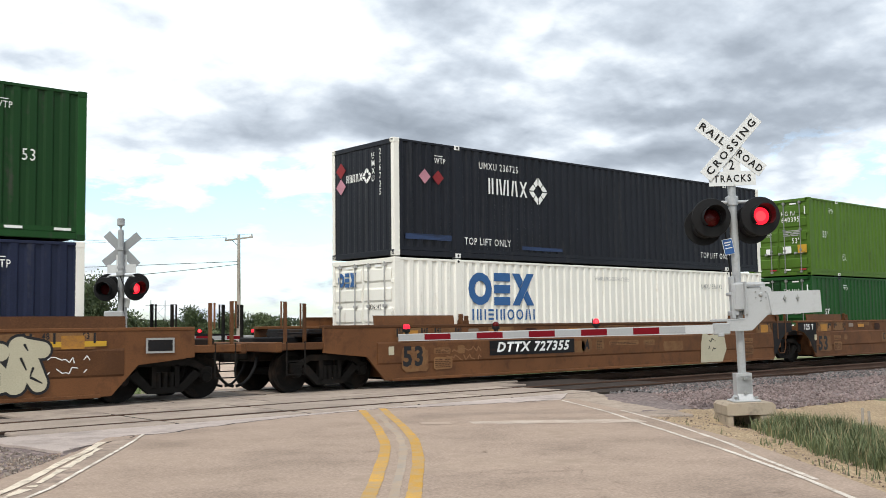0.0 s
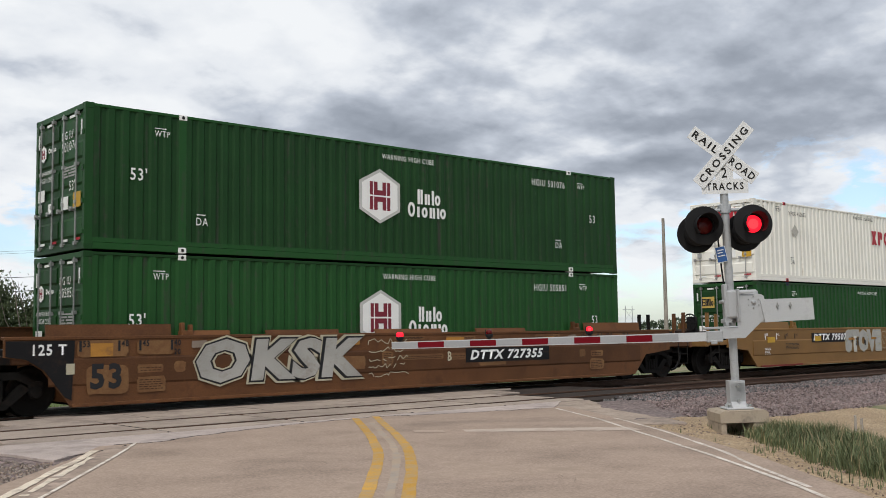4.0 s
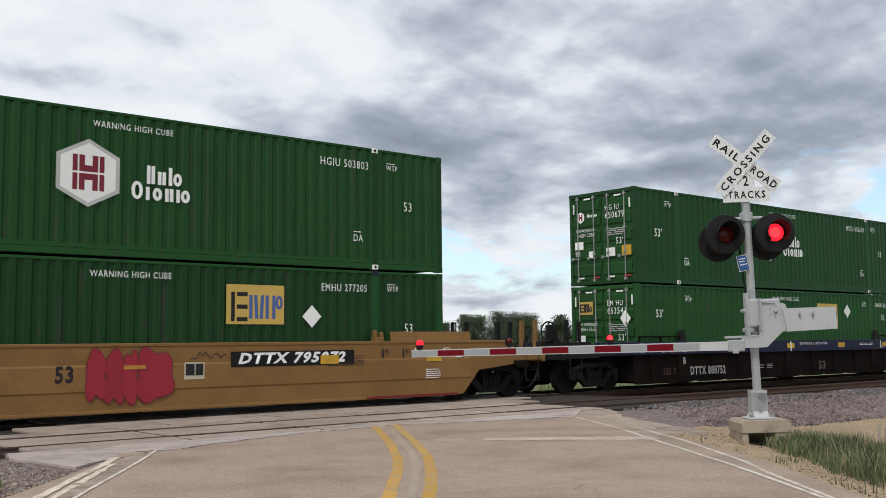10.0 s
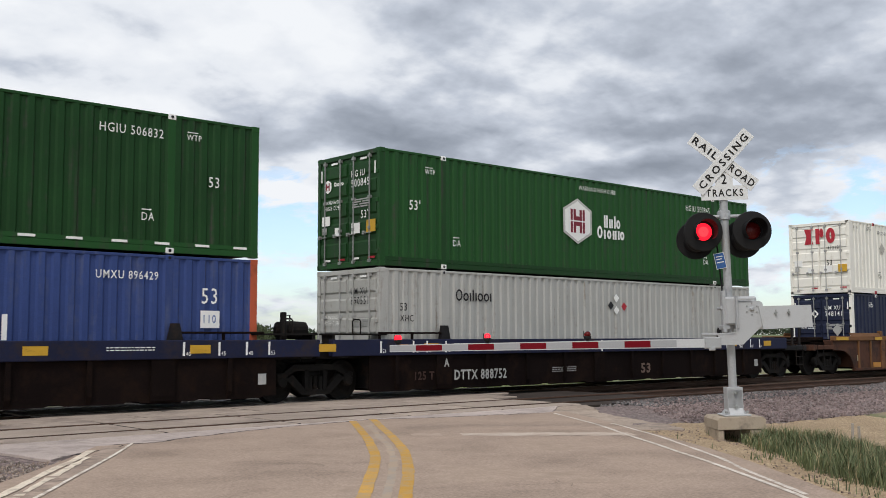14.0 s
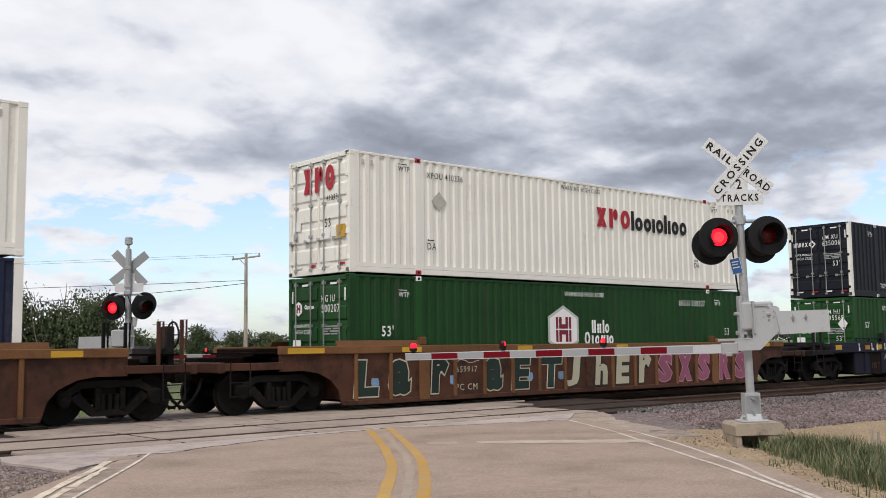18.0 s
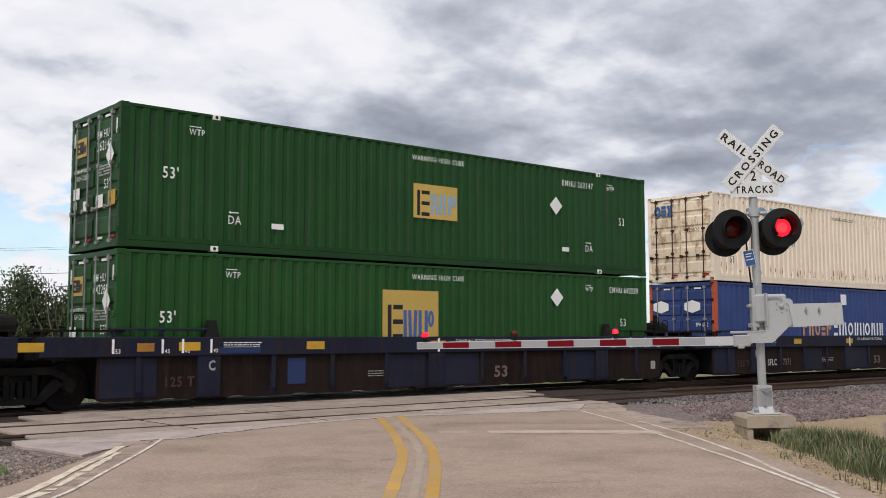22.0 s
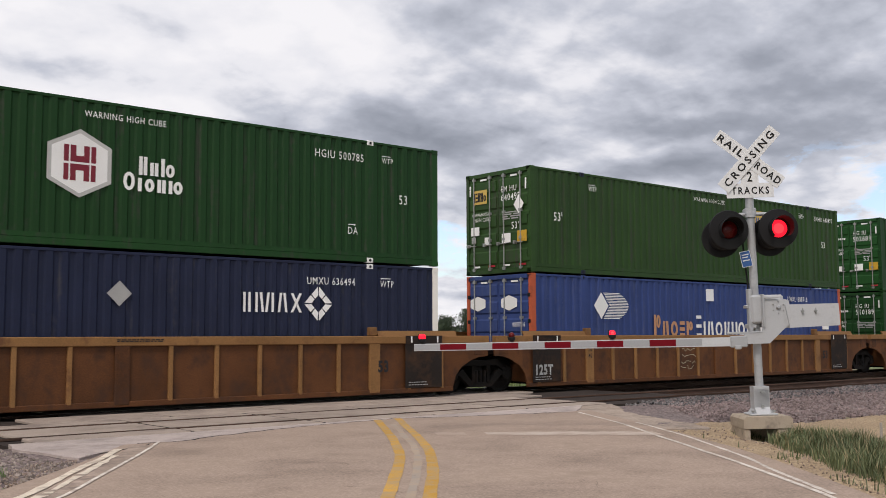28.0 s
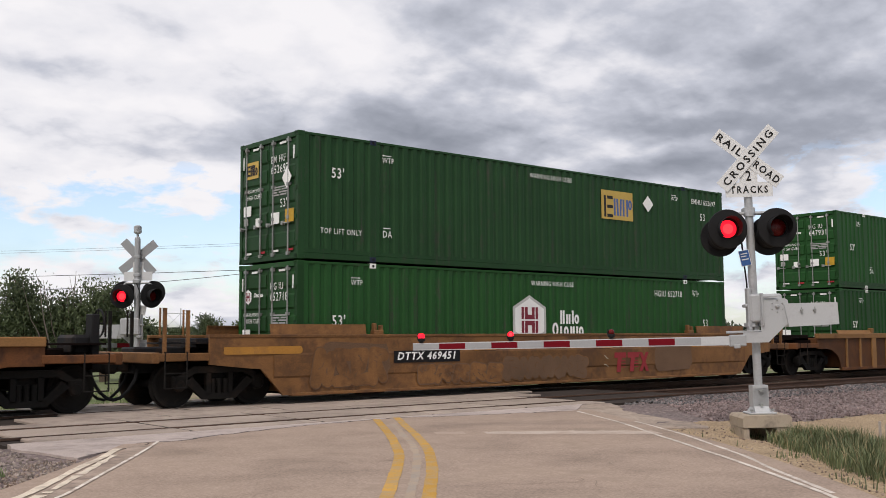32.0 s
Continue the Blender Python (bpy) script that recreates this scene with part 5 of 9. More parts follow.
def container_meshes():
    d = {}
    bays = [(0.17, 1.985), (2.155, 13.999), (14.169, CL - 0.17)]
    d["near"] = merge(*[corrugated(a, b, 0, 0.24, CH - 0.07, 1) for a, b in bays]).mesh("side_wall")
    d["far"] = merge(*[corrugated(a, b, CW, 0.24, CH - 0.07, -1) for a, b in bays]).mesh("side_wall")
    d["post"] = Geo().box(-0.085, 0.085, 0, 0.12, 0.11, CH - 0.11, 0.006).mesh("post")
    d["top"] = Geo().box(0.0, CL, 0.002, 0.09, CH - 0.075, CH - 0.012, 0.01).mesh("top_rail")
    d["bottom"] = Geo().box(0.0, CL, 0.004, 0.10, 0.012, 0.15, 0.01).box(0.17, 1.98, 0.002, 0.05, 0.15, 0.24).box(2.16, 13.99, 0.002, 0.05, 0.15, 0.24).box(14.17, 15.98, 0.002, 0.05, 0.15, 0.24).mesh("bottom_rail")
    cast = Geo().box(-0.09, 0.09, -0.006, 0.16, 0, 0.12, 0.01)
    d["casting"] = cast.mesh("casting")
    # no real opening: a disc, coloured black for the shade inside the hole
    d["hole"] = Geo().lathe([(0.034, 0), (0.034, 0.004)], (0, -0.012, 0.06), "y", 10).mesh("slot")
    roof = corrugated(0.1, CL - 0.1, 0, 0.1, CW - 0.1, 1, 0.3, 0.02)
    roof.v = [(x, z, CH - 0.02 - y) for x, y, z in roof.v]
    d["roof"] = roof.mesh("roof")
    d["floor"] = Geo().box(0.05, CL - 0.05, 0.05, CW - 0.05, 0.05, 0.12).mesh("underframe")
    head = corrugated(0.1, CW - 0.1, 0, 0.15, CH - 0.09, -1, 0.25, 0.03)
    head.v = [(CL - 0.01 + y, x, z) for x, y, z in head.v]
    d["head"] = head.mesh("end_wall")
    tail = corrugated(0.1, CW - 0.1, 0, 0.15, CH - 0.09, 1, 0.25, 0.012)
    tail.v = [(0.01 + y, x, z) for x, y, z in tail.v]
    d["tail"] = tail.mesh("end_wall")
    d["header"] = Geo().box(0, 0.1, 0.08, CW - 0.08, CH - 0.13, CH - 0.012, 0.008).mesh("door_header")
    d["sill"] = Geo().box(0, 0.1, 0.08, CW - 0.08, 0.012, 0.15, 0.008).mesh("door_sill")
    # a door leaf with five pressed panels, in y and z
    leaf = Geo().box(0.04, 0.075, 0, 1.19, 0.16, CH - 0.14)
    zs = [0.2, 0.72, 1.22, 1.74, 2.22, CH - 0.18]
    for z0, z1 in zip(zs, zs[1:]):
        prof = [(0.046, z0 + 0.05), (0.012, z0 + 0.11), (0.012, z1 - 0.11), (0.046, z1 - 0.05)]
        leaf.v += [(x, y, z) for y in (0.05, 1.14) for x, z in prof]
        k = len(leaf.v) - 8
        leaf.f += [(k + i, k + i + 1, k + i + 5, k + i + 4) for i in range(3)] + [(k, k + 1, k + 2, k + 3), (k + 7, k + 6, k + 5, k + 4)]
    d["leaf"] = leaf.mesh("door")
    rod = Geo().tube([(-0.02, 0, 0.1), (-0.02, 0, CH - 0.1)], 0.018, 8)
    for z in (0.14, 0.95, 1.7, CH - 0.17):
        rod.box(-0.045, 0.03, -0.045, 0.045, z - 0.035, z + 0.035)
    d["rod"] = rod.mesh("lock_rod", False)
    d["handle"] = Geo().tube([(-0.05, 0, 0), (-0.055, 0.16, 0.0), (-0.05, 0.32, 0.03)], 0.014, 6).box(-0.05, 0.02, 0.28, 0.36, -0.03, 0.06).mesh("handle")
    d["hinge"] = Geo().box(-0.015, 0.04, -0.05, 0.05, -0.05, 0.05, 0.008).mesh("hinge")
    d["plate"] = Geo().box(-0.006, 0, 0, 1, 0, 1).mesh("placard")
    d["dash"] = Geo().box(0, 0.32, -0.006, 0.006, 0, 0.05).mesh("reflector")
    d["strip"] = Geo().box(-0.004, 0.004, 0, 0.26, 0, 0.05).mesh("reflector")
    d["strip_v"] = Geo().box(-0.004, 0.004, 0, 0.05, 0, 0.3).mesh("reflector")
    d["sq"] = Geo().box(0, 1, -0.004, 0.001, 0, 1).mesh("placard")
    d["diamond"] = Geo().prism([(-0.5, 0), (0, -0.5), (0.5, 0), (0, 0.5)], "y", -0.004, 0.001).mesh("placard")
    d["vent"] = Geo().box(0, 0.14, -0.004, 0.02, 0, 0.2, 0.01).mesh("vent")
    return d


CM = container_meshes()


def say(ob, words, height, x, z, ink, bold=0.0, name="lettering"):
    if words in ("WTP", "DA"):
        # an arrow over it points to the nearest lifting post
        w, h = (2.0 if words == "WTP" else 1.25) * height, 0.1 * height
        to = (2.06 if x < 8 else 14.1) < x
        poly = [(0, 0), (2.6 * h, -1.7 * h), (2.6 * h, -0.6 * h), (w, -0.6 * h), (w, 0.6 * h), (2.6 * h, 0.6 * h), (2.6 * h, 1.7 * h)]
        part("arrow", shapes(("arrow", words, height, to), [poly if to else [(w - u, v) for u, v in reversed(poly)]]), M[ink], ob, at=pose(x, -0.002, z + 1.3 * height))
    return part(name, lettering(words, height, bold), M[ink], ob, at=pose(x, -0.002, z))


def say_end(ob, words, height, y, z, ink, bold=0.0, x=-0.012):
    """On the end wall, reading towards -y."""
    return part("lettering", lettering(words, height, bold), M[ink], ob, at=pose(x, y, z, 0, 0, -90))


def quad(ob, name, ink, x0, x1, z0, z1, y=-0.001):
    return part(name, CM["sq"], M[ink], ob, at=Matrix.Translation((x0, y, z0)) @ Matrix.Diagonal((x1 - x0, 1, z1 - z0, 1)))


SHAPES = {}


def shapes(key, polys):
    """Flat plain shapes standing in x and z."""
    if key not in SHAPES:
        g = Geo()
        for poly in polys:
            g.flat(poly, lambda u, v: (u, 0, v))
        SHAPES[key] = g.mesh("mark")
    return SHAPES[key]


def rect(x0, z0, x1, z1, lean=0.0):
    return [(x0, z0), (x1, z0), (x1 + lean, z1), (x0 + lean, z1)]


def ringbox(x0, z0, x1, z1, w):
    """A hollow box, as four bars."""
    return [rect(x0, z0, x1, z0 + w), rect(x0, z1 - w, x1, z1), rect(x0, z0 + w, x0 + w, z1 - w), rect(x1 - w, z0 + w, x1, z1 - w)]


def ring(cx, cz, rx, rz, w, n=14):
    """An oval ring of plain blocks."""
    p = lambda k, f, g: (cx + f * math.cos(2 * math.pi * k / n), cz + g * math.sin(2 * math.pi * k / n))
    return [[p(k, rx, rz), p(k + 1, rx, rz), p(k + 1, rx - w, rz - w), p(k, rx - w, rz - w)] for k in range(n)]


def wordmark(key, pattern, width, height, weight, small=1.0):
    """A trade mark drawn as a row of plain bars, slanting bars, rings and crosses, not as letters."""
    wide = {"t": 0.44, "b": 0.44, "o": 0.98, "O": 1.15, "=": 0.85, "s": 0.75, "/": 0.5, "^": 0.5, "X": 1.15, "p": 1.05, " ": 0.18}
    u = width / sum(wide[c] for c in pattern)
    polys, x, w = [], 0.0, weight
    for c in pattern:
        a, b = x + 0.05 * u, x + wide[c] * u - 0.05 * u
        top = height * (0.72 if c in "bos" else 1.0) * (1.0 if x == 0 else small)
        if c in "tb":
            polys.append(rect((a + b - w) / 2, 0, (a + b + w) / 2, top))
        elif c in "oO":
            polys += ring((a + b) / 2, top / 2, (b - a) / 2, top / 2, w * 0.9)
        elif c in "=s":
            e = min(w, top * 0.26)
            polys += [rect(a, 0, b, e), rect(a, top / 2 - e / 2, b, top / 2 + e / 2), rect(a, top - e, b, top)]
        elif c == "/":
            polys.append([(a, 0), (a + w, 0), (b, top), (b - w, top)])
        elif c == "^":
            polys.append([(b - w, 0), (b, 0), (a + w, top), (a, top)])
        elif c == "X":
            v = w * 1.15
            k = max(0.05, (b - a - 2 * v) / (2 * (b - a - v))) * top
            left, right = (lambda z: b - v - (b - v - a) * z / top), (lambda z: b - (b - a - v) * z / top)
            e = 0.012 * top
            polys.append([(a, 0), (a + v, 0), (b, top), (b - v, top)])
            polys.append([(left(0), 0), (right(0), 0), (right(top / 2 - e), top / 2 - e), (left(k - e), k - e)])
            polys.append([(right(top - k + e), top - k + e), (right(top), top), (left(top), top), (left(top / 2 + e), top / 2 + e)])
        elif c == "p":
            polys.append(rect(a, 0, a + w, top))
            polys += ring((a + w + b) / 2, top * 0.7, (b - a - w) / 2, top * 0.3, w * 0.8)
        x += wide[c] * u
    return shapes(key, polys)


def hex_poly(cx, cz, w, h):
    return [(cx, cz + h / 2), (cx - w / 2, cz + h * 0.26), (cx - w / 2, cz - h * 0.26), (cx, cz - h / 2), (cx + w / 2, cz - h * 0.26), (cx + w / 2, cz + h * 0.26)]


def octo(cx, cz, r, hole):
    """A diamond ring of eight leaning blocks round an open middle."""
    out = []
    for k in range(4):
        a0, a1 = math.pi / 2 * k, math.pi / 2 * (k + 1)
        p = lambda a, q: (cx + q * math.cos(a), cz + q * 1.05 * math.sin(a))
        along = lambda s, t_, e: (s[0] + (t_[0] - s[0]) * e, s[1] + (t_[1] - s[1]) * e)
        o0, o1, i0, i1 = p(a0, r), p(a1, r), p(a0, r * 0.50), p(a1, r * 0.50)
        for e0, e1 in ((0.05, 0.47), (0.53, 0.95)):
            out.append([along(o0, o1, e0), along(o0, o1, e1), along(i0, i1, e1), along(i0, i1, e0)])
    return out


def mark(ob, mesh, ink, x, z, y=-0.003, turn=0):
    return part("mark", mesh, M[ink], ob, at=pose(x, y, z, 0, 0, turn))


def sign_hexa(ob, cz=1.60):
    mark(ob, shapes("hexa_rim", [hex_poly(0, 0, 1.24, 1.32)]), "ink_palegrey", 7.23, cz, -0.002)
    mark(ob, shapes("hexa_plate", [hex_poly(0, 0, 1.08, 1.16)]), "ink_white", 7.23, cz, -0.004)
    bars = []
    for z0, z1, b0, b1 in ((0.02, 0.34, 0.02, 0.14), (-0.34, -0.02, -0.14, -0.02)):
        bars += [rect(-0.31, z0, -0.215, z1), rect(0.215, z0, 0.31, z1), rect(-0.185, z0, -0.075, z1), rect(0.075, z0, 0.185, z1), rect(-0.075, b0, 0.075, b1)]
    mark(ob, shapes("hexa_bars", bars), "ink_maroon", 7.23, cz, -0.007)
    mark(ob, wordmark("hexa_word1", "tt bb to", 0.78, 0.37, 0.075), "ink_white", 8.40, cz - 0.10)
    mark(ob, wordmark("hexa_word2", "O b o bb bo", 1.28, 0.37, 0.08), "ink_white", 8.08, cz - 0.43)


def sign_gold(ob, cz=2.08, worn=False, x=10.2):
    quad(ob, "mark", "ink_gold", x, x + 1.4, cz - 0.42, cz + 0.42)
    mark(ob, wordmark("gold_dark", "t=", 0.44, 0.62, 0.09), "ink_black", x + 0.08, cz - 0.36, -0.006)
    mark(ob, wordmark("gold_blue", "t^/t p", 0.86, 0.5, 0.08), "ink_blue" if not worn else "ink_paleblue", x + 0.52, cz - 0.3, -0.006)


def sign_diam(ob, x, z):
    mark(ob, wordmark("diam", "tt t^/t /^ X", 1.5, 0.42, 0.06), "ink_white", x, z - 0.2)
    mark(ob, shapes("diam_ring", octo(0, 0, 0.38, 0.1)), "ink_white", x + 1.92, z)


def sign_redw(ob):
    mark(ob, wordmark("redw", "X p O", 1.55, 0.56, 0.17), "ink_red", 8.72, 1.66)
    mark(ob, wordmark("blackword", "toobotboo", 2.8, 0.58, 0.14), "ink_black", 10.28, 1.64)


def sign_bluw(ob, cz=1.95, ink="ink_bluw"):
    mark(ob, wordmark("bluw", "O=X", 2.5, 0.85, 0.24), ink, 2.36, cz - 0.36)
    mark(ob, wordmark("bluw_line", "t tt t = t tt O O /^ t", 2.36, 0.28, 0.055), ink, 2.5, cz - 0.74)


def sign_stripe(ob, faded, diamond="ink_white"):
    z = 2.05
    if not faded:
        mark(ob, shapes("stripe_rim", [[(-0.36, 0), (0, -0.43), (0.36, 0), (0, 0.43)]]), "ink_red", 2.80, z, -0.002)
        mark(ob, shapes("stripe_dot", [[(0.15 * math.cos(k * 0.63), 0.17 * math.sin(k * 0.63)) for k in range(10)]]), "ink_blue", 2.80, z, -0.008)
    mark(ob, shapes("stripe_dia", [[(-0.31, 0), (0, -0.38), (0.31, 0), (0, 0.38)]]), diamond, 2.80, z, -0.005)
    lines = [rect(0.36 - 0.3 * abs(k) / 9, k * 0.045 - 0.011, 1.2 - 0.5 * (k / 9) ** 2, k * 0.045 + 0.011) for k in range(-8, 9)]
    mark(ob, shapes("stripe_lines", lines), "ink_white", 2.80, z)
    mark(ob, wordmark("stripe1", "p /^ O = p", 1.95, 0.66, 0.11, 0.72), "ink_red" if not faded else "ink_fadedorange", 5.15, 1.16)
    mark(ob, wordmark("stripe2", "= t /^ O t/ t tO /^ t tt", 3.7, 0.66, 0.10, 0.72), "ink_white", 7.25, 1.16)
    quad(ob, "mark", "ink_white", 7.82, 8.22, 2.28, 2.66)
    quad(ob, "mark", "ink_white", 14.80, 15.24, 1.40, 1.76)


M["creamdoor"] = surface("rusted_cream_door_paint", (0.82, 0.69, 0.52), 0.6, var=0.1, stain=(0.28, 0.12, 0.045), stain_amt=0.45, stain_scale=1.3, streak=0.6, bump=0.05)
M["ink_fadedorange"] = surface("faded_orange_marking", (0.50, 0.27, 0.15), 0.6, var=0.2)


def container(kind, top, serial, upper):
    """One 53 foot container; its origin is the near lower corner of its door end."""
    paint = {"hexa": "green", "hexlime": "lime", "gold": "green", "goldl": "green_light", "diamk": "black", "diamn": "navy", "redw": "white", "bluw": "white", "bluwr": "cream", "stripe": "blue", "stripef": "blue", "rail": "grey"}[kind]
    words = {"hexa": "green ribbed container with white hexagon mark", "hexlime": "lime green ribbed container with white hexagon mark", "gold": "dark green ribbed container with gold panel",
             "goldl": "bright green ribbed container with gold panel", "diamk": "charcoal container with white corner posts", "diamn": "navy container with white corner posts",
             "redw": "white ribbed container, red and black wordmark", "bluw": "off-white ribbed container, blue wordmark", "bluwr": "rust-streaked cream container, faded blue wordmark",
             "stripe": "blue container with orange corner posts", "stripef": "faded blue container with orange corner posts", "rail": "pale grey ribbed container, dark wordmark"}[kind]
    rest = "stacked on top" if upper else "in a well car"
    ob = thing("shipping_container", words + ", " + rest, "container", "stacked containers of the train")
    paint = {"640495": "green_olive", "652697": "green_deep", "643890": "green_deep", "641068": "green_deep"}.get(serial, paint)
    body = M[paint]
    post = M["white"] if kind in ("diamk", "diamn") else M["orange"] if kind in ("stripe", "stripef") else body
    ink = "ink_black" if kind in ("redw", "bluw", "bluwr", "rail") else "ink_white"
    cast_mat = M["ink_red"] if kind == "redw" else M["ink_white"] if kind[:3] in ("hex", "dia") or serial == "262147" else M["navy"] if kind == "gold" else body
    part("side_wall", CM["near"], body, ob)
    part("side_wall", CM["far"], body, ob)
    part("roof", CM["roof"], body, ob)
    part("underframe", CM["floor"], M["darkcar"], ob)
    for m in (None, Matrix.Translation((0, CW, 0)) @ Matrix.Diagonal((1, -1, 1, 1))):
        part("top_rail", CM["top"], body, ob, at=m)
        part("bottom_rail", CM["bottom"], body, ob, at=m)
        for i, x in enumerate(POSTS):
            mm = Matrix.Translation((x, 0, 0)) if m is None else Matrix.Translation((x, CW, 0)) @ Matrix.Diagonal((1, -1, 1, 1))
            part("corner_post" if i in (0, 3) else "lift_post", CM["post"], post if i in (0, 3) else body, ob, at=mm)
            for z in (0, CH - 0.12):
                c = part("casting", CM["casting"], (cast_mat if i in (1, 2) else (post if i in (0, 3) else body)), ob, at=mm @ Matrix.Translation((0, 0, z)))
                if m is None and i in (1, 2):
                    # black disc painted as the dark inside of the casting's hole
                    part("slot", CM["hole"], M["hood"], c)
    part("end_wall", CM["head"], body, ob)
    doors = kind != "diamk" or serial != "236725"
    if not doors:
        part("end_wall", CM["tail"], body, ob)
        part("end_header", CM["header"], body, ob)
        part("end_sill", CM["sill"], body, ob)
    else:
        part("door_header", CM["header"], body, ob)
        part("door_sill", CM["sill"], body, ob)
        for j, y0 in enumerate((0.095, 1.305)):
            d = part("door", CM["leaf"], body if kind != "bluwr" else M["creamdoor"], ob, at=(0, y0, 0))
            for yr in (0.28, 0.93):
                part("lock_rod", CM["rod"], M["rust"] if paint == "cream" else M["lightsteel"] if paint not in ("white", "grey") else M["ink_grey"], d, at=(0, yr, 0))
                part("handle", CM["handle"], M["rust"] if paint == "cream" else M["lightsteel"] if paint != "white" else M["ink_grey"], d, at=(0, yr - 0.1, 0.82))
            for z in (0.35, 0.95, 1.6, 2.3):
                part("hinge", CM["hinge"], body if post is body else M["hood"], d, at=(0, 1.19 if j else 0.0, z))
            part("reflector", CM["strip"], M["ink_white"], d, at=(0.004, 0.42, CH - 0.22))
            if paint[:5] == "green" or paint in ("lime", "black", "navy"):
                part("reflector", CM["strip_v"], M["ink_white"], d, at=(0.004, 0.06 if j == 0 else 1.08, CH - 0.62))
            part("reflector", CM["strip"], M["ink_red"], d, at=(0.008, 0.1, 0.2))
            part("reflector", CM["strip"], M["ink_white"], d, at=(0.008, 0.72, 0.2))
    own = {"hexa": "HGIU", "hexlime": "HGIU", "gold": "EMHU", "goldl": "EMHU", "diamk": "UMXU", "diamn": "UMXU", "redw": "XPOU", "bluw": "UMXU", "bluwr": "UMXU", "stripe": "UMXU", "stripef": "UMXU", "rail": "UMXU"}[kind]
    # end marks
    if doors:
        if kind == "redw":
            part("mark", wordmark("redw_end", "X p O", 1.35, 0.62, 0.17), M["ink_red"], ob, at=pose(-0.012, 1.92, 2.0, 0, 0, -90))
            say_end(ob, serial, 0.15, 0.92, 1.74, ink)
            say_end(ob, "53", 0.22, 0.98, 1.12, ink)
        elif kind[:4] == "bluw":
            part("mark", wordmark("bluw_end", "O=X", 0.8, 0.36, 0.1), M["ink_bluw"], ob, at=pose(-0.012, 2.32, 2.2, 0, 0, -90))
            say_end(ob, serial, 0.13, 1.0, 1.62, ink)
        elif kind[:5] == "strip":
            for y in (2.1, 0.85):
                part("mark", shapes("end_hex", [hex_poly(0, 0, 0.62, 0.42)]), M["ink_white"], ob, at=pose(-0.012, y, 2.1, 0, 0, -90))
            say_end(ob, serial, 0.13, 0.72, 1.45, ink)
        else:
            say_end(ob, own[:2] + " " + own[2:], 0.17, 1.12, 2.25, ink)
            say_end(ob, serial, 0.2, 1.12, 2.0, ink)
            if kind[:3] == "hex":
                part("mark", shapes("end_hexa", [hex_poly(0, 0, 0.30, 0.36)]), M["ink_white"], ob, at=pose(-0.011, 2.12, 2.12, 0, 0, -90))
                part("mark", shapes("end_hexabars", [rect(-0.08, -0.1, -0.03, 0.1), rect(0.03, -0.1, 0.08, 0.1), rect(-0.03, -0.02, 0.03, 0.03)]), M["ink_maroon"], ob, at=pose(-0.014, 2.12, 2.12, 0, 0, -90))
                part("mark", wordmark("end_hexaword", "Obobbo", 0.42, 0.11, 0.03), M["ink_white"], ob, at=pose(-0.011, 1.86, 2.1, 0, 0, -90))
            elif kind[:4] == "gold":
                part("mark", shapes("end_gold", [rect(-0.28, -0.2, 0.28, 0.2)]), M["ink_gold"], ob, at=pose(-0.011, 1.98, 2.2, 0, 0, -90))
                part("mark", wordmark("end_goldword", "t=t^/to", 0.5, 0.26, 0.05), M["ink_black"], ob, at=pose(-0.014, 2.23, 2.07, 0, 0, -90))
                part("placard", shapes("end_dia", [[(-0.2, 0), (0, -0.26), (0.2, 0), (0, 0.26)]]), M["ink_white"], ob, at=pose(-0.03, 0.42, 1.86, 0, 0, -90))
            elif kind[:4] == "diam":
                part("mark", wordmark("end_diam", "tt t^/t /^ X", 0.62, 0.17, 0.025), M["ink_white"], ob, at=pose(-0.011, 2.35, 2.02, 0, 0, -90))
                part("mark", shapes("end_ring", octo(0, 0, 0.16, 0.1)), M["ink_white"], ob, at=pose(-0.011, 1.55, 2.1, 0, 0, -90))
                if kind == "diamn":
                    part("placard", shapes("end_dia", [[(-0.2, 0), (0, -0.26), (0.2, 0), (0, 0.26)]]), M["ink_grey"], ob, at=pose(-0.03, 0.62, 1.45, 0, 0, -90))
            if upper or kind == "goldl":
                say_end(ob, "53'", 0.2, 0.72, 1.2, ink)
            say_end(ob, "WARNING", 0.09, 2.2, 1.66, "ink_white")
            say_end(ob, "HIGH CUBE", 0.11, 2.25, 1.5, "ink_white")
            bars = [rect(0.0, 0.0, 0.30, 0.035), rect(0.34, 0.0, 0.62, 0.035), rect(0.0, 0.06, 0.22, 0.095), rect(0.30, 0.06, 0.72, 0.095), rect(0.0, 0.12, 0.36, 0.155), rect(0.42, 0.12, 0.70, 0.155), rect(0.05, 0.18, 0.66, 0.21)]
            part("small_print", shapes("small_print", bars), M["ink_grey"], ob, at=pose(-0.012, 1.08, 1.48, 0, 0, -90))
        for y, z, w, h, k in ((2.36, 1.12, 0.34, 0.24, "ink_white"), (2.34, 0.9, 0.18, 0.17, "ink_grey"), (1.80, 0.82, 0.17, 0.22, "ink_white"), (1.1, 0.84, 0.34, 0.26, "ink_white"), (0.5, 0.84, 0.36, 0.3, "ink_yellow")):
            if kind in ("hexa", "hexlime", "gold", "goldl", "redw"):
                part("placard", CM["plate"], M[k], ob, at=Matrix.Translation((-0.012, y - w, z)) @ Matrix.Diagonal((1, w, h, 1)))
    else:
        for i, ch in enumerate("UMXU"):
            say_end(ob, ch, 0.16, 0.86, 2.45 - 0.19 * i, ink)
        for i, ch in enumerate(serial):
            say_end(ob, ch, 0.16, 0.56, 2.52 - 0.2 * i, ink)
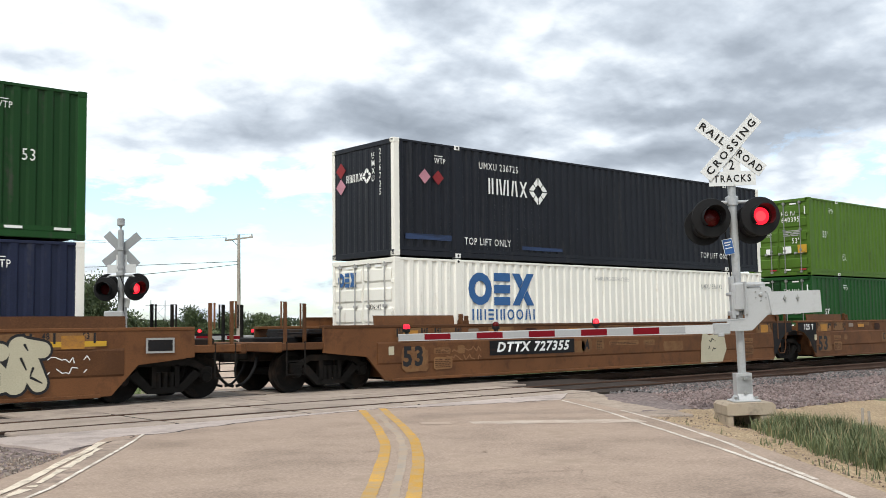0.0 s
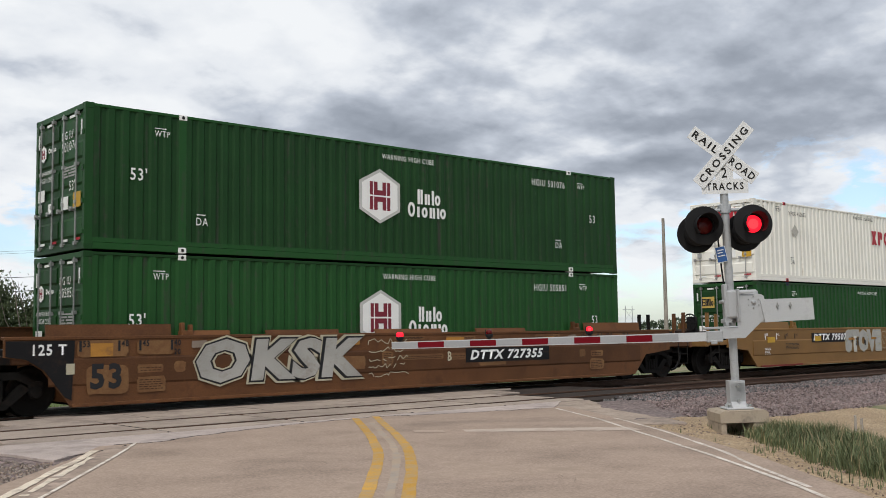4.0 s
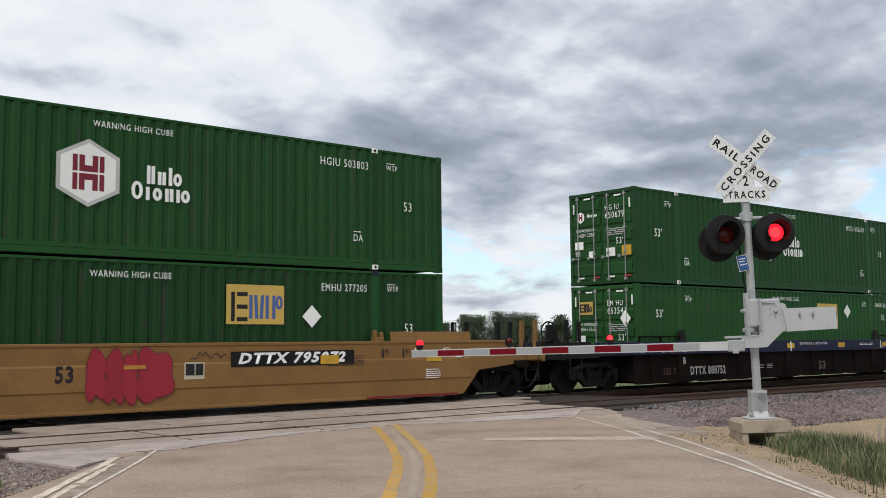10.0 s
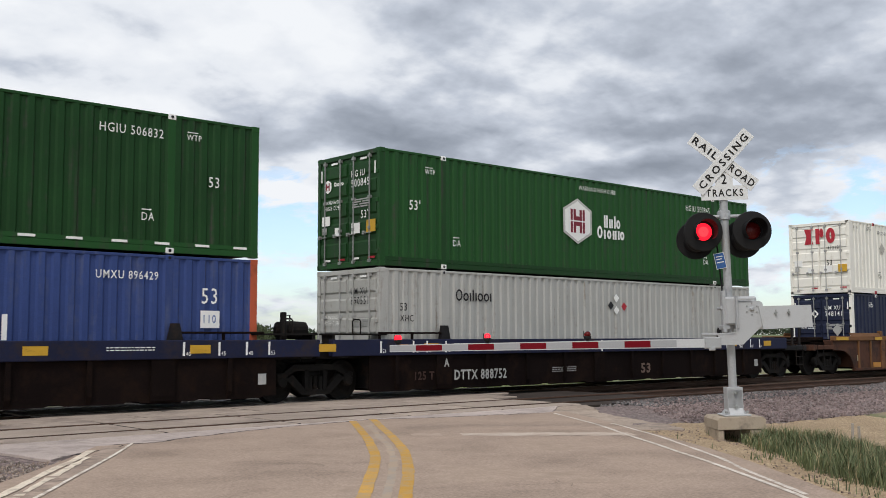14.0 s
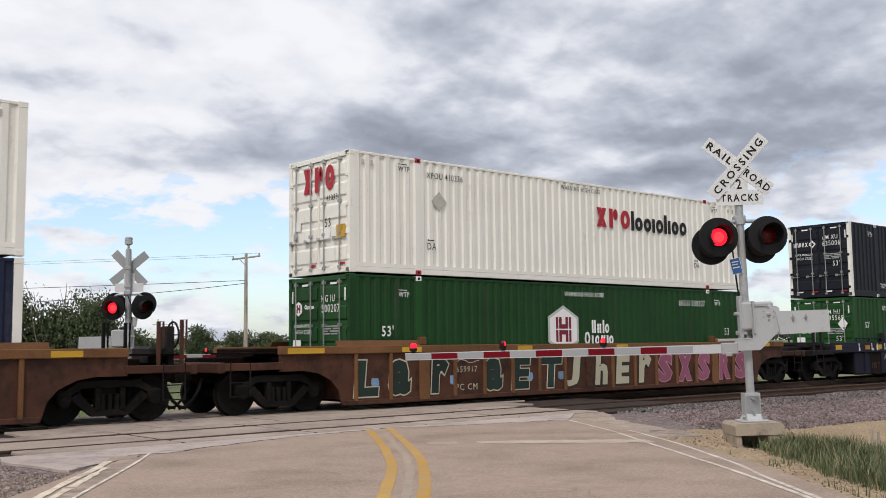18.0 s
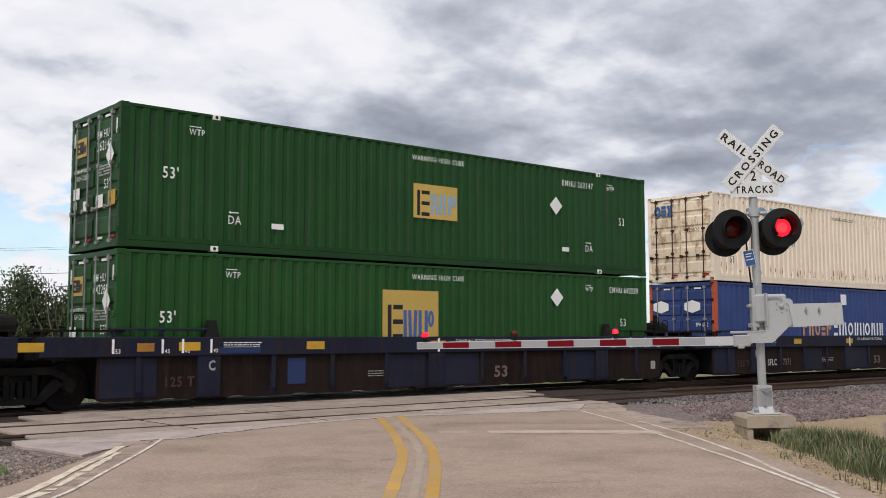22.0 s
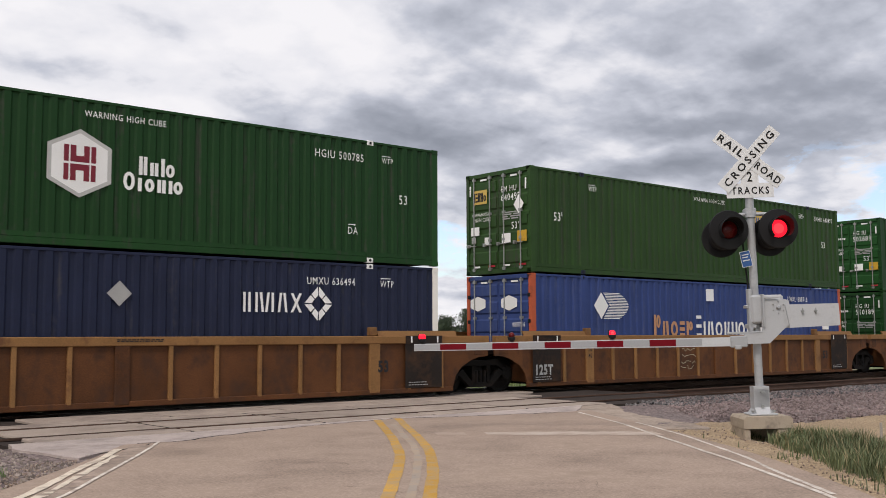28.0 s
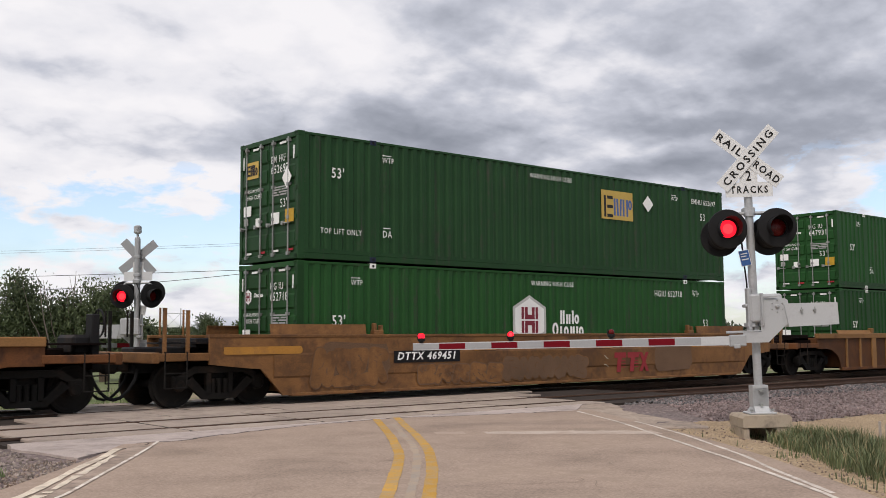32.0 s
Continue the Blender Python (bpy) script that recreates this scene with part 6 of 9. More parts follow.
        part("mark", wordmark("end_diam2", "tt t^/t /^ X", 0.7, 0.2, 0.03), M["ink_white"], ob, at=pose(0.0, 1.95, 1.95, 0, 0, -90))
        part("mark", shapes("end_ring2", octo(0, 0, 0.2, 0.1)), M["ink_white"], ob, at=pose(0.0, 1.08, 2.05, 0, 0, -90))
        part("placard", CM["diamond"], M["ink_sprayred"], ob, at=pose(0.0, 2.18, 2.3, 0, 0, -90) @ Matrix.Scale(0.42, 4))
        part("placard", CM["diamond"], M["ink_pink"], ob, at=pose(0.0, 2.18, 1.88, 0, 0, -90) @ Matrix.Scale(0.42, 4))
        for x, k in ((0.98, "ink_pink"), (1.42, "ink_sprayred")):
            part("placard", CM["diamond"], M[k], ob, at=pose(x, -0.004, 2.0) @ Matrix.Scale(0.38, 4))
        M.setdefault("ink_worn_blue", surface("scraped_blue_patch", (0.035, 0.06, 0.14), 0.6, var=0.3, stain=(0.016, 0.018, 0.026), stain_amt=0.5))
        quad(ob, "patch", "ink_worn_blue", 0.35, 1.85, 0.42, 0.56)
        quad(ob, "patch", "ink_worn_blue", 4.4, 6.0, 0.30, 0.40)
    # side marks
    if kind in ("hexa", "hexlime"):
        sign_hexa(ob)
        say(ob, "WTP", 0.13, 1.44, 2.36, ink)
        say(ob, "53'", 0.25, 0.93, 1.42, ink, 0.004)
        say(ob, "DA", 0.17, 2.38, 0.60, ink)
        say(ob, "WARNING HIGH CUBE", 0.13, 7.3, 2.52, ink)
        say(ob, own + " " + serial, 0.19, 12.55, 2.34, ink)
        say(ob, "WTP", 0.13, 14.42, 2.38, ink)
        say(ob, "53", 0.23, 14.94, 1.44, ink)
        say(ob, "DA", 0.17, 13.46, 0.64, ink)
    elif kind in ("gold", "goldl"):
        spare = serial == "262147"
        if serial == "642289":
            # a larger square panel, its lower part behind the car side
            quad(ob, "mark", "ink_gold", 6.42, 8.12, 0.70, 2.25)
            mark(ob, wordmark("gold_dark_big", "t=", 0.50, 0.80, 0.11), "ink_black", 6.54, 1.10, -0.006)
            mark(ob, wordmark("gold_blue_big", "t^/t p", 0.98, 0.68, 0.10), "ink_blue", 7.02, 1.10, -0.006)
        else:
            sign_gold(ob, {"262147": 1.53, "271594": 1.56}.get(serial, 2.04), spare, {"262147": 7.34, "271594": 7.25}.get(serial, 10.2))
        part("placard", CM["diamond"], M["ink_white"], ob, at=pose(12.32, -0.004, 1.80 if spare or serial in ("271594", "277205") else 2.20) @ Matrix.Scale(0.5, 4))
        tall = 1.69 if serial == "685569" else 1.88 if serial in ("652697", "653541", "651190") else 1.43
        say(ob, "53'", 0.24, 0.9, tall, ink, 0.004)
        say(ob, "WTP", 0.135, 1.46 if spare else 2.34, 2.38, ink)
        say(ob, "WARNING HIGH CUBE", 0.13, 7.3, 2.52, ink)
        swapped = spare or serial in ("277205", "271594")
        say(ob, "WTP", 0.13, 14.42 if swapped else 13.46, 2.40, ink)
        say(ob, own + " " + serial, 0.17, 12.58 if swapped else 14.5, 2.38, ink)
        say(ob, "53", 0.23, 14.94, tall, ink)
        if spare:
            say(ob, "DA", 0.19, 2.38, 0.60, ink)
            say(ob, "DA", 0.19, 13.5, 0.60, ink)
            quad(ob, "plate", "ink_white", 3.42, 3.72, 0.56, 0.68)
            quad(ob, "plate", "ink_white", 12.55, 12.82, 0.56, 0.68)
        if serial == "652697":
            say(ob, "TOP LIFT ONLY", 0.13, 0.6, 0.6, ink)
            say(ob, "DA", 0.17, 2.36, 0.6, ink)
    elif kind == "diamk":
        sign_diam(ob, 3.14 if not doors else 10.76, 1.93)
        say(ob, "UMXU " + serial, 0.19, 2.84 if not doors else 12.37, 2.36, ink)
        say(ob, "TOP LIFT ONLY", 0.19, 2.3, 0.36, ink)
        say(ob, "TOP LIFT ONLY", 0.19, 12.62, 0.38, ink)
        say(ob, "WTP", 0.145, 1.44 if doors else 1.3, 2.36, ink)
        say(ob, "WTP", 0.145, 14.38, 2.38, ink)
    elif kind == "diamn":
        sign_diam(ob, 10.74, 1.93)
        say(ob, "UMXU " + serial, 0.17, 12.36, 2.36, ink)
        say(ob, "WTP", 0.155, 1.38, 2.33, ink)
        say(ob, "WTP", 0.155, 14.38, 2.35, ink)
        part("placard", CM["diamond"], M["ink_grey"], ob, at=pose(8.07, -0.004, 2.05) @ Matrix.Scale(0.5, 4))
    elif kind == "redw":
        sign_redw(ob)
        say(ob, "WTP", 0.14, 1.45, 2.5, ink)
        say(ob, own + " " + serial, 0.16, 2.35, 2.42, ink)
        say(ob, "DA", 0.18, 2.36, 0.64, ink)
        say(ob, "WARNING HIGH CUBE", 0.13, 7.25, 2.6, ink)
        say(ob, "DA", 0.18, 13.4, 0.64, ink)
        say(ob, "WTP", 0.14, 14.4, 2.5, ink)
        M.setdefault("decal_ghost", surface("peeled_decal_ghost", (0.50, 0.48, 0.43), 0.6, var=0.1, stain=(0.3, 0.28, 0.25), stain_amt=0.4, stain_scale=8))
        part("placard", CM["diamond"], M["decal_ghost"], ob, at=pose(2.75, -0.003, 1.86) @ Matrix.Scale(0.5, 4))
        for x in (0.36, 0.62, 15.36, 15.62):
            part("vent", CM["vent"], M["decal_ghost"], ob, at=Matrix.Translation((x, -0.004, 2.56)) @ Matrix.Diagonal((0.5, 1, 0.6, 1)))
    elif kind in ("bluw", "bluwr"):
        sign_bluw(ob, 2.08, "ink_bluw" if kind == "bluw" else "ink_paleblue")
        say(ob, "WARNING-HIGH-CUBE", 0.12, 7.35, 2.45, "ink_grey" if kind == "bluw" else ink)
        say(ob, own + " " + serial, 0.15, 12.6, 2.3, "ink_grey" if kind == "bluw" else ink)
        if kind == "bluwr":
            say(ob, "53", 0.22, 0.9, 0.62, ink)
            rng = random.Random(17)
            runs = Geo()
            for _ in range(150):
                x = 0.3 + 0.282 * rng.randrange(56) + rng.choice((0.0, 0.11)) + rng.uniform(-0.02, 0.02)
                z, h, w = (rng.uniform(0.26, 0.46) if rng.random() < 0.72 else rng.uniform(2.35, 2.7)), rng.uniform(0.05, 0.30), rng.uniform(0.012, 0.05)
                if z > 2:
                    h *= 0.6
                runs.flat([(x, z), (x + w, z + 0.02), (x + w * 0.7, z + h), (x + w * 0.3, z + h)], lambda u, v: (u, -0.0035, v))
            part("rust_run", runs, M["ink_rustrun"], ob, "brown rust runs")
            part("placard", CM["diamond"], M["ink_grey"], ob, at=pose(5.25, -0.003, 2.2) @ Matrix.Scale(0.42, 4))
    elif kind in ("stripe", "stripef"):
        sign_stripe(ob, kind == "stripef")
        say(ob, own + " " + serial, 0.17, 12.55, 2.36, ink)
        say(ob, "53", 0.34, 14.82, 1.9, ink)
        if kind == "stripe":
            part("lettering", lettering("110", 0.2), M["ink_blue"], ob, at=pose(7.87, -0.008, 2.38))
            part("lettering", lettering("110", 0.18), M["ink_blue"], ob, at=pose(14.87, -0.008, 1.5))
    elif kind == "rail":
        mark(ob, wordmark("railword", "Oobtboob", 1.3, 0.3, 0.05), "ink_black", 2.46, 2.12)
        say(ob, "53", 0.2, 0.64, 1.84, ink)
        say(ob, "XHC", 0.17, 0.64, 1.58, ink)
        for x, z, k in ((8.66, 2.12, "ink_black"), (8.92, 2.34, "ink_white"), (8.92, 1.98, "ink_white"), (9.28, 2.1, "ink_red")):
            part("placard", CM["diamond"], M[k], ob, at=pose(x, -0.004, z) @ Matrix.Scale(0.26, 4))
    if top:
        x = 0.25
        while x < CL - 0.4:
            part("reflector", CM["dash"], M["ink_white"], ob, at=(x, -0.004, 0.17))
            x += 0.9
    return ob
# ---- the well cars ----
L_ = CL
SIDE = 1.5                      # half the width of a car over its sides


def mirror_x(poly):
    return [(L_ - x, z) for x, z in reversed(poly)]


def end_profile(style, coupled):
    """The lower outline of a side, from its top outer end down to the straight bottom edge, at the x = 0 end."""
    if style == "smooth":
        return [(-2.2, 1.44), (-2.2, 0.88), (-1.45, 0.80), (-1.0, 0.76), (-0.46, 0.19)] if coupled else [(-1.5, 1.44), (-1.5, 1.12), (-1.12, 1.06), (-0.8, 0.86), (-0.28, 0.19)]
    if style == "ribbed":
        arch = [(-0.95, 0.86), (-0.62, 0.70), (-0.42, 0.48), (-0.32, 0.16)]
        return [(-1.95, 1.30), (-1.95, 0.92), (-1.3, 0.92)] + arch if coupled else [(-1.5, 1.30), (-1.5, 0.95), (-1.2, 0.93)] + arch
    return [(-0.40, 1.02), (-0.40, 0.22)]


def scallop(n, x0, x1):
    """A bottom edge that rises a little between its bays."""
    pts = []
    for i in range(n):
        a, b = x0 + (x1 - x0) * i / n, x0 + (x1 - x0) * (i + 1) / n
        pts += [(a + 0.05, 0.17), (b - 0.35, 0.17), (b - 0.22, 0.21), (b - 0.05, 0.21)]
    return pts


CARS = {}


def car_mesh(key, make):
    if key not in CARS:
        CARS[key] = make().mesh(key[0])
    return CARS[key]


def truck_meshes():
    f = Geo()
    y0, y1 = -0.065, 0.065
    f.prism([(-0.98, 0.50), (-0.55, 0.70), (0.55, 0.70), (0.98, 0.50), (0.98, 0.60), (0.60, 0.84), (-0.60, 0.84), (-0.98, 0.60)], "y", y0, y1)
    f.prism([(-0.80, 0.52), (-0.36, 0.16), (-0.26, 0.26), (-0.62, 0.62)], "y", y0, y1)
    f.prism([(0.80, 0.52), (0.62, 0.62), (0.26, 0.26), (0.36, 0.16)], "y", y0, y1)
    f.prism([(-0.36, 0.16), (0.36, 0.16), (0.26, 0.28), (-0.26, 0.28)], "y", y0, y1)
    for x in (-0.30, 0.20):
        f.box(x, x + 0.1, y0, y1, 0.26, 0.72)
    for x in (-0.14, 0.0, 0.14):
        f.lathe([(0.055, 0.27), (0.055, 0.58)], (x, -0.02, 0), "z", 8)
    for s in (-1, 1):
        f.box(s * 0.9 - 0.14, s * 0.9 + 0.14, y0 - 0.02, y1 + 0.02, 0.42, 0.66, 0.03)
    w = Geo()
    for s in (-1, 1):
        prof = [(0.10, -0.085), (0.20, -0.05), (0.36, -0.045), (0.40, -0.065), (0.457, -0.065), (0.46, 0.045), (0.487, 0.062), (0.485, 0.085), (0.40, 0.075), (0.30, 0.03), (0.18, 0.04), (0.10, 0.07)]
        w.lathe([(r, s * h * -1 if s < 0 else h * -1) for r, h in prof], (0, s * 0.79, 0), "y", 28)
        w.lathe([(0.10, -0.1), (0.13, -0.06), (0.13, 0.07), (0.05, 0.11)], (0, s * 1.06, 0), "y", 14)
    w.lathe([(0.085, -1.0), (0.085, 1.0)], (0, 0, 0), "y", 12)
    b = Geo().box(-0.22, 0.22, -0.98, 0.98, 0.45, 0.72, 0.04).lathe([(0.3, 0.70), (0.3, 0.84)], (0, 0, 0), "z", 16)
    return f.mesh("side_frame"), w.mesh("wheelset"), b.mesh("truck")


FRAME, WHEELS, BOLSTER = truck_meshes()
WHEELSETS = []


def truck(car, x):
    t = part("truck", BOLSTER, M["steel"], car, at=(x, 0, 0))
    for y in (-1.06, 1.06):
        part("side_frame", FRAME, M["steel"], t, at=(0, y, 0))
    for x1 in (-0.9, 0.9):
        WHEELSETS.append((part("wheelset", WHEELS, M["steel"], t, at=(x1, 0, 0.46)), x1))


def ends(car, style, side, coupled, paint, dark, wheel_brake, posts=True):
    """What stands beyond the load at one end; side 0 at x = 0, side 1 at the other."""
    q = (lambda x: x) if side == 0 else (lambda x: L_ - x)

    def b(g, x0, x1, *r):
        a, c = sorted((q(x0), q(x1)))
        return g.box(a, c, *r)

    name = ("cl" if coupled else "ar") + str(side)
    part("bulkhead", car_mesh(("bulkhead", side), lambda: b(Geo(), -0.30, -0.12, -1.36, 1.36, 0.25, 1.30, 0.02)), paint, car)
    if not coupled:
        part("deck", car_mesh(("deck", name), lambda: b(b(Geo(), -1.62, -0.28, -1.05, 1.05, 0.96, 1.14, 0.02), -1.68, -0.9, -0.5, 0.5, 0.86, 1.26, 0.03)), dark, car)
        part("pull_plate", car_mesh(("pull_plate", name), lambda: b(Geo(), -1.36, -1.02, -1.46, -1.38, 0.98, 1.40, 0.02)), paint, car)
        if style == "band":
            part("walkway", car_mesh(("joint_walk", side), lambda: b(b(Geo(), -1.5, 0.15, -1.42, -0.95, 1.50, 1.54), -1.45, -1.36, -1.40, -1.0, 1.12, 1.50)), M["steel"], car)
            hoop = lambda x: Geo().tube([(q(x), -1.38, 1.5), (q(x), -1.38, 1.82), (q(x - 0.03), -1.38, 1.86), (q(x - 0.20), -1.38, 1.86), (q(x - 0.23), -1.38, 1.82), (q(x - 0.23), -1.38, 1.5)], 0.018, 6)
            part("handrail", car_mesh(("joint_hoop", side), lambda: hoop(-0.62)), M["steel"], car)
            if side == 1:
                part("air_reservoir", car_mesh(("joint_tank",), lambda: Geo().lathe([(0.08, -0.42), (0.19, -0.36), (0.21, 0.0), (0.19, 0.36), (0.08, 0.42)], (q(-1.35), -0.55, 1.62), "x", 16).box(q(-1.35) - 0.3, q(-1.35) - 0.22, -0.7, -0.4, 1.2, 1.5).box(q(-1.35) + 0.22, q(-1.35) + 0.3, -0.7, -0.4, 1.2, 1.5)), M["steel"], car)
                part("post", car_mesh(("joint_post",), lambda: Geo().box(q(-0.95) - 0.06, q(-0.95) + 0.06, -0.9, -0.8, 1.1, 2.02, 0.01).tube([(q(-0.95), -0.85, 1.95), (q(-1.12), -0.85, 1.95), (q(-1.12), -0.85, 1.6)], 0.02, 6)), M["steel"], car)
        if side == 1 and style == "smooth":
            tall = 2.58 if paint is M["tan"] else 2.14

            def rungs(y):
                g = Geo()
                for x in (-0.55, -1.06):
                    g.box(q(x) - 0.035, q(x) + 0.035, y - 0.03, y + 0.03, 0.86, tall)
                for z in (1.18, 1.42):
                    g.box(*sorted((q(-0.55), q(-1.06))), y - 0.012, y + 0.012, z - 0.012, z + 0.012)
                g.tube([(q(-0.55), y, 0.9), (q(-0.55), y, 0.55), (q(-0.66), y, 0.38), (q(-0.95), y, 0.38), (q(-1.06), y, 0.55), (q(-1.06), y, 0.9)], 0.018, 6)
                return g
            for y in (-1.5, 1.44):
                part("ladder", car_mesh(("ladder_post", y, tall), lambda y=y: rungs(y)), paint, car)
            if tall < 2.5:
                for x, d in ((-0.55, 1), (-1.06, -1)):
                    x1 = x + 0.11 * d
                    part("grab_iron", car_mesh(("grab_iron", x), lambda x=x, x1=x1: Geo().tube([(q(x), -1.5, tall - 0.02), (q(x1), -1.5, tall - 0.05), (q(x1), -1.5, 1.62), (q(x), -1.5, 1.56)], 0.014, 6)), dark, car)
        return
    part("deck", car_mesh(("deck", name), lambda: b(b(Geo(), -3.30, -0.28, -1.22, 1.22, 0.98, 1.10, 0.02), -3.30, -0.4, -0.32, 0.32, 0.70, 1.24, 0.03)), dark, car)
    part("end_sill", car_mesh(("end_sill", name), lambda: b(Geo(), -3.42, -3.26, -1.48, 1.48, 0.92, 1.14, 0.02)), paint, car)
    part("side_sill", car_mesh(("side_sill", name), lambda: b(Geo(), -3.3, -1.9, -1.48, -1.38, 0.96, 1.12, 0.015)), paint, car)
    part("side_sill", car_mesh(("side_sill", name + "f"), lambda: b(Geo(), -3.3, -1.9, 1.38, 1.48, 0.96, 1.12, 0.015)), paint, car)
    part("walkway", car_mesh(("walkway", name), lambda: b(b(Geo(), -3.2, -0.5, -1.2, -0.7, 1.30, 1.34), -2.2, -1.6, -0.9, 0.9, 1.22, 1.42, 0.02)), dark, car)

    def coupler():
        g = b(Geo(), -3.60, -3.2, -0.10, 0.10, 0.74, 0.94, 0.03)
        return b(b(g, -3.80, -3.56, -0.17, 0.05, 0.70, 0.98, 0.05), -3.74, -3.60, 0.02, 0.2, 0.72, 0.96, 0.04)

    part("coupler", car_mesh(("coupler", name), coupler), M["steel"], car)

    def hose():
        pts = [(q(-3.22), -0.35, 0.80), (q(-3.28), -0.36, 0.58), (q(-3.42), -0.36, 0.36), (q(-3.58), -0.36, 0.22), (q(-3.74), -0.34, 0.18)]
        deep = [(x, y + 0.5, z - 0.02) for x, y, z in pts]
        return Geo().tube(pts, 0.036, 7).tube(deep, 0.03, 7)

    part("air_hose", car_mesh(("air_hose", name), hose), M["hood"], car)

    def rail_post(x, top, y):
        return Geo().tube([(q(x), y, 1.1), (q(x), y, top), (q(x - 0.1), y, top), (q(x - 0.1), y, 1.45)], 0.022, 6).tube([(q(x), y, 1.1), (q(x), y, top)], 0.045, 4)

    for i, (x, y) in enumerate(((-3.12, -1.36), (-2.62, -1.36), (-3.12, 1.36), (-2.62, 1.36)) if posts else ()):
        # posts on the far side are coloured dark, as they look from the camera
        part("stanchion", car_mesh(("stanchion", name, i), lambda x=x, y=y: rail_post(x, 2.02 if i != 1 else 1.98, y)), (paint if y < 0 else M["steel"]) if style != "band" else dark, car)

    def ladder(y):
        g = Geo()
        for x in (-3.15, -2.68):
            g.tube([(q(x), y, 0.42), (q(x), y, 1.15)], 0.018, 6)
        for z in (0.43, 0.72):
            g.tube([(q(-3.15), y, z), (q(-2.68), y, z)], 0.014, 6)
        return g

    for y in (-1.47, 1.47):
        part("ladder", car_mesh(("ladder", name, y), lambda y=y: ladder(y)), M["steel"], car)
    if wheel_brake:
        def hand_wheel():
            g = Geo()
            n = 20
            pts = [(q(-3.22), -0.75 + 0.27 * math.cos(2 * math.pi * k / n), 1.72 + 0.27 * math.sin(2 * math.pi * k / n)) for k in range(n + 1)]
            g.tube(pts, 0.022, 6)
            for k in range(0, n, 5):
                g.tube([(q(-3.18), -0.75, 1.72), pts[k]], 0.014, 5)
            return g

        part("hand_brake", car_mesh(("hand_brake", name), hand_wheel), M["blackcar"], car)
        part("brake_stand", car_mesh(("brake_stand", name), lambda: b(b(Geo(), -3.18, -3.02, -0.92, -0.58, 1.1, 1.9, 0.02), -3.12, -2.7, -0.8, 0.1, 1.1, 1.5, 0.06)), M["blackcar"], car)


M["ink_strip"] = surface("dark_red_marking_strip", (0.17, 0.022, 0.02), 0.6, var=0.15)


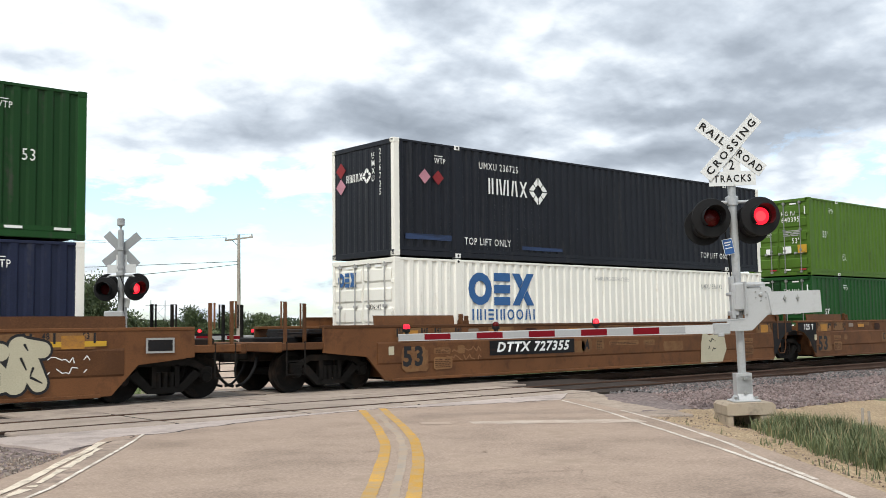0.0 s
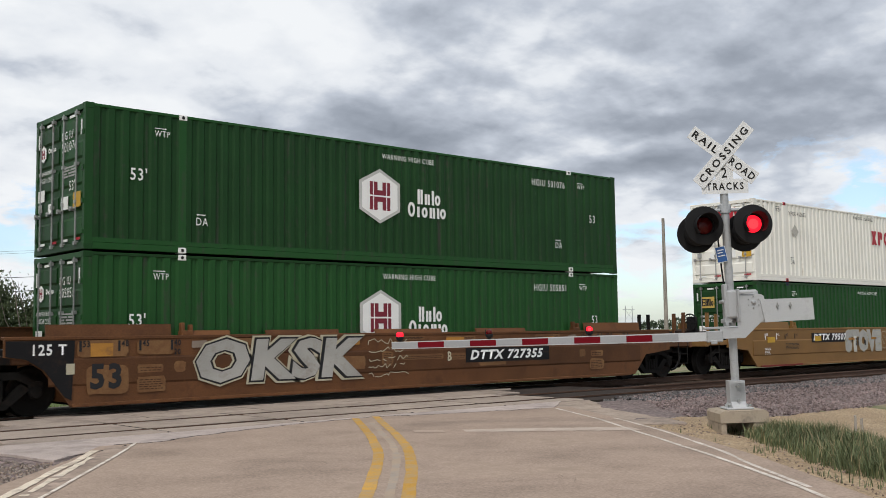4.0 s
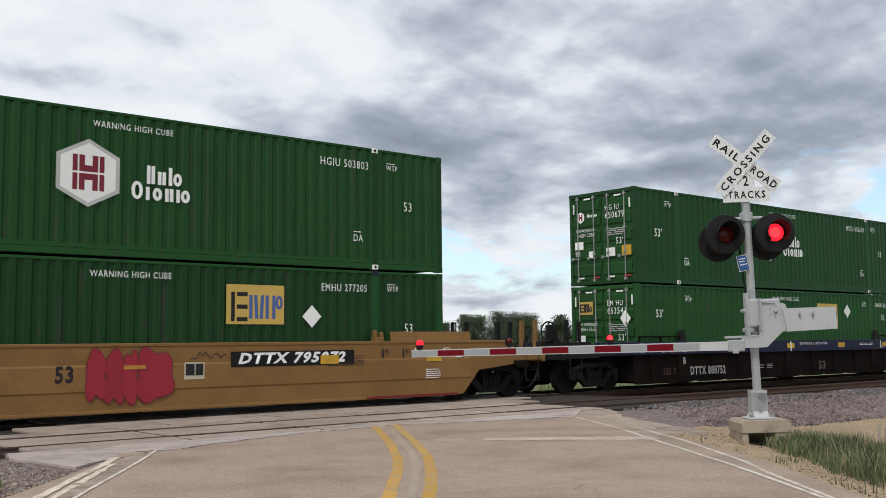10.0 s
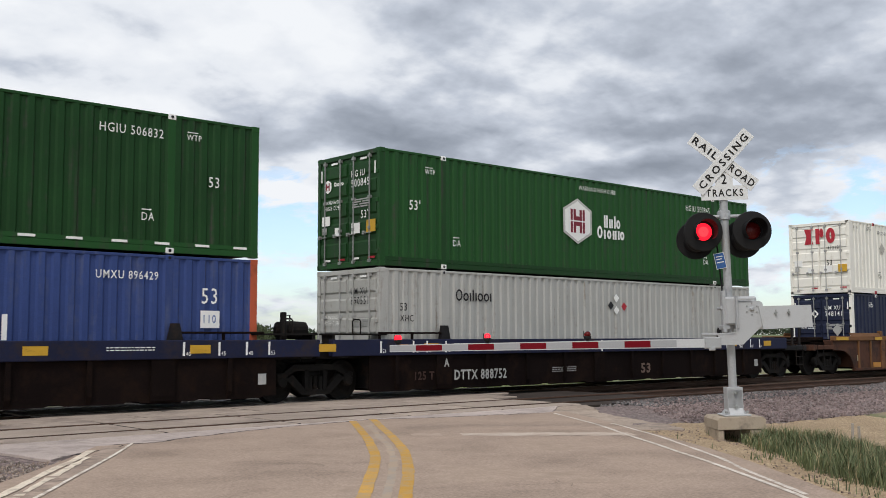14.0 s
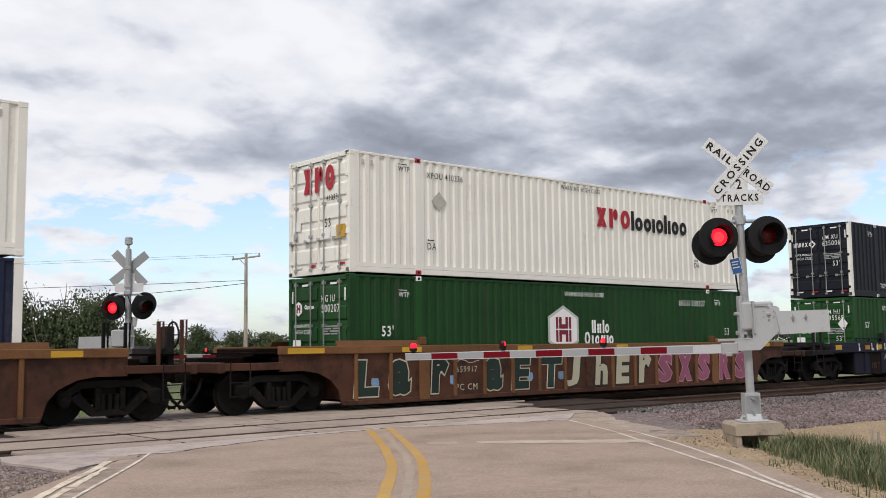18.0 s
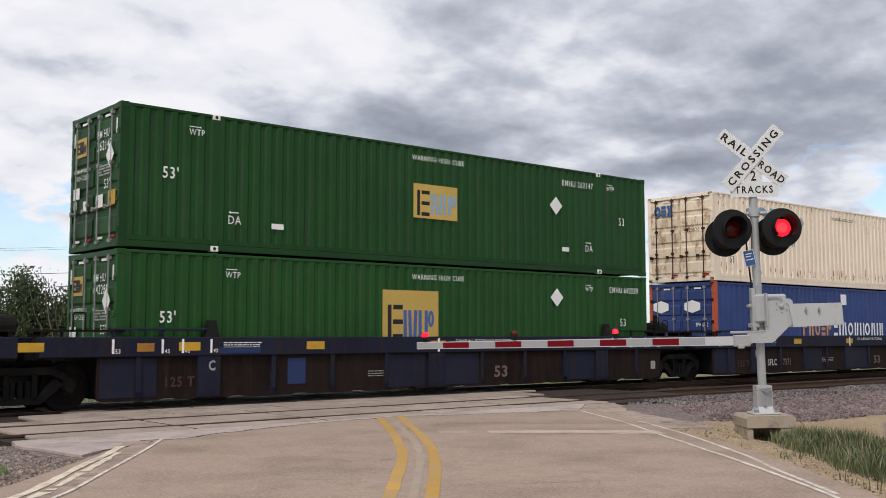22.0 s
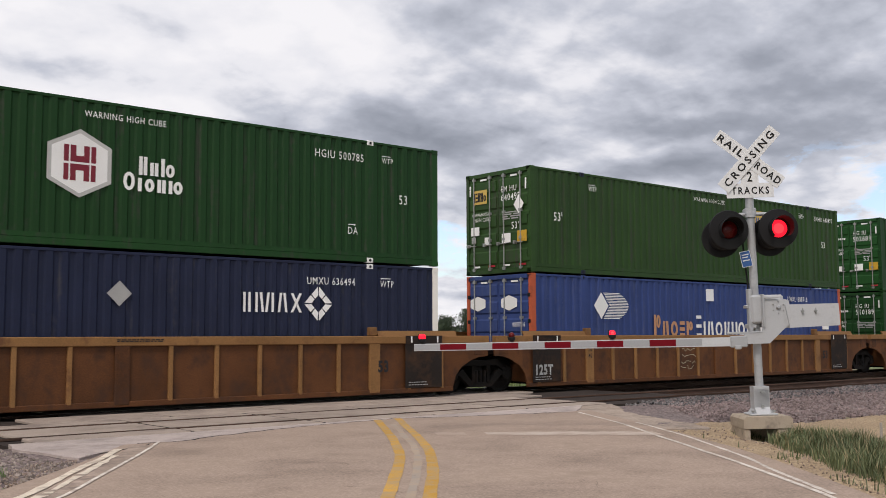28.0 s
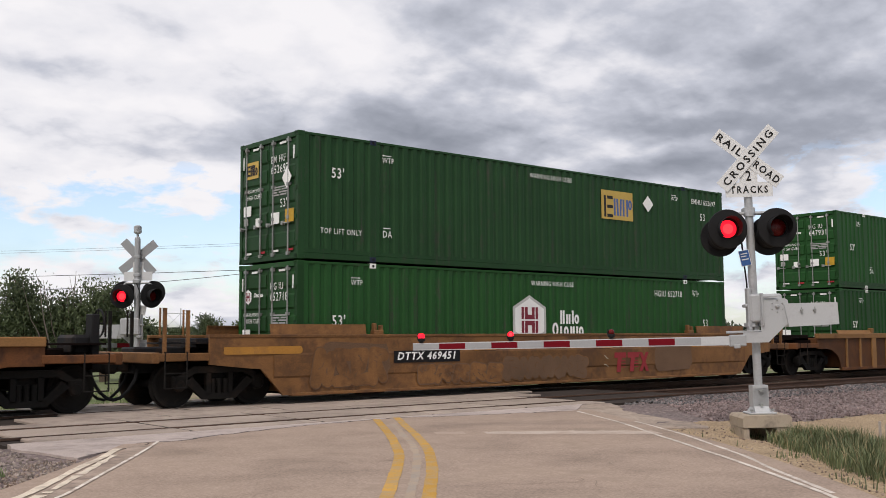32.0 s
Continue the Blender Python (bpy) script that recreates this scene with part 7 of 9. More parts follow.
def well_car(style, left, right, main, trim, tip, label, brake=False, stern=False):
    """One unit of a double-stack car; x = 0 under the door end of its load, y = 0 on the track's middle."""
    car = thing("well_car", label, "rail car", "well cars of the train")
    body, band, tipm = M[main], M[trim], M[tip]
    lc, rc = left == "c", right == "c"
    xl = {"smooth": (-2.2, -1.5), "ribbed": (-1.95, -1.5), "band": (-1.97, -1.5)}[style][0 if lc else 1]
    xr = L_ - {"smooth": (-2.2, -1.5), "ribbed": (-1.95, -1.5), "band": (-1.97, -1.5)}[style][0 if rc else 1]
    lo = [(x, z) for x, z in end_profile(style, lc)]
    ro = mirror_x(end_profile(style, rc))
    poly = lo + ro
    if style == "band":
        poly = [(-0.40, 1.02), (-0.40, 0.22)] + scallop(11, -0.35, L_ + 0.35) + [(L_ + 0.40, 0.22), (L_ + 0.40, 1.02)]
    for s in (-1, 1):
        y0, y1 = sorted((s * SIDE, s * (SIDE - 0.06)))
        if style == "smooth":
            part("side_panel", car_mesh(("side_panel", style, left, right, s), lambda: Geo().prism(poly, "y", y0, y1)), body, car)
            part("top_chord", car_mesh(("top_chord", style, left, right, s), lambda: Geo().box(xl, xr, *sorted((s * (SIDE + 0.015), s * 1.31)), 1.42, 1.49, 0.012)), body, car)
            part("crease", car_mesh(("crease", style, left, right, s), lambda: Geo().prism([(s * SIDE, 0.56), (s * (SIDE + 0.02), 0.60), (s * (SIDE + 0.02), 1.05), (s * SIDE, 1.09)], "x", -0.7, L_ + 0.7)), body, car)
            part("bottom_sill", car_mesh(("bottom_sill", style, s), lambda: Geo().box(-0.25, L_ + 0.25, *sorted((s * (SIDE + 0.02), s * 1.34)), 0.165, 0.235, 0.012)), body, car)
            for x0 in (-0.75, L_ - 1.75):
                part("guide_plate", car_mesh(("guide_plate", x0, s), lambda: Geo().prism([(s * 1.43, 1.48), (s * 1.47, 1.48), (s * 1.44, 1.71), (s * 1.38, 1.71), (s * 1.38, 1.69), (s * 1.41, 1.69)], "x", x0, x0 + 2.5)), band, car)
            if s < 0:
                for x in (2.1, 14.05):
                    part("load_lug", car_mesh(("load_lug_smooth",), lambda: Geo().box(-0.13, 0.13, -1.50, -1.32, 1.48, 1.58, 0.015).box(-0.13, -0.05, -1.48, -1.36, 1.56, 1.74, 0.015).box(0.06, 0.13, -1.48, -1.36, 1.56, 1.70, 0.015)), body, car, at=(x, 0, 0))
            if main == "tan":
                for x0 in (-0.25, L_ - 2.5):
                    part("red_strip", car_mesh(("red_strip", s), lambda: Geo().box(0, 2.75, *sorted((s * (SIDE + 0.026), s * (SIDE + 0.018))), 0.175, 0.232)), M["ink_strip"], car, at=(x0, 0, 0))
        elif style == "ribbed":
            py0, py1 = sorted((s * 1.45, s * 1.40))
            part("side_panel", car_mesh(("side_panel", style, left, right, s), lambda: Geo().prism(poly, "y", py0, py1)), body, car)
            part("top_chord", car_mesh(("top_chord", style, left, right, s), lambda: Geo().box(xl, xr, *sorted((s * 1.52, s * 1.34)), 1.28, 1.46, 0.015)), band, car)
            part("bottom_chord", car_mesh(("bottom_chord", style, s), lambda: Geo().box(-0.3, L_ + 0.3, *sorted((s * 1.5, s * 1.34)), 0.12, 0.23, 0.012)), body, car)
            rib = car_mesh(("rib", s), lambda: Geo().box(-0.045, 0.045, *sorted((s * 1.505, s * 1.44)), 0.2, 1.29, 0.01))
            x = 0.05
            while x < L_ + 0.05:
                if abs(x - 2.07) > 0.4 and abs(x - 14.08) > 0.4:
                    part("rib", rib, tipm, car, at=(x, 0, 0))
                x += 1.003
            wide = car_mesh(("wide_rib", s), lambda: Geo().box(-0.15, 0.15, *sorted((s * 1.51, s * 1.44)), 0.16, 1.30, 0.012))
            for x in (2.07, 8.08, 14.08):
                part("wide_rib", wide, tipm if x != 8.08 else body, car, at=(x, 0, 0))
            for x0 in (-0.45, L_ - 1.95):
                part("guide_plate", car_mesh(("guide_rib", s), lambda: Geo().prism([(s * 1.42, 1.46), (s * 1.46, 1.46), (s * 1.40, 1.58), (s * 1.34, 1.58)], "x", 0, 2.4)), band, car, at=(x0, 0, 0))
            if s < 0:
                for x in (2.07, 14.08):
                    part("load_lug", car_mesh(("load_lug", s), lambda: Geo().box(-0.1, 0.1, -1.46, -1.30, 1.46, 1.66, 0.02)), tipm, car, at=(x, 0, 0))
        else:
            py0, py1 = sorted((s * 1.44, s * 1.39))
            part("side_panel", car_mesh(("side_panel", style, s), lambda: Geo().prism(poly, "y", py0, py1)), body, car)
            part("top_chord", car_mesh(("top_chord", style, left, right, s), lambda: Geo().box(xl, xr, *sorted((s * 1.52, s * 1.34)), 1.02, 1.40, 0.015)), band, car)
            rib = car_mesh(("rib_band", s), lambda: Geo().prism([(s * 1.44, 0.2), (s * 1.44, 1.03), (s * 1.50, 1.03), (s * 1.50, 0.34)], "x", -0.05, 0.05))
            broad = car_mesh(("broad_rib_band", s), lambda: Geo().prism([(s * 1.44, 0.2), (s * 1.44, 1.03), (s * 1.50, 1.03), (s * 1.505, 0.30), (s * 1.49, 0.2)], "x", -0.25, 0.25))
            for i in range(11):
                wide_one = i in (1, 5, 9)
                part("wide_rib" if wide_one else "rib", broad if wide_one else rib, tipm, car, at=(0.4 + i * 1.5, 0, 0))
            part("guide_rail", car_mesh(("guide_rail", s), lambda: Geo().box(0, 2.0, *sorted((s * 1.44, s * 1.36)), 1.53, 1.575, 0.01).box(0, 0.06, *sorted((s * 1.42, s * 1.38)), 1.39, 1.55).box(1.0, 1.06, *sorted((s * 1.42, s * 1.38)), 1.39, 1.55)), tipm, car, at=(-0.1, 0, 0))
            part("guide_rail", CARS[("guide_rail", s)], tipm, car, at=(L_ - 1.9, 0, 0))
            for x in (1.98, 14.18):
                part("guide_horn", car_mesh(("guide_horn", s), lambda: Geo().prism([(-0.16, 1.39), (0.16, 1.39), (0.08, 1.74), (-0.08, 1.74)], "y", *sorted((s * 1.46, s * 1.34)))), M["blackcar"], car, at=(x, 0, 0))
    part("well_floor", car_mesh(("well_floor",), lambda: Geo().box(-0.15, L_ + 0.15, -1.36, 1.36, 0.19, 0.249).box(1.7, 2.4, -1.3, 1.3, 0.13, 0.20).box(7.7, 8.4, -1.3, 1.3, 0.13, 0.2).box(13.7, 14.4, -1.3, 1.3, 0.13, 0.2)), M["darkcar"], car)
    dark = M["blackcar"] if style != "ribbed" else M["darkcar"]
    ends(car, style, 0, lc, body if style != "band" else dark, dark, brake, style != "ribbed")
    ends(car, style, 1, rc, body if style != "band" else dark, dark, stern, style != "ribbed" or "plates" in label)
    truck(car, -1.76 if lc else -1.684)
    if rc:
        truck(car, L_ + 1.76)
    return car


OUT = -1.536     # just proud of everything on the near side


def tell(car, words, height, x, z, ink, y=-1.526, bold=0.0, width=None, lean=0.0):
    me = lettering(words, height, bold, lean=lean)
    k = width / text_width(me) if width else 1.0
    return part("lettering", me, M[ink], car, at=pose(x, y, z) @ Matrix.Diagonal((k, 1, 1, 1)))


def tag(car, words, x0, z0, x1, z1, fill, rim, halo=None, y=-1.526, edge=0.035, lean=0.0):
    """Fat sprayed letters with a rim and a halo, fitted to a box."""
    for k, (ink, grow) in enumerate(((halo, edge * 2), (rim, edge), (fill, 0.0))):
        if ink is None:
            continue
        me = lettering(words, 1.0, 0.07 + grow, False, 1.10, 1.0, lean)
        zs = [v.co.z for v in me.vertices]
        w, h = text_width(me), max(zs) - min(zs)
        g = grow
        m = Matrix.Diagonal(((x1 - x0 + 2 * g) / w, 1, (z1 - z0 + 2 * g) / h, 1))
        part("graffiti", me, M[ink], car, at=pose(x0 - g, y - 0.003 * k, z0 - g) @ m)


def worn_patch(car, x0, z0, x1, z1, seed, ink="ink_patch", y=-1.5215):
    """A repainted patch with soft, uneven corners."""
    rng = random.Random(seed)
    r = min(x1 - x0, z1 - z0) * 0.28
    pts = []
    for cx, cz, a0 in ((x1 - r, z1 - r, 0), (x0 + r, z1 - r, 90), (x0 + r, z0 + r, 180), (x1 - r, z0 + r, 270)):
        for i in range(4):
            a = radians(a0 + 30 * i)
            q = r * rng.uniform(0.75, 1.15)
            pts.append((cx + q * math.cos(a), cz + q * math.sin(a)))
    return part("worn_patch", Geo().flat(pts, lambda u, v: (u, 0, v)), M[ink], car, at=(0, y, 0))


def plate(car, ink, x0, z0, x1, z1, y=-1.523, name="plate"):
    return part(name, CM["sq"], M[ink], car, at=Matrix.Translation((x0, y, z0)) @ Matrix.Diagonal((x1 - x0, 1, z1 - z0, 1)))


def fine_print(car, ink, x0, z0, x1, z1, seed, y=-1.526):
    """Lines of print too small to read, as bars."""
    rng = random.Random(seed)
    polys = []
    n = max(2, int((z1 - z0) / 0.042))
    for i in range(n):
        z = z0 + (z1 - z0) * i / n
        x = x0
        while x < x1 - 0.05:
            w = rng.uniform(0.03, 0.11)
            polys.append(rect(x, z, min(x1, x + w), z + 0.02))
            x += w + 0.022
    g = Geo()
    for p in polys:
        g.flat(p, lambda u, v: (u, 0, v))
    return part("fine_print", g, M[ink], car, at=(0, y, 0))


def blob(cx, cz, w, h, rng, lean=0.0, n=22, square=0.55):
    pts = []
    ph = rng.uniform(0, 6)
    for k in range(n):
        a = 2 * math.pi * k / n
        c, s = math.cos(a), math.sin(a)
        rr = 1.0 + square * 0.32 * (abs(math.sin(2 * a)) - 0.4) + 0.10 * math.sin(3 * a + ph) + 0.07 * math.sin(5 * a + ph * 2)
        z = cz + h / 2 * s * rr
        pts.append((cx + w / 2 * c * rr + lean * (z - cz), z))
    return pts


def grown(poly, d):
    cx, cz = sum(p[0] for p in poly) / len(poly), sum(p[1] for p in poly) / len(poly)
    out = []
    for x, z in poly:
        r = math.hypot(x - cx, z - cz) + 1e-6
        out.append((x + (x - cx) / r * d, z + (z - cz) / r * d))
    return out


def graffiti(car, x0, z0, x1, z1, n, fill, rim, seed, y=-1.526, halo=None, square=0.55, edge=0.03):
    """Spray-painted bubble shapes, each of a few swollen strokes run together, with a rim, folds and dots; no letters."""
    rng = random.Random(seed)
    w, h = (x1 - x0) / n, z1 - z0
    fills, folds, dots = [], [], []

    def stroke(a, b, wa, wb, k=7):
        """A swollen bar from a to b with round ends."""
        dx, dz = b[0] - a[0], b[1] - a[1]
        t0 = math.atan2(dz, dx)
        pts = [(a[0] + wa * math.cos(t0 + math.pi / 2 + math.pi * i / k), a[1] + wa * math.sin(t0 + math.pi / 2 + math.pi * i / k)) for i in range(k + 1)]
        return pts + [(b[0] + wb * math.cos(t0 - math.pi / 2 + math.pi * i / k), b[1] + wb * math.sin(t0 - math.pi / 2 + math.pi * i / k)) for i in range(k + 1)]

    for i in range(n):
        cx, lean = x0 + (i + 0.5) * w, rng.uniform(-0.12, 0.2) * h
        r = min(w * 0.30, h * 0.24)
        c = [(cx - w * 0.3 - lean / 2, z0 + r), (cx + w * 0.3 - lean / 2, z0 + r * rng.uniform(0.9, 1.3)), (cx - w * 0.28 + lean / 2, z1 - r), (cx + w * 0.3 + lean / 2, z1 - r * rng.uniform(0.9, 1.4)), (cx, (z0 + z1) / 2)]
        joins = rng.choice(([(0, 2), (2, 3), (4, 1), (2, 4)], [(0, 2), (0, 1), (2, 3), (4, 3)], [(0, 2), (1, 3), (4, 1), (2, 4)], [(2, 3), (2, 4), (4, 1), (0, 1)], [(0, 2), (2, 1), (1, 3)]))
        for p, q in joins:
            fills.append((c[p], c[q], r * rng.uniform(0.7, 1.05), r * rng.uniform(0.7, 1.05)))
        for _ in range(4):
            p, q = rng.choice(joins)
            k = rng.uniform(0.1, 0.7)
            a_ = (c[p][0] + (c[q][0] - c[p][0]) * k + rng.uniform(-0.5, 0.5) * r, c[p][1] + (c[q][1] - c[p][1]) * k + rng.uniform(-0.3, 0.3) * r)
            g_ = rng.uniform(-1.2, 1.2) + math.atan2(c[q][1] - c[p][1], c[q][0] - c[p][0])
            folds.append((a_, (a_[0] + r * rng.uniform(0.5, 1.1) * math.cos(g_), a_[1] + r * rng.uniform(0.5, 1.1) * math.sin(g_))))
        dots += [(cx + rng.uniform(-0.6, 0.6) * w, rng.choice((z0 - 0.06, z1 + 0.03)) + rng.uniform(-0.03, 0.05)) for _ in range(4)]
    layers = [(halo, [stroke(p, q, ra + edge * 2, rb + edge * 2) for p, q, ra, rb in fills] + ([stroke(d, (d[0] + 0.01, d[1]), 0.014, 0.014, 4) for d in dots] if halo else []), 0.0),
              (rim, [stroke(p, q, ra + edge, rb + edge) for p, q, ra, rb in fills], 0.003), (fill, [stroke(*f) for f in fills], 0.006),
              (rim, [stroke(p, q, edge * 0.5, edge * 0.25, 4) for p, q in folds], 0.009)]
    for ink, polys, up in layers:
        if ink is None or not polys:
            continue
        g = Geo()
        for k, p in enumerate(polys):
            g.flat(p, lambda u, v: (u, -0.00005 * k, v))
        part("graffiti", g, M[ink], car, at=(0, y - up, 0))


def scribble(car, x0, z0, x1, z1, rows, ink, seed, y=-1.526, w=0.018):
    """Thin sprayed lines that cannot be read."""
    rng = random.Random(seed)
    g = Geo()
    for r in range(rows):
        zc = z0 + (z1 - z0) * (r + 0.5) / rows
        h = (z1 - z0) / rows * 0.36
        x, pts = x0 + rng.uniform(0, 0.1), []
        while x < x1:
            pts.append((x, zc + rng.uniform(-h, h)))
            x += rng.uniform(0.03, 0.13)
        for (a, b), (c, d) in zip(pts, pts[1:]):
            if rng.random() < 0.12:
                continue
            ln = math.hypot(c - a, d - b) + 1e-6
            nx, nz = -(d - b) / ln * w / 2, (c - a) / ln * w / 2
            g.flat([(a + nx, b + nz), (c + nx, d + nz), (c - nx, d - nz), (a - nx, b - nz)], lambda u, v: (u, 0, v))
    part("graffiti", g, M[ink], car, at=(0, y, 0))


def company_bars(car, x0, z0, x1, z1, ink, y=-1.53):
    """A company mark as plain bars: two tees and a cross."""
    w, h = x1 - x0, z1 - z0
    k = 0.28 * h
    polys = []
    for i in (0, 1):
        a = x0 + i * w * 0.36
        polys += [rect(a + h * 0.12, z1 - k, a + w * 0.32 + h * 0.12, z1), rect(a + w * 0.09, z0, a + w * 0.20, z1 - k, h * 0.12)]
        polys += [rect(a + w * 0.22 + h * 0.02, z0 + h * (0.22 + 0.16 * j), a + w * 0.33 + h * 0.02, z0 + h * (0.27 + 0.16 * j)) for j in range(3)]
    a = x0 + w * 0.72
    polys += [rect(a, z0, a + w * 0.09, z1, w * 0.19), rect(a + w * 0.19, z0, a + w * 0.28, z1, -w * 0.19)]
    g = Geo()
    for i, p in enumerate(polys):
        g.flat(p, lambda u, v: (u, -0.0005 * i, v))
    part("mark", g, M[ink], car, at=(0, y, 0))


def dress_brown(car, number):
    """Marks that the brown smooth-sided cars share: repainted patches, ticks for container lengths, yellow labels."""
    for side in (0, 1):
        q = (lambda a, b: (a, b)) if side == 0 else (lambda a, b: (L_ - b, L_ - a))
        for i, (x0, z0, x1, z1) in enumerate(((-0.17, 1.08, 0.83, 1.41), (1.0, 1.12, 1.80, 1.40), (1.02, 0.76, 1.56, 0.93), (1.0, 0.38, 1.62, 0.70))):
            a, b = q(x0, x1)
            worn_patch(car, a, z0, b, z1, number * 20 + side * 7 + i)
        a, b = q(1.08, 1.52)
        fine_print(car, "ink_rustprint", a, 0.80, b, 0.90, number + side, -1.524)
        a, b = q(1.06, 1.56)
        fine_print(car, "ink_rustprint", a, 0.44, b, 0.66, number + side + 3, -1.524)
        a, b = q(0.08, 0.52)
        plate(car, "ink_dull_yellow", a, 1.10, b, 1.35, -1.5235)
        for x, words in ((-0.14, "53"), (0.62, "48"), (1.05, "45"), (1.72, "40")):
            x = x if side == 0 else L_ - x - 0.05
            plate(car, "ink_black", x, 1.20, x + 0.045, 1.40, -1.526)
            tell(car, words, 0.12, x + 0.07 if side == 0 else x - 0.21, 1.28, "ink_black", -1.5265, 0.004)
        x = 1.79 if side == 0 else L_ - 2.0
        tell(car, "20", 0.12, x, 1.10, "ink_black", -1.5265, 0.004)
        a, b = q(1.80, 2.05)
        worn_patch(car, a, 0.76, b, 0.97, number + side + 50, "ink_patch")
        a, b = q(2.17, 2.53)
        worn_patch(car, a, 1.23, b, 1.38, number + side + 60, "ink_greytape")
    for i, (x0, z0, x1, z1) in enumerate(((2.86, 1.27, 3.8, 1.41), (7.45, 1.31, 8.4, 1.41), (9.1, 1.27, 10.1, 1.39), (12.3, 1.27, 13.3, 1.41), (7.65, 0.83, 9.0, 0.97), (9.23, 0.80, 9.78, 0.97), (7.06, 0.70, 7.42, 1.06))):
        if z1 < 1.1 and number == 2:
            continue
        worn_patch(car, x0, z0, x1, z1, number * 30 + i)
        if i > 0:
            fine_print(car, "ink_rustprint", x0 + 0.06, z0 + 0.03, x1 - 0.06, z1 - 0.03, number + i, -1.524)
    for x0, z0, w in ((2.9, 1.22, 0.48), (5.9, 1.22, 0.54), (7.73, 1.17, 0.47), (9.1, 1.24, 0.6), (12.6, 1.22, 0.5)):
        worn_patch(car, x0, z0, x0 + w, z0 + 0.12, number * 40 + int(x0 * 3), "ink_dull_yellow", -1.5245)
    worn_patch(car, 4.22, 1.10, 4.66, 1.37, number, "rust", -1.524)
    worn_patch(car, 5.4, 0.66, 6.6, 0.98, number + 4)
    worn_patch(car, 10.2, 0.62, 11.2, 0.92, number + 5)
    plate(car, "ink_bone", -0.38, 0.78, -0.22, 0.98)


M["ink_patch"] = surface("faded_tan_repaint", (0.20, 0.105, 0.045), 0.6, var=0.22, stain=(0.135, 0.06, 0.025), stain_amt=0.62, stain_scale=2.2)
M["ink_rustprint"] = surface("rust_brown_print", (0.07, 0.032, 0.016), 0.65, var=0.2)
M["ink_greytape"] = surface("grey_label_tape", (0.24, 0.19, 0.15), 0.6, var=0.15)
M["ink_silver"] = surface("silver_spray_paint", (0.40, 0.39, 0.36), 0.5, var=0.16, stain=(0.27, 0.24, 0.2), stain_amt=0.35, stain_scale=2.0)
M["ink_crimson"] = surface("crimson_spray_paint", (0.30, 0.025, 0.04), 0.6, var=0.14)
M["ink_greyblack"] = surface("worn_black_marking", (0.07, 0.065, 0.06), 0.6, var=0.3)
def two_tone(name, low, high, at):
    """Spray paint that changes colour part of the way up a letter."""
    m = surface(name, high, 0.6, var=0.12)
    tr = m.node_tree
    bs = tr.nodes["Principled BSDF"]
    base = bs.inputs["Base Color"].links[0].from_socket
    co = nd(tr, "ShaderNodeTexCoord").outputs["Object"]
    sep = nd(tr, "ShaderNodeSeparateXYZ")
    put(tr, co, sep.inputs[0])
    wave = maths(tr, "ADD", sep.outputs[2], maths(tr, "MULTIPLY", noise_tex(tr, co, 2.5, 2), 0.25))
    put(tr, mix(tr, ramp(tr, wave, [(at, grey(0)), (at + 0.04, grey(1))]), low, base), bs.inputs["Base Color"])
    return m


M["ink_twotone"] = two_tone("pink_over_red_spray_paint", (0.27, 0.03, 0.04), (0.50, 0.22, 0.30), 0.55)
M["ink_dull_yellow"] = surface("dull_yellow_plate", (0.42, 0.20, 0.04), 0.6, var=0.2, stain=(0.2, 0.1, 0.05), stain_amt=0.4)
M["ink_fadedred"] = surface("faded_red_orange_marking", (0.27, 0.07, 0.03), 0.65, var=0.3)
M["ink_tan"] = surface("patched_tan_paint", (0.24, 0.125, 0.06), 0.6, var=0.2)
M["ink_greybrown"] = surface("grey_brown_spray_paint", (0.155, 0.09, 0.052), 0.6, var=0.25)

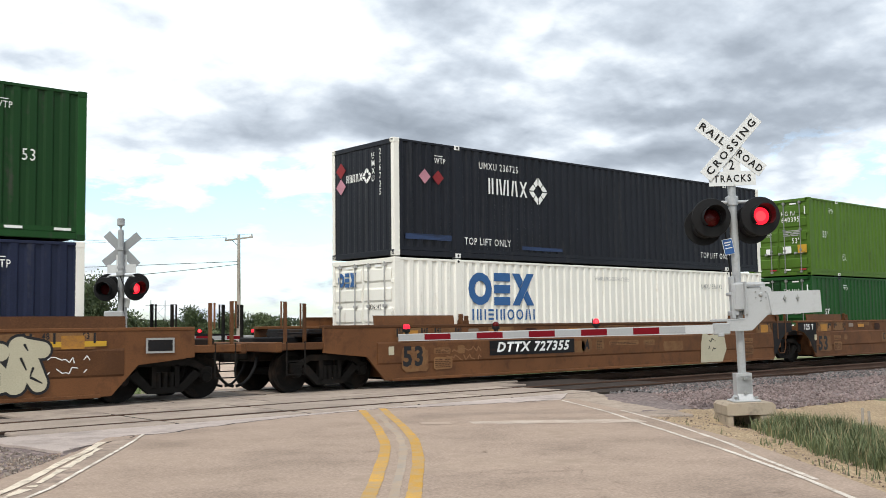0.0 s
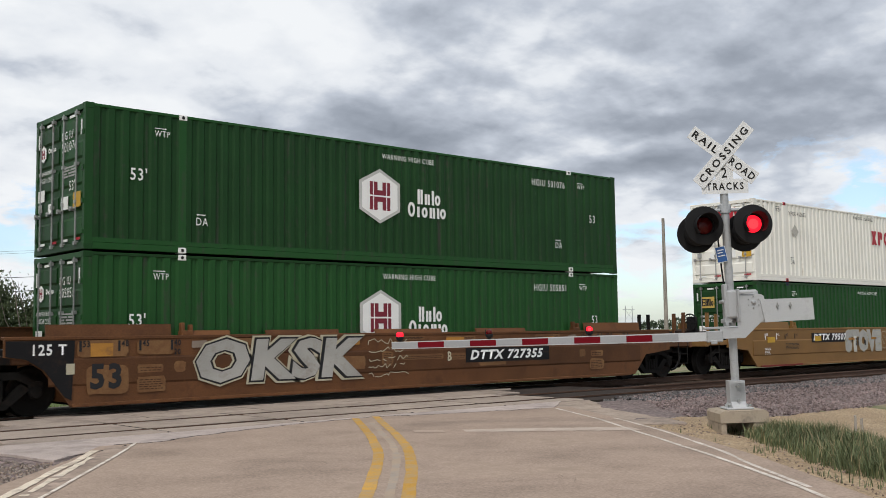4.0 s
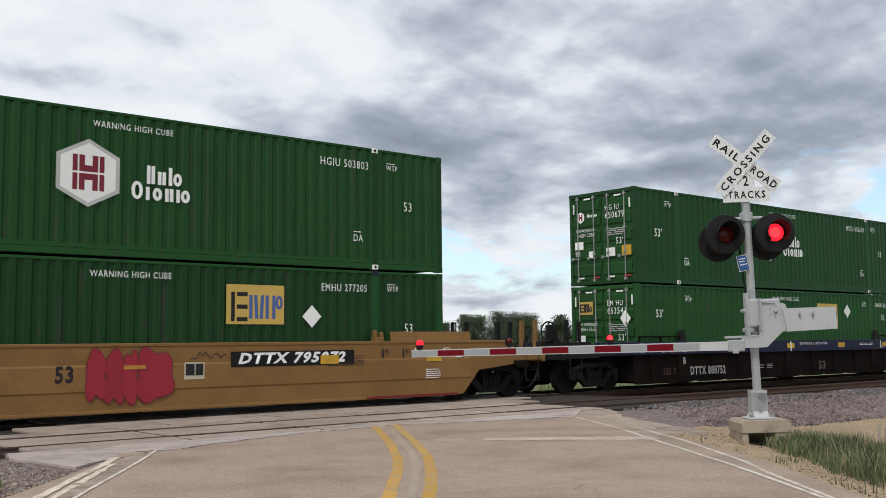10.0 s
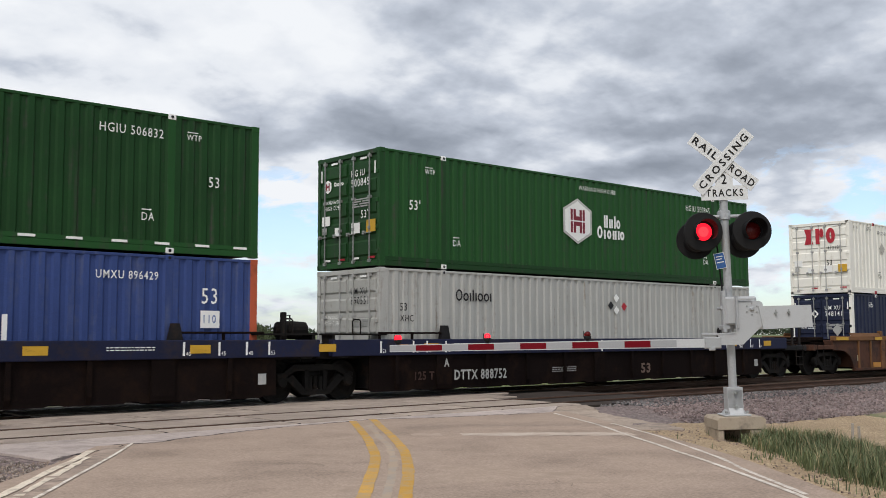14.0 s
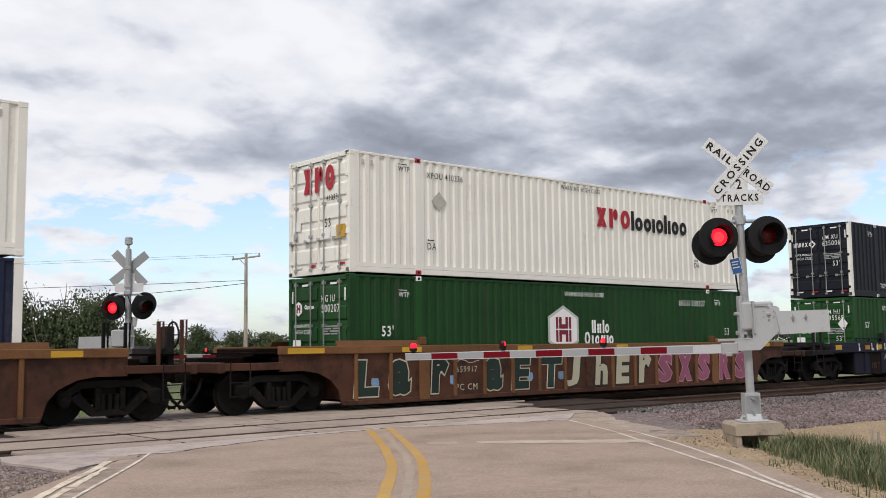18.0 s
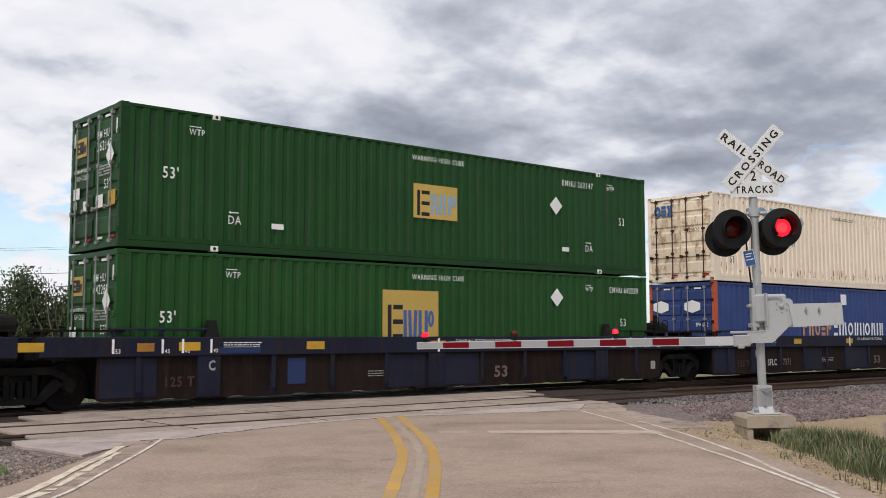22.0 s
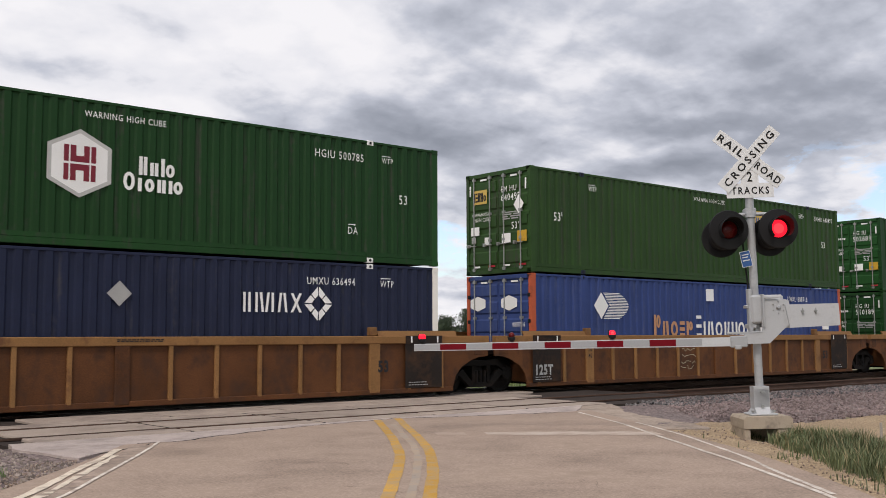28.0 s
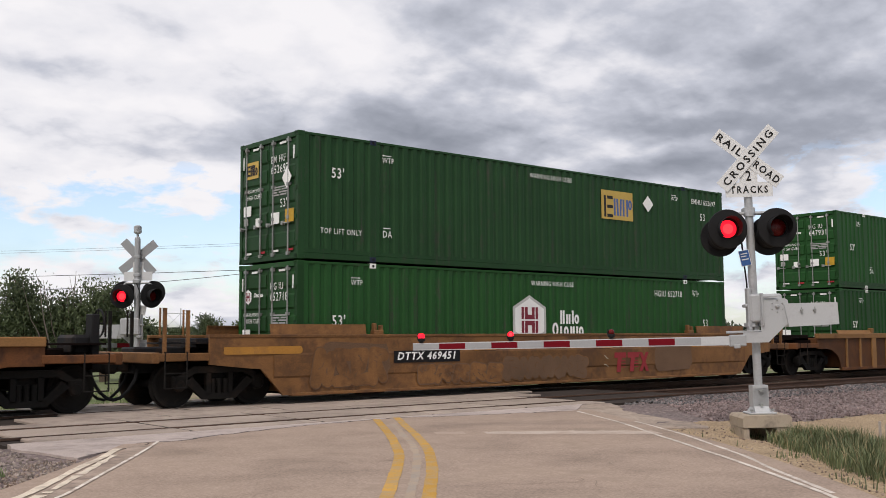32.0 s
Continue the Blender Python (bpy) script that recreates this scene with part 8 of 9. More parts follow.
# style, left end, right end, main paint, trim, ribs or tips
UNITS = [("smooth", "a", "c", "brown", "brown", "brown", "rust brown smooth-sided well car with bubble graffiti"),
         ("smooth", "c", "a", "brown", "brown", "brown", "rust brown smooth-sided well car, dark number patch"),
         ("smooth", "a", "a", "brown", "brown", "brown", "rust brown smooth-sided well car with a white mark"),
         ("smooth", "a", "c", "brown", "brown", "brown", "rust brown smooth-sided well car, silver graffiti"),
         ("smooth", "c", "a", "tan", "tan", "tan", "ochre smooth-sided well car with black end, graffiti"),
         ("smooth", "a", "a", "tan", "tan", "tan", "ochre smooth-sided well car, black ends, pink graffiti"),
         ("smooth", "a", "c", "tan", "tan", "tan", "ochre smooth-sided well car with dark red graffiti"),
         ("band", "c", "a", "darkcar", "bluecar", "darkcar", "grimy dark well car with a blue top band"),
         ("band", "a", "a", "darkcar", "bluecar", "darkcar", "grimy dark well car with a blue top band"),
         ("band", "a", "c", "darkcar", "bluecar", "darkcar", "grimy dark well car with a blue top band"),
         ("ribbed", "c", "c", "rust", "rustrib", "rustrib", "rusty brown ribbed well car with yellow plates"),
         ("ribbed", "c", "c", "rust", "rustrib", "rustrib", "rusty ribbed well car covered in graffiti"),
         ("band", "c", "a", "grimecar", "bluegrime", "bluegrime", "grimy dark blue well car with worn panels"),
         ("band", "a", "a", "grimecar", "bluegrime", "bluegrime", "grimy dark blue well car with worn panels"),
         ("band", "a", "c", "grimecar", "bluegrime", "bluegrime", "grimy dark blue well car with worn panels"),
         ("ribbed", "c", "c", "rust", "rustrib", "rustrib", "rust brown ribbed well car, plain sides"),
         ("ribbed", "c", "a", "rustlight", "ochrerib", "ochrerib", "ochre brown ribbed well car with dark end"),
         ("ribbed", "a", "a", "rustlight", "ochrerib", "ochrerib", "ochre brown ribbed well car, dark ends"),
         ("ribbed", "a", "c", "rustlight", "ochrerib", "ochrerib", "ochre brown ribbed well car with dark end"),
         ("smooth", "c", "c", "orangetan", "orangetan", "orangetan", "worn orange smooth-sided well car, faded graffiti"),
         ("ribbed", "c", "c", "rustlight", "ochrerib", "ochrerib", "ochre brown ribbed well car, plain sides")]
M["rustlight"] = surface("ochre_brown_car_paint", (0.118, 0.046, 0.0165), 0.65, var=0.3, stain=(0.06, 0.028, 0.016), stain_amt=0.5, streak=0.3, bump=0.1, shift=0.3)
M["ochrerib"] = surface("pale_ochre_rib_paint", (0.25, 0.128, 0.048), 0.65, var=0.2, stain=(0.12, 0.05, 0.025), stain_amt=0.3)
CARS_BUILT = [well_car(*u, brake=i in (4, 7, 16), stern=i in (10, 14, 18)) for i, u in enumerate(UNITS)]


def dress():
    c = CARS_BUILT
    for k in (0, 1, 2, 3):
        dress_brown(c[k], k)
    for k, x in ((1, 0.0), (2, 0.0), (3, 0.0)):
        worn_patch(c[k], x - 0.02, 0.36, x + 0.86, 0.94, 70 + k)
    worn_patch(c[1], 6.47, 0.68, 6.9, 1.06, 75)
    worn_patch(c[2], 4.80, 0.64, 5.2, 1.02, 76)
    for x0, x1 in ((2.18, 3.09), (3.97, 5.88), (6.94, 9.0), (10.2, 12.0)):
        part("guide_plate", Geo().prism([(-1.47, 1.485), (-1.43, 1.485), (-1.38, 1.58), (-1.43, 1.58)], "x", x0, x1), M["brown"], c[3])
    graffiti(c[0], 12.6, 0.30, 15.4, 1.36, 4, "ink_bone", "ink_black", 21, edge=0.05)
    scribble(c[0], 15.3, 0.6, 16.2, 1.0, 2, "ink_white", 4)
    plate(c[0], "ink_yellow", 15.0, 1.14, 16.5, 1.24)
    plate(c[0], "ink_grey", 17.3, 0.98, 17.9, 1.28)
    plate(c[0], "blackcar", 17.34, 1.02, 17.86, 1.24, -1.527)
    plate(c[1], "blackcar", 2.9, 0.68, 6.15, 1.06)
    tell(c[1], "DTTX 727355", 0.25, 3.15, 0.75, "ink_white", -1.53, 0.012, 2.8, 0.25)
    tell(c[1], "53", 0.46, 0.05, 0.49, "ink_black", -1.526, 0.022, 0.62)
    tell(c[1], "A", 0.26, 6.55, 0.75, "ink_black", -1.53, 0.015, None, 0.2)
    g = Geo().flat([(12.1, 0.2), (13.3, 0.2), (13.55, 0.6), (13.45, 1.0), (13.1, 1.12), (12.6, 1.05), (12.25, 1.15), (12.15, 0.8)], lambda u, v: (u, 0, v))
    part("graffiti", g, M["ink_bone"], c[1], "bone white sprayed figure", at=(0, -1.526, 0))
    scribble(c[1], 12.5, 0.5, 13.0, 1.05, 2, "ink_black", 9, -1.53, 0.03)
    scribble(c[1], 1.2, 0.55, 2.6, 1.0, 2, "ink_tan", 12, -1.526, 0.03)
    tell(c[2], "53", 0.5, -0.11, 0.40, "ink_black", -1.526, 0.022, 0.66)
    tell(c[2], "125 T", 0.2, -1.06, 1.16, "ink_white", -1.53, 0.006, 0.62)
    plate(c[2], "blackcar", 6.6, 0.62, 9.25, 1.20)
    company_bars(c[2], 6.85, 0.70, 8.95, 1.12, "ink_white")
    tell(c[2], "C", 0.26, 4.90, 0.71, "ink_black", -1.526, 0.012, None, 0.15)
    tell(c[3], "53", 0.46, 0.08, 0.48, "ink_black", -1.526, 0.022, 0.62)
    tell(c[3], "125 T", 0.2, -1.0, 1.14, "ink_white", -1.53, 0.006, 0.62)
    tag(c[3], "OKSK", 2.2, 0.50, 6.42, 1.40, "ink_silver", "ink_black", "ink_bone", -1.5275, 0.04, 0.12)
    scribble(c[3], 6.65, 0.42, 7.9, 1.38, 5, "ink_bone", 13)
    tell(c[3], "B", 0.22, 9.14, 0.78, "ink_bone", -1.526, 0.01)
    plate(c[3], "blackcar", 9.75, 0.72, 12.85, 1.08)
    tell(c[3], "DTTX 727355", 0.23, 9.9, 0.78, "ink_white", -1.53, 0.012, 2.7, 0.25)
    dark_end = [(-1.48, 1.41), (-1.48, 1.13), (-1.11, 1.07), (-0.79, 0.87), (-0.40, 0.36), (-0.27, 0.30), (-0.22, 1.41)]
    for k, flip in ((2, False), (3, False), (1, True), (2, True)):
        poly = [(L_ - x, z) for x, z in reversed(dark_end)] if flip else dark_end
        part("end_patch", Geo().flat(poly, lambda u, v: (u, 0, v)), M["blackcar"], c[k], "dull black painted end", at=(0, -1.5245, 0))
    # ochre cars
    for k, (le, re) in ((4, (0, 1)), (5, (1, 1)), (6, (1, 0))):
        for on, poly in ((le, [(-1.49, 1.43), (-1.49, 1.13), (-1.1, 1.07), (-0.78, 0.87), (-0.26, 0.24), (0.95, 0.24), (1.1, 1.43)]), (re, [(L_ - 1.1, 1.43), (L_ - 1.25, 0.24), (L_ + 0.26, 0.24), (L_ + 0.78, 0.87), (L_ + 1.1, 1.07), (L_ + 1.49, 1.13), (L_ + 1.49, 1.43)])):
            if on:
                part("end_patch", Geo().prism(poly, "y", -1.524, -1.49), M["blackcar"], c[k], "glossy black painted end")
        for x in (0.19, 15.42, 2.3 if k == 5 else 3.4, 12.4):
            plate(c[k], "ink_yellow", x, 1.0, x + 0.48, 1.19, -1.528)
        for x, t_ in ((0.02, "53"), (0.76, "48"), (15.06, "48"), (15.96, "53")):
            plate(c[k], "ink_white", x, 1.1, x + 0.04, 1.32, -1.53)
            tell(c[k], t_, 0.11, x + 0.08, 1.22, "ink_white", -1.53)
        for x, t_ in ((1.34, "45"), (2.0, "40"), (14.1, "40"), (14.7, "45")):
            plate(c[k], "ink_black", x, 1.1, x + 0.04, 1.30)
            tell(c[k], t_, 0.11, x + 0.08, 1.2, "ink_black")
        fine_print(c[k], "ink_white", 15.4, 0.6, 15.85, 0.85, k, -1.53)
        fine_print(c[k], "ink_white", -0.0, 0.6, 0.4, 0.85, k + 7, -1.53)
        fine_print(c[k], "ink_black", 1.4, 0.75, 2.3, 0.98, k + 3)
        fine_print(c[k], "ink_black", 12.6, 0.95, 13.6, 1.2, k + 4)
        plate(c[k], "ink_white", 16.35, 1.08, 16.56, 1.26, -1.53)
    for k in (5, 6):
        tell(c[k], "125T", 0.24, -0.88, 0.84, "ink_white", -1.53, 0.014)
    tag(c[4], "STO", 8.66, 0.66, 10.5, 1.32, "tan", "ink_bone", None, -1.5275, 0.025)
    for x, w in ((5.94, 0.46), (7.78, 0.43)):
        plate(c[4], "ink_dull_yellow", x, 1.02, x + w, 1.10, -1.545)
    tell(c[4], "53", 0.26, 6.48, 0.80, "ink_greyblack", -1.545, 0.014)
    tell(c[4], "B", 0.2, 7.2, 0.80, "ink_black", -1.545, 0.01)
    M["ink_slate"] = surface("dark_slate_spray_paint", (0.045, 0.05, 0.058), 0.6, var=0.2)
    tag(c[4], "RSEN", 11.08, 0.44, 12.74, 1.30, "ink_teal", "ink_slate", "ink_bone", -1.5255, 0.045, -0.14)
    rng = random.Random(43)
    for x0, z0, w, h in ((11.15, 0.98, 0.5, 0.16), (11.62, 1.04, 0.34, 0.13), (12.2, 0.70, 0.5, 0.13)):
        part("graffiti", Geo().flat(blob(x0 + w / 2, z0 + h / 2, w, h, rng, n=16, square=0.8), lambda u, v: (u, 0, v)), M["ink_greybrown"], c[4], at=(0, -1.5345, 0))
    for i in range(18):
        x, z = rng.uniform(10.9, 13.3), rng.choice((rng.uniform(0.34, 0.44), rng.uniform(1.33, 1.38)))
        part("graffiti", Geo().flat(blob(x, z, 0.035, 0.035, rng, n=8), lambda u, v: (u, 0, v)), M["ink_bone"], c[4], at=(0, -1.5265, 0))
    plate(c[4], "tan", 12.18, 0.94, 13.12, 1.275, -1.5345, "clean_panel")
    for words, ink in (((0, 1), "ink_sprayred"), ((1, 0), "ink_blue")):
        z0, z1 = (1.06 + 0.18 * k for k in words)
        part("mark", Geo().flat([(12.45, z0 - 0.025), (12.72, z1 - 0.025), (12.72, z1 + 0.025), (12.45, z0 + 0.025)][::1 if z1 > z0 else -1], lambda u, v: (u, 0, v)), M[ink], c[4], at=(0, -1.545 - 0.002 * z0, 0))
    for x0 in (12.22, 12.80):
        fine_print(c[4], "ink_rustprint", x0, 1.09, x0 + 0.2, 1.21, int(x0 * 10), -1.545)
    for ink, g_, y_ in (("ink_bone", 0.05, -1.5265), ("ink_slate", 0.025, -1.5285), ("ink_teal", -0.03, -1.5305)):
        part("graffiti", Geo().flat(grown(blob(13.02, 0.76, 0.28, 0.28, random.Random(4), n=18, square=0.7), g_), lambda u, v: (u, 0, v)), M[ink], c[4], at=(0, y_, 0))
    scribble(c[4], 13.25, 0.22, 14.3, 0.82, 1, "ink_bone", 44)
    scribble(c[4], 13.30, 0.24, 14.3, 0.76, 1, "ink_bone", 46)
    scribble(c[4], 14.4, 0.26, 14.92, 0.80, 1, "ink_bone", 47)
    for k, x in ((4, 10.02), (5, 10.3), (6, 10.3)):
        tell(c[k], "LD LIMIT 119400 PER UNIT", 0.085, x, 1.17, "ink_black", -1.526, 0.002, 1.5)
        fine_print(c[k], "ink_rustprint", x, 1.0, x + 1.25, 1.06, k + 30)
    tell(c[5], "DENVER", 0.22, 7.05, 0.93, "ink_sprayred", -1.528, -0.004, 0.8, 0.1)
    plate(c[5], "ink_white", 7.95, 0.82, 8.2, 0.94, -1.526)
    plate(c[4], "blackcar", 3.2, 0.96, 6.3, 1.30)
    tell(c[4], "DTTX 795072", 0.23, 3.32, 1.02, "ink_white", -1.53, 0.012, 2.7, 0.25)
    tag(c[4], "STOVE", 5.75, 0.60, 8.6, 1.36, "ink_silver", "ink_grey", "ink_bone", -1.5275, 0.035)
    company_bars(c[5], 2.95, 0.72, 4.8, 1.32, "ink_sprayred")
    tag(c[5], "HIC", 5.12, 0.28, 7.0, 1.40, "ink_twotone", "ink_maroon", None, -1.527, 0.035, -0.05)
    graffiti(c[5], 2.2, 0.6, 2.9, 0.95, 1, "ink_pink", "tan", 53)
    tell(c[5], "BED", 0.36, 8.66, 0.98, "ink_bone", -1.528, -0.014, 0.9, 0.06)
    tell(c[5], "MOUCH", 0.40, 8.64, 0.46, "ink_bone", -1.528, -0.016, 1.35, -0.05)
    tag(c[5], "STOVE", 11.55, 0.66, 14.3, 1.36, "ink_pink", "ink_mauve", None, -1.5275, 0.04)
    tell(c[5], "2017", 0.2, 7.1, 1.18, "ink_sprayred", -1.528, -0.002, 0.6)
    scribble(c[5], 11.0, 0.36, 12.5, 0.62, 2, "ink_rustprint", 57)
    tell(c[5], "53", 0.28, 6.6, 1.05, "ink_black", -1.54, 0.012)
    tell(c[5], "C", 0.2, 7.6, 0.74, "ink_black", -1.54, 0.01)
    tell(c[6], "53", 0.30, 6.6, 0.76, "ink_black", -1.526, 0.014)
    rng = random.Random(61)
    for x0, x1, z0, z1 in ((7.18, 7.56, 0.44, 1.34), (7.54, 7.92, 0.36, 1.33), (7.90, 8.18, 0.34, 1.30), (8.16, 8.90, 0.38, 1.33)):
        lump = blob((x0 + x1) / 2, (z0 + z1) / 2, x1 - x0, z1 - z0, rng, n=30, square=0.9)
        part("graffiti", Geo().flat(grown(lump, 0.02), lambda u, v: (u, 0, v)), M["ink_maroon"], c[6], at=(0, -1.527 - 0.0004 * x0, 0))
        part("graffiti", Geo().flat(grown(lump, -0.01), lambda u, v: (u, 0, v)), M["ink_crimson"], c[6], at=(0, -1.5315 - 0.0004 * x0, 0))
    tell(c[6], "A", 0.16, 7.48, 0.80, "ink_maroon", -1.537, 0.004)
    plate(c[6], "ink_dull_yellow", 7.9, 0.99, 8.34, 1.07, -1.54)
    plate(c[6], "ink_bone", 9.16, 0.76, 9.60, 1.10, -1.5225)
    plate(c[6], "ink_bone", 9.38, 0.84, 9.40, 1.07, -1.531)
    plate(c[6], "blackcar", 10.2, 0.98, 13.3, 1.30)
    tell(c[6], "DTTX 795072", 0.22, 10.36, 1.03, "ink_white", -1.53, 0.012, 2.7, 0.25)
    plate(c[6], "ink_black", 9.19, 0.84, 9.57, 1.07, -1.527)
    scribble(c[6], 9.2, 1.1, 10.1, 1.35, 1, "ink_black", 62)
    # dark cars with a top band
    for k in (7, 8, 9, 12, 13, 14):
        dark_blue = k > 10
        for x in (-1.88, 1.22, 4.2, 7.7, 11.13, 14.46) + ((16.6,) if k in (9, 14) else ()):
            plate(c[k], "ink_yellow", x, 1.13, x + 0.46, 1.30, -1.524)
        plate(c[k], "ink_dull_yellow", 0.35, 1.12, 0.7, 1.28, -1.524)
        for x, t_ in ((-0.15, "53"), (0.85, "48"), (1.28, "45"), (1.9, "40"), (14.3, "40"), (15.1, "45"), (15.75, "48"), (16.3, "53")):
            plate(c[k], "ink_white", x, 1.08, x + 0.045, 1.36, -1.526)
            tell(c[k], t_, 0.09, x + 0.07, 1.08, "ink_white", -1.526)
        fine_print(c[k], "ink_white", 2.2, 1.18, 3.1, 1.32, k, -1.526)
        fine_print(c[k], "ink_white", 12.7, 1.2, 13.7, 1.3, k + 5, -1.526)
        fine_print(c[k], "ink_grey", 5.9, 0.5, 6.9, 0.66, k + 9, -1.449)
        tell(c[k], "53", 0.28, 9.84, 0.37, "ink_dusty", -1.452, 0.012, 0.46)
        tell(c[k], {7: "B", 8: "C", 9: "A", 12: "A", 13: "C", 14: "B"}[k], 0.2, 1.88, 0.72, "ink_grey", -1.506, 0.008)
        plate(c[k], "ink_grey", 16.1, 0.45, 16.3, 0.68, -1.449)
        tell(c[k], "52,900 LBS. MAX. GROSS WT. FOR 20 FT CONTAINERS", 0.09, 8.5, 1.23, "ink_white", -1.526, 0.0, 1.87)
        plate(c[k], "ink_white", 7.91, 1.04, 7.97, 1.36, -1.528)
        tell(c[k], "125 T", 0.2, 0.98, 0.41, "ink_rusted", -1.449, 0.008, 0.62)
        if dark_blue:
            plate(c[k], "ink_bluepatch", 2.1, 1.06, 3.06, 1.19, -1.5235)
            if k == 13:
                plate(c[k], "ink_bluepatch", 3.77, 0.39, 4.22, 0.95, -1.449)
            for i, x in enumerate((-0.35, 6.45, 8.17, 12.5) if k == 13 else (-0.35, 4.98, 8.2, 12.5)):
                plate(c[k], "bluegrime", x, 0.24, x + 1.14, 0.98, -1.447, "panel_patch")
    for k in (7, 9):
        tell(c[k], "DTTX 888752", 0.25, 2.22, 0.38, "ink_grey", -1.51, 0.008)
    tell(c[12], "SFLC", 0.21, 2.58, 0.42, "ink_grey", -1.51, 0.008)
    tell(c[12], "7377", 0.21, 3.5, 0.42, "ink_dusty", -1.51, 0.008)
    tell(c[14], "SFLC", 0.21, 2.58, 0.42, "ink_grey", -1.51, 0.008)
    tell(c[14], "7371", 0.21, 3.5, 0.42, "ink_dusty", -1.51, 0.008)
    # ribbed cars
    for k in (10, 11):
        for x, w in ((-1.8, 0.95), (1.35, 0.6), (5.2, 0.55), (9.2, 0.5), (14.6, 0.5), (16.6, 0.6)):
            plate(c[k], "ink_yellow", x, 1.30, x + w, 1.42, -1.527)
    tell(c[10], "DTTX", 0.2, 2.36, 0.74, "ink_white", -1.512, 0.004, 0.56, 0.2)
    tell(c[10], "657019", 0.2, 3.14, 0.76, "ink_white", -1.512, 0.004, 0.72, 0.2)
    tell(c[10], "53", 0.32, 13.2, 0.66, "ink_black", -1.512, 0.014, 0.40)
    company_bars(c[10], 12.08, 0.6, 12.91, 0.95, "ink_fadedred", -1.514)
    plate(c[10], "ink_tan", 13.14, 0.62, 13.66, 1.0, -1.508)
    plate(c[10], "ink_dull_yellow", 11.15, 0.59, 11.94, 0.97, -1.458)
    plate(c[10], "ink_dull_yellow", 1.15, 0.22, 1.8, 0.42, -1.508)
    plate(c[10], "ink_bone", -0.05, 0.5, 0.16, 0.72, -1.455)
    plate(c[10], "ink_grey", 14.62, 0.45, 15.0, 0.8, -1.455)
    for k in (10, 16, 17):
        tell(c[k], "20", 0.13, 1.98, 1.02, "ink_black", -1.515)
        tell(c[k], "40", 0.13, 1.98, 0.84, "ink_black", -1.515)
    for ch, x0, x1, fill, rim in (("L", 0.0, 0.7, 0, 0), ("a", 0.98, 1.64, 0, 0), ("r", 2.3, 2.86, 0, 0), ("a", 4.04, 4.68, 0, 0), ("E", 5.02, 5.72, 0, 0), ("T", 6.08, 6.90, 0, 0),
                                  ("J", 7.12, 7.7, 1, 1), ("h", 8.30, 8.86, 1, 1), ("E", 9.2, 9.85, 1, 1), ("r", 10.24, 10.86, 1, 1),
                                  ("S", 11.14, 11.82, 2, 2), ("x", 12.16, 12.86, 2, 2), ("S", 13.14, 13.76, 2, 2), ("R", 14.34, 14.9, 2, 2), ("S", 15.18, 15.9, 2, 2)):
        tag(c[11], ch, x0, 0.30, x1, 1.12, ("ink_spraygreen", "ink_bone", "ink_mauve")[fill], ("ink_bone", "ink_spraygreen", "ink_pink")[rim], None, -1.456, 0.035, 0.08)
    for x in (0.5, 2.9, 5.6, 6.8):
        worn_patch(c[11], x, 0.5, x + 0.22, 0.72, int(x * 9), "ink_paleblue", -1.4535)
    tell(c[11], "PC CM", 0.16, 3.1, 0.34, "ink_bone", -1.456, 0.0, 0.72)
    tell(c[11], "659917", 0.15, 3.12, 0.78, "ink_bone", -1.456, 0.0, 0.7)
    scribble(c[11], 3.12, 0.98, 3.9, 1.14, 1, "ink_bone", 66, -1.456)
    for k, lefty, righty in ((16, 0, 1), (17, 1, 1), (18, 1, 0)):
        for on, x0, x1 in ((lefty, -0.20, 0.86), (righty, L_ - 1.2, L_ - 0.08)):
            if on:
                plate(c[k], "grimeend", x0, 0.24, x1, 1.28, -1.512, "end_patch")
                plate(c[k], "grimeend", x0, 1.275, x1, 1.465, -1.5245, "end_patch")
                for x in (x0 + 0.16, x1 - 0.16):
                    plate(c[k], "ink_white", x, 1.30, x + 0.04, 1.45, -1.5285)
                fine_print(c[k], "ink_grey", x0 + 0.1, 0.3, x0 + 0.7, 0.42, k, -1.517)
        if lefty:
            tell(c[k], "125T", 0.26, -0.08, 0.42, "ink_grey", -1.517, 0.014)
        tell(c[k], "53", 0.26, 14.16 if k == 16 else 14.4, 0.62, "ink_black", -1.512, 0.014)
    fine_print(c[16], "ink_black", 7.95, 1.36, 8.9, 1.42, 3, -1.527)
    scribble(c[17], 6.2, 0.4, 7.0, 1.1, 4, "ink_bone", 67, -1.456)
    plate(c[18], "blackcar", 10.3, 0.72, 11.9, 0.96, -1.509)
    tell(c[18], "DTTX 728060", 0.15, 10.4, 0.77, "ink_dusty", -1.514, 0.006)
    # worn orange car
    graffiti(c[19], 0.3, 0.3, 2.3, 1.2, 4, "orangetan", "ink_greybrown", 95, edge=0.02)
    worn_patch(c[19], 0.5, 0.5, 2.4, 1.3, 91, "ink_greybrown", -1.5225)
    worn_patch(c[19], 12.2, 0.4, 14.0, 1.1, 92, "ink_greybrown", -1.5225)
    tell(c[19], "DTTX 469451", 0.18, 2.6, 0.88, "ink_white", -1.536, 0.006, 1.8, 0.2)
    plate(c[19], "blackcar", 2.5, 0.82, 4.55, 1.10, -1.53)
    graffiti(c[19], 3.2, 0.28, 6.0, 0.78, 5, "orangetan", "ink_greybrown", 96)
    graffiti(c[19], 6.05, 0.28, 9.2, 0.92, 6, "ink_greybrown", "orangetan", 98, edge=0.02)
    scribble(c[19], 9.9, 0.4, 10.2, 1.0, 2, "ink_bone", 97)
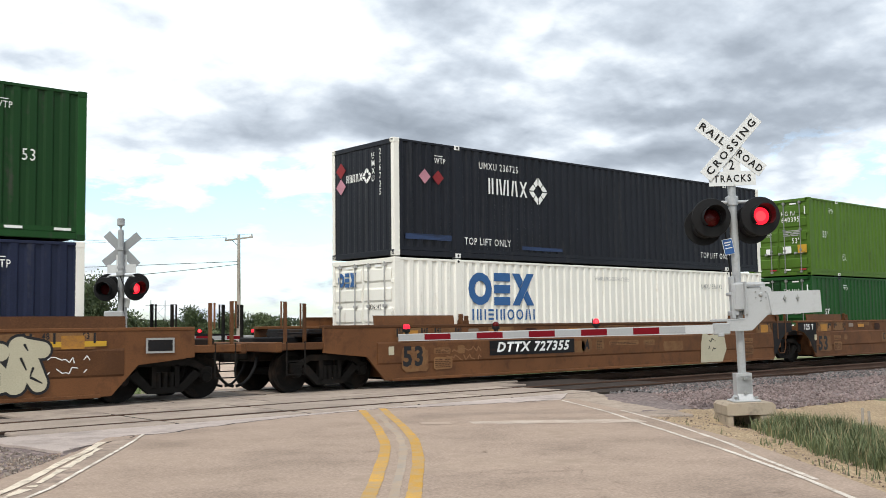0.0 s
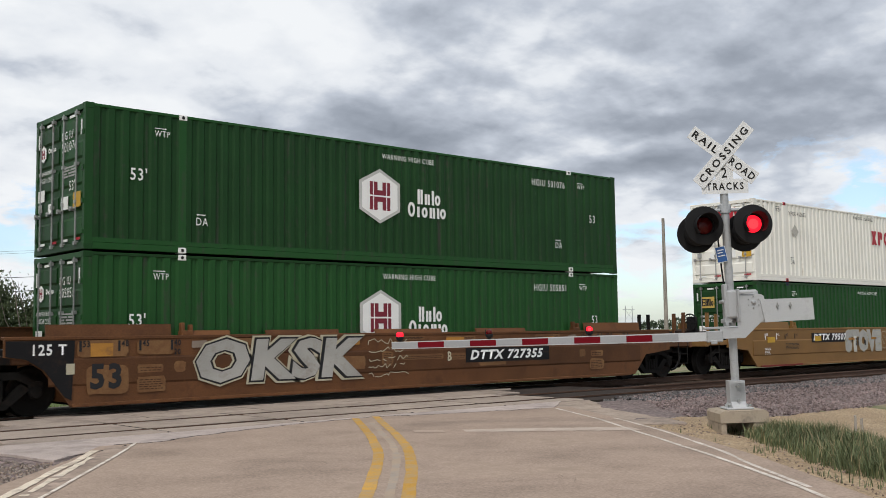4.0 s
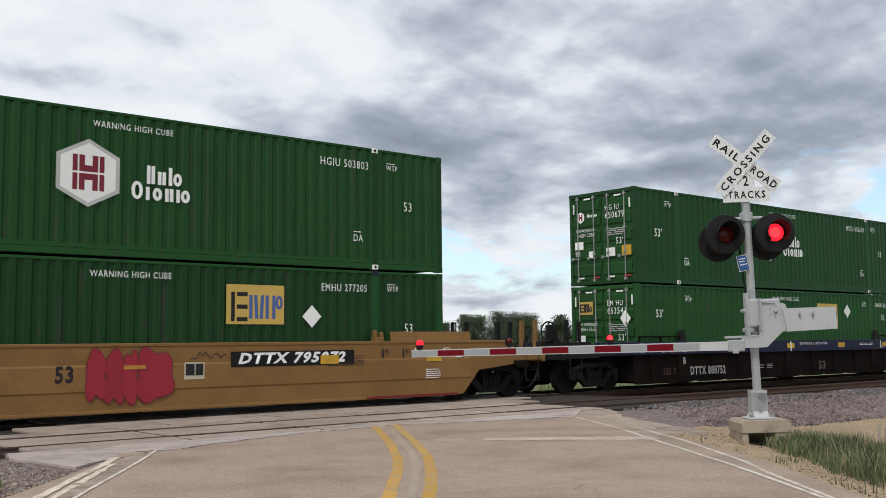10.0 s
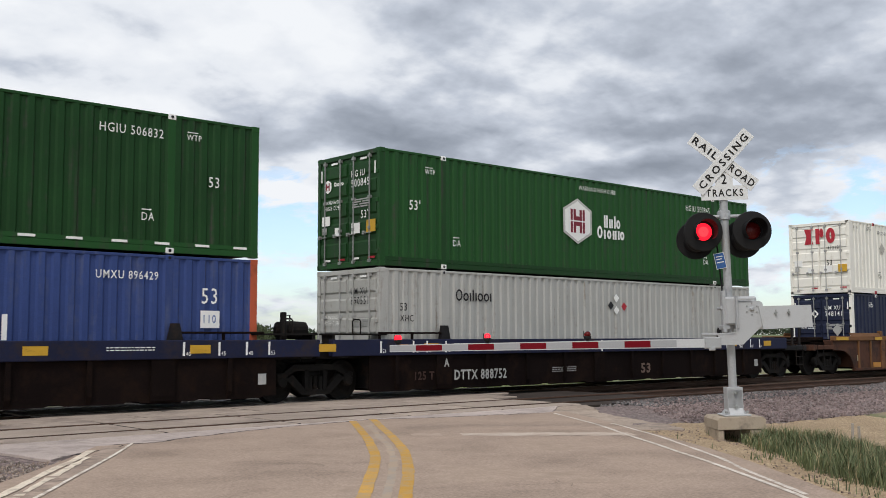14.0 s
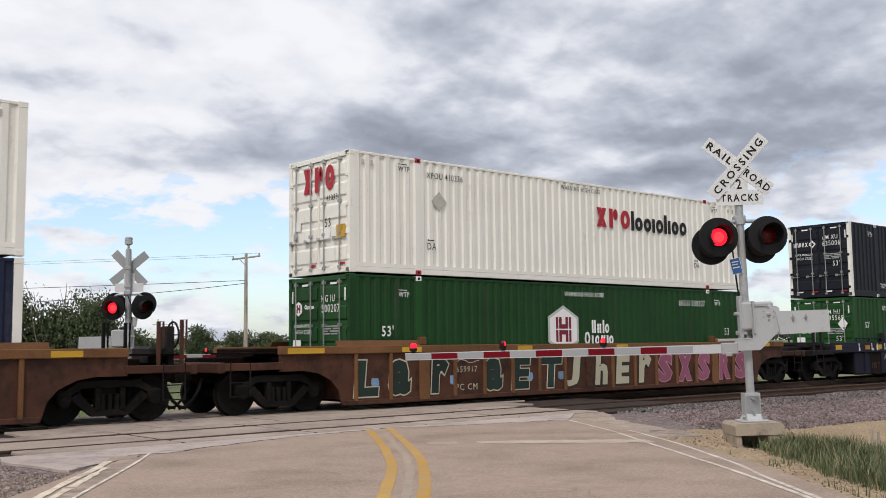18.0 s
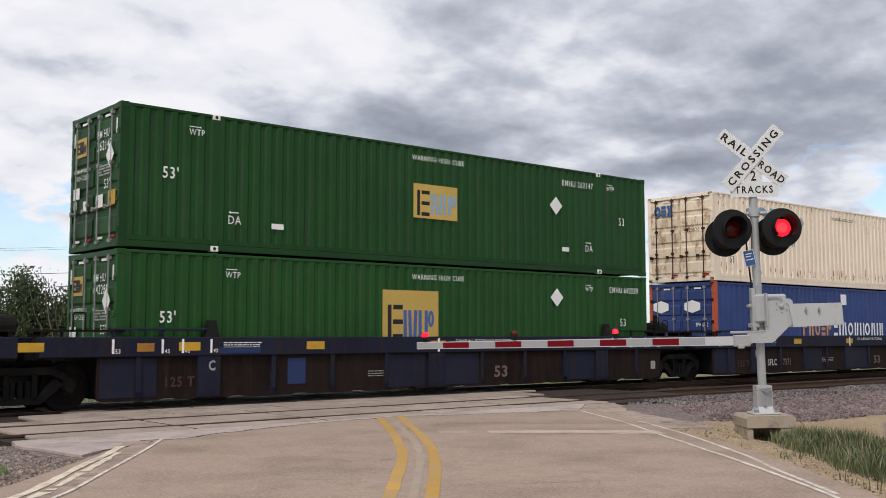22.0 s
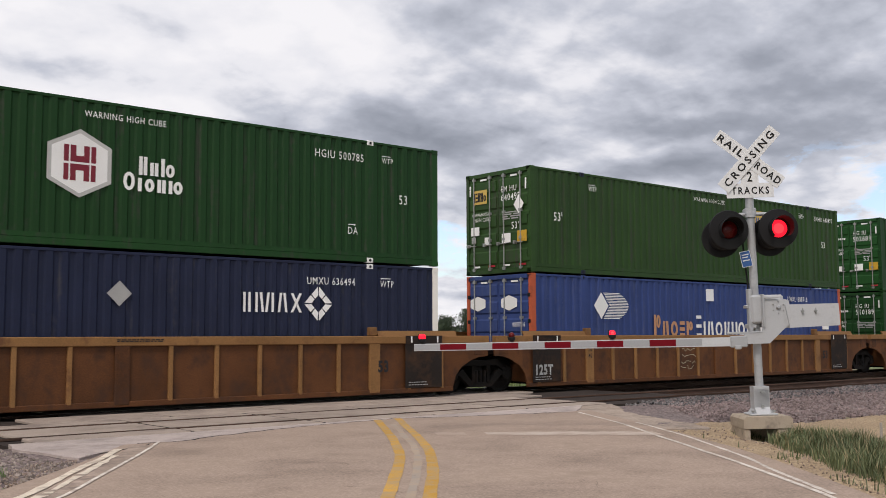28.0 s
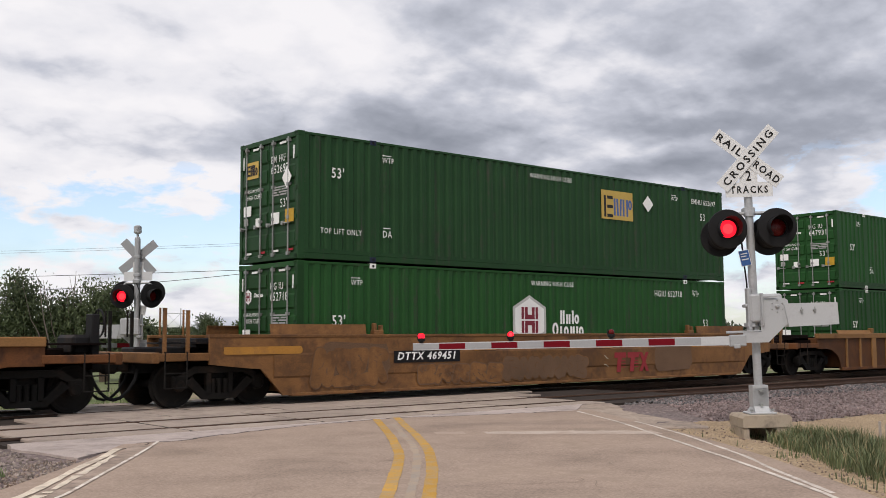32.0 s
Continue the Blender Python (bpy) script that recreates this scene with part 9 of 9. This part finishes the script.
    company_bars(c[19], 10.3, 0.4, 11.9, 0.95, "ink_sprayred")
    for x in (-1.9, 5.0, 9.5, 14.0):
        worn_patch(c[19], x, 1.08, x + (1.9 if x < 0 else 0.8), 1.24, int(x * 7 + 40), "ink_dull_yellow", -1.5245)


M["ink_bluepatch"] = surface("clean_blue_touch_up_paint", (0.022, 0.040, 0.110), 0.6, var=0.2)
M["ink_rusted"] = surface("rust_covered_marking", (0.062, 0.034, 0.028), 0.8, var=0.3)
M["ink_dusty"] = surface("dusty_faded_marking", (0.16, 0.11, 0.09), 0.7, var=0.2)
dress()
# unit, offset along the train, upper and lower load
LOADS = [(0.00, ("hexa", 1, "500318"), ("diamn", 0, "248805")), (23.71, ("diamk", 0, "236725"), ("bluw", 0, "936142")),
         (43.25, ("hexlime", 0, "640395"), ("gold", 0, "271594")), (62.72, ("hexa", 0, "501076"), ("hexa", 0, "505851")),
         (86.47, ("redw", 0, "412033"), ("gold", 0, "651190")), (105.97, ("gold", 0, "643890"), ("gold", 0, "641068")),
         (125.54, ("hexa", 0, "503803"), ("gold", 0, "277205")), (149.22, ("hexa", 0, "650679"), ("goldl", 0, "653541")),
         (168.74, ("hexa", 1, "506832"), ("stripe", 0, "896429")), (188.24, ("hexa", 0, "500845"), ("rail", 0, "890551")),
         (211.75, ("redw", 0, "412181"), ("diamn", 0, "248141")), (235.22, ("redw", 0, "410336"), ("hexa", 0, "500207")),
         (258.72, ("diamk", 0, "635006"), ("goldl", 0, "685569")), (278.25, ("gold", 0, "262147"), ("goldl", 0, "642289")),
         (297.81, ("bluwr", 0, "933026"), ("stripef", 0, "890072")), (321.27, ("hexa", 1, "652507"), ("diamn", 0, "636527")),
         (344.91, ("hexa", 0, "500785"), ("diamn", 0, "636494")), (364.31, ("gold", 0, "640495"), ("stripef", 0, "888716")),
         (383.74, ("hexa", 0, "502683"), ("hexa", 0, "510189")), (407.33, ("gold", 0, "652697"), ("hexa", 0, "652718")),
         (430.78, ("hexa", 0, "647931"), ("hexa", 0, "647012"))]
MOVERS = []
for at, up, lo in LOADS:
    for (kind, dashes, serial), z, upper in ((lo, 0.25, False), (up, 3.16, True)):
        MOVERS.append((container(kind, dashes, serial, upper), at, NEAR_Y, z))
for (at, up, lo), c in zip(LOADS, CARS_BUILT):
    MOVERS.append((c, at, TRACK_Y, 0.0))


# ---- what moves ----
def train_x(t):
    ts_, xs_ = [r[0] for r in TRAIN], [r[1] for r in TRAIN]
    return float(np.interp(t, ts_, xs_))


def motions():
    for ob, x, y, z in MOVERS:
        walk(ob, [(t, pose(d + x, y, z)) for t, d in TRAIN])
    # wheels roll on the rails: one turning for all axles that stand alike in their trucks
    rolled = {}
    for ob, x in WHEELSETS:
        ob.rotation_mode = "QUATERNION"
        if x not in rolled:
            walk(ob, [(k / 30, pose(x, 0, 0.46, 0, math.degrees(train_x(k / 30) / 0.46), 0)) for k in range(961)])
            rolled[x] = ob
        else:
            keys = ob.animation_data_create()
            keys.action = rolled[x].animation_data.action
            keys.action_slot = rolled[x].animation_data.action_slot
    # the signal lamps flash turn about: in place of switching, half turns bring the lit or the dark dome to the front
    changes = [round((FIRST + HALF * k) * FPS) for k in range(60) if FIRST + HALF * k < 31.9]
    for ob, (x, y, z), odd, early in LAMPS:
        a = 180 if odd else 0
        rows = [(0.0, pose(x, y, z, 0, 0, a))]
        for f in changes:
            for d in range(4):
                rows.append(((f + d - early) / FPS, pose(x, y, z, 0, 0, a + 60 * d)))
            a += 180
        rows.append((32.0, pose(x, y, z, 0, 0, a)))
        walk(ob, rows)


motions()
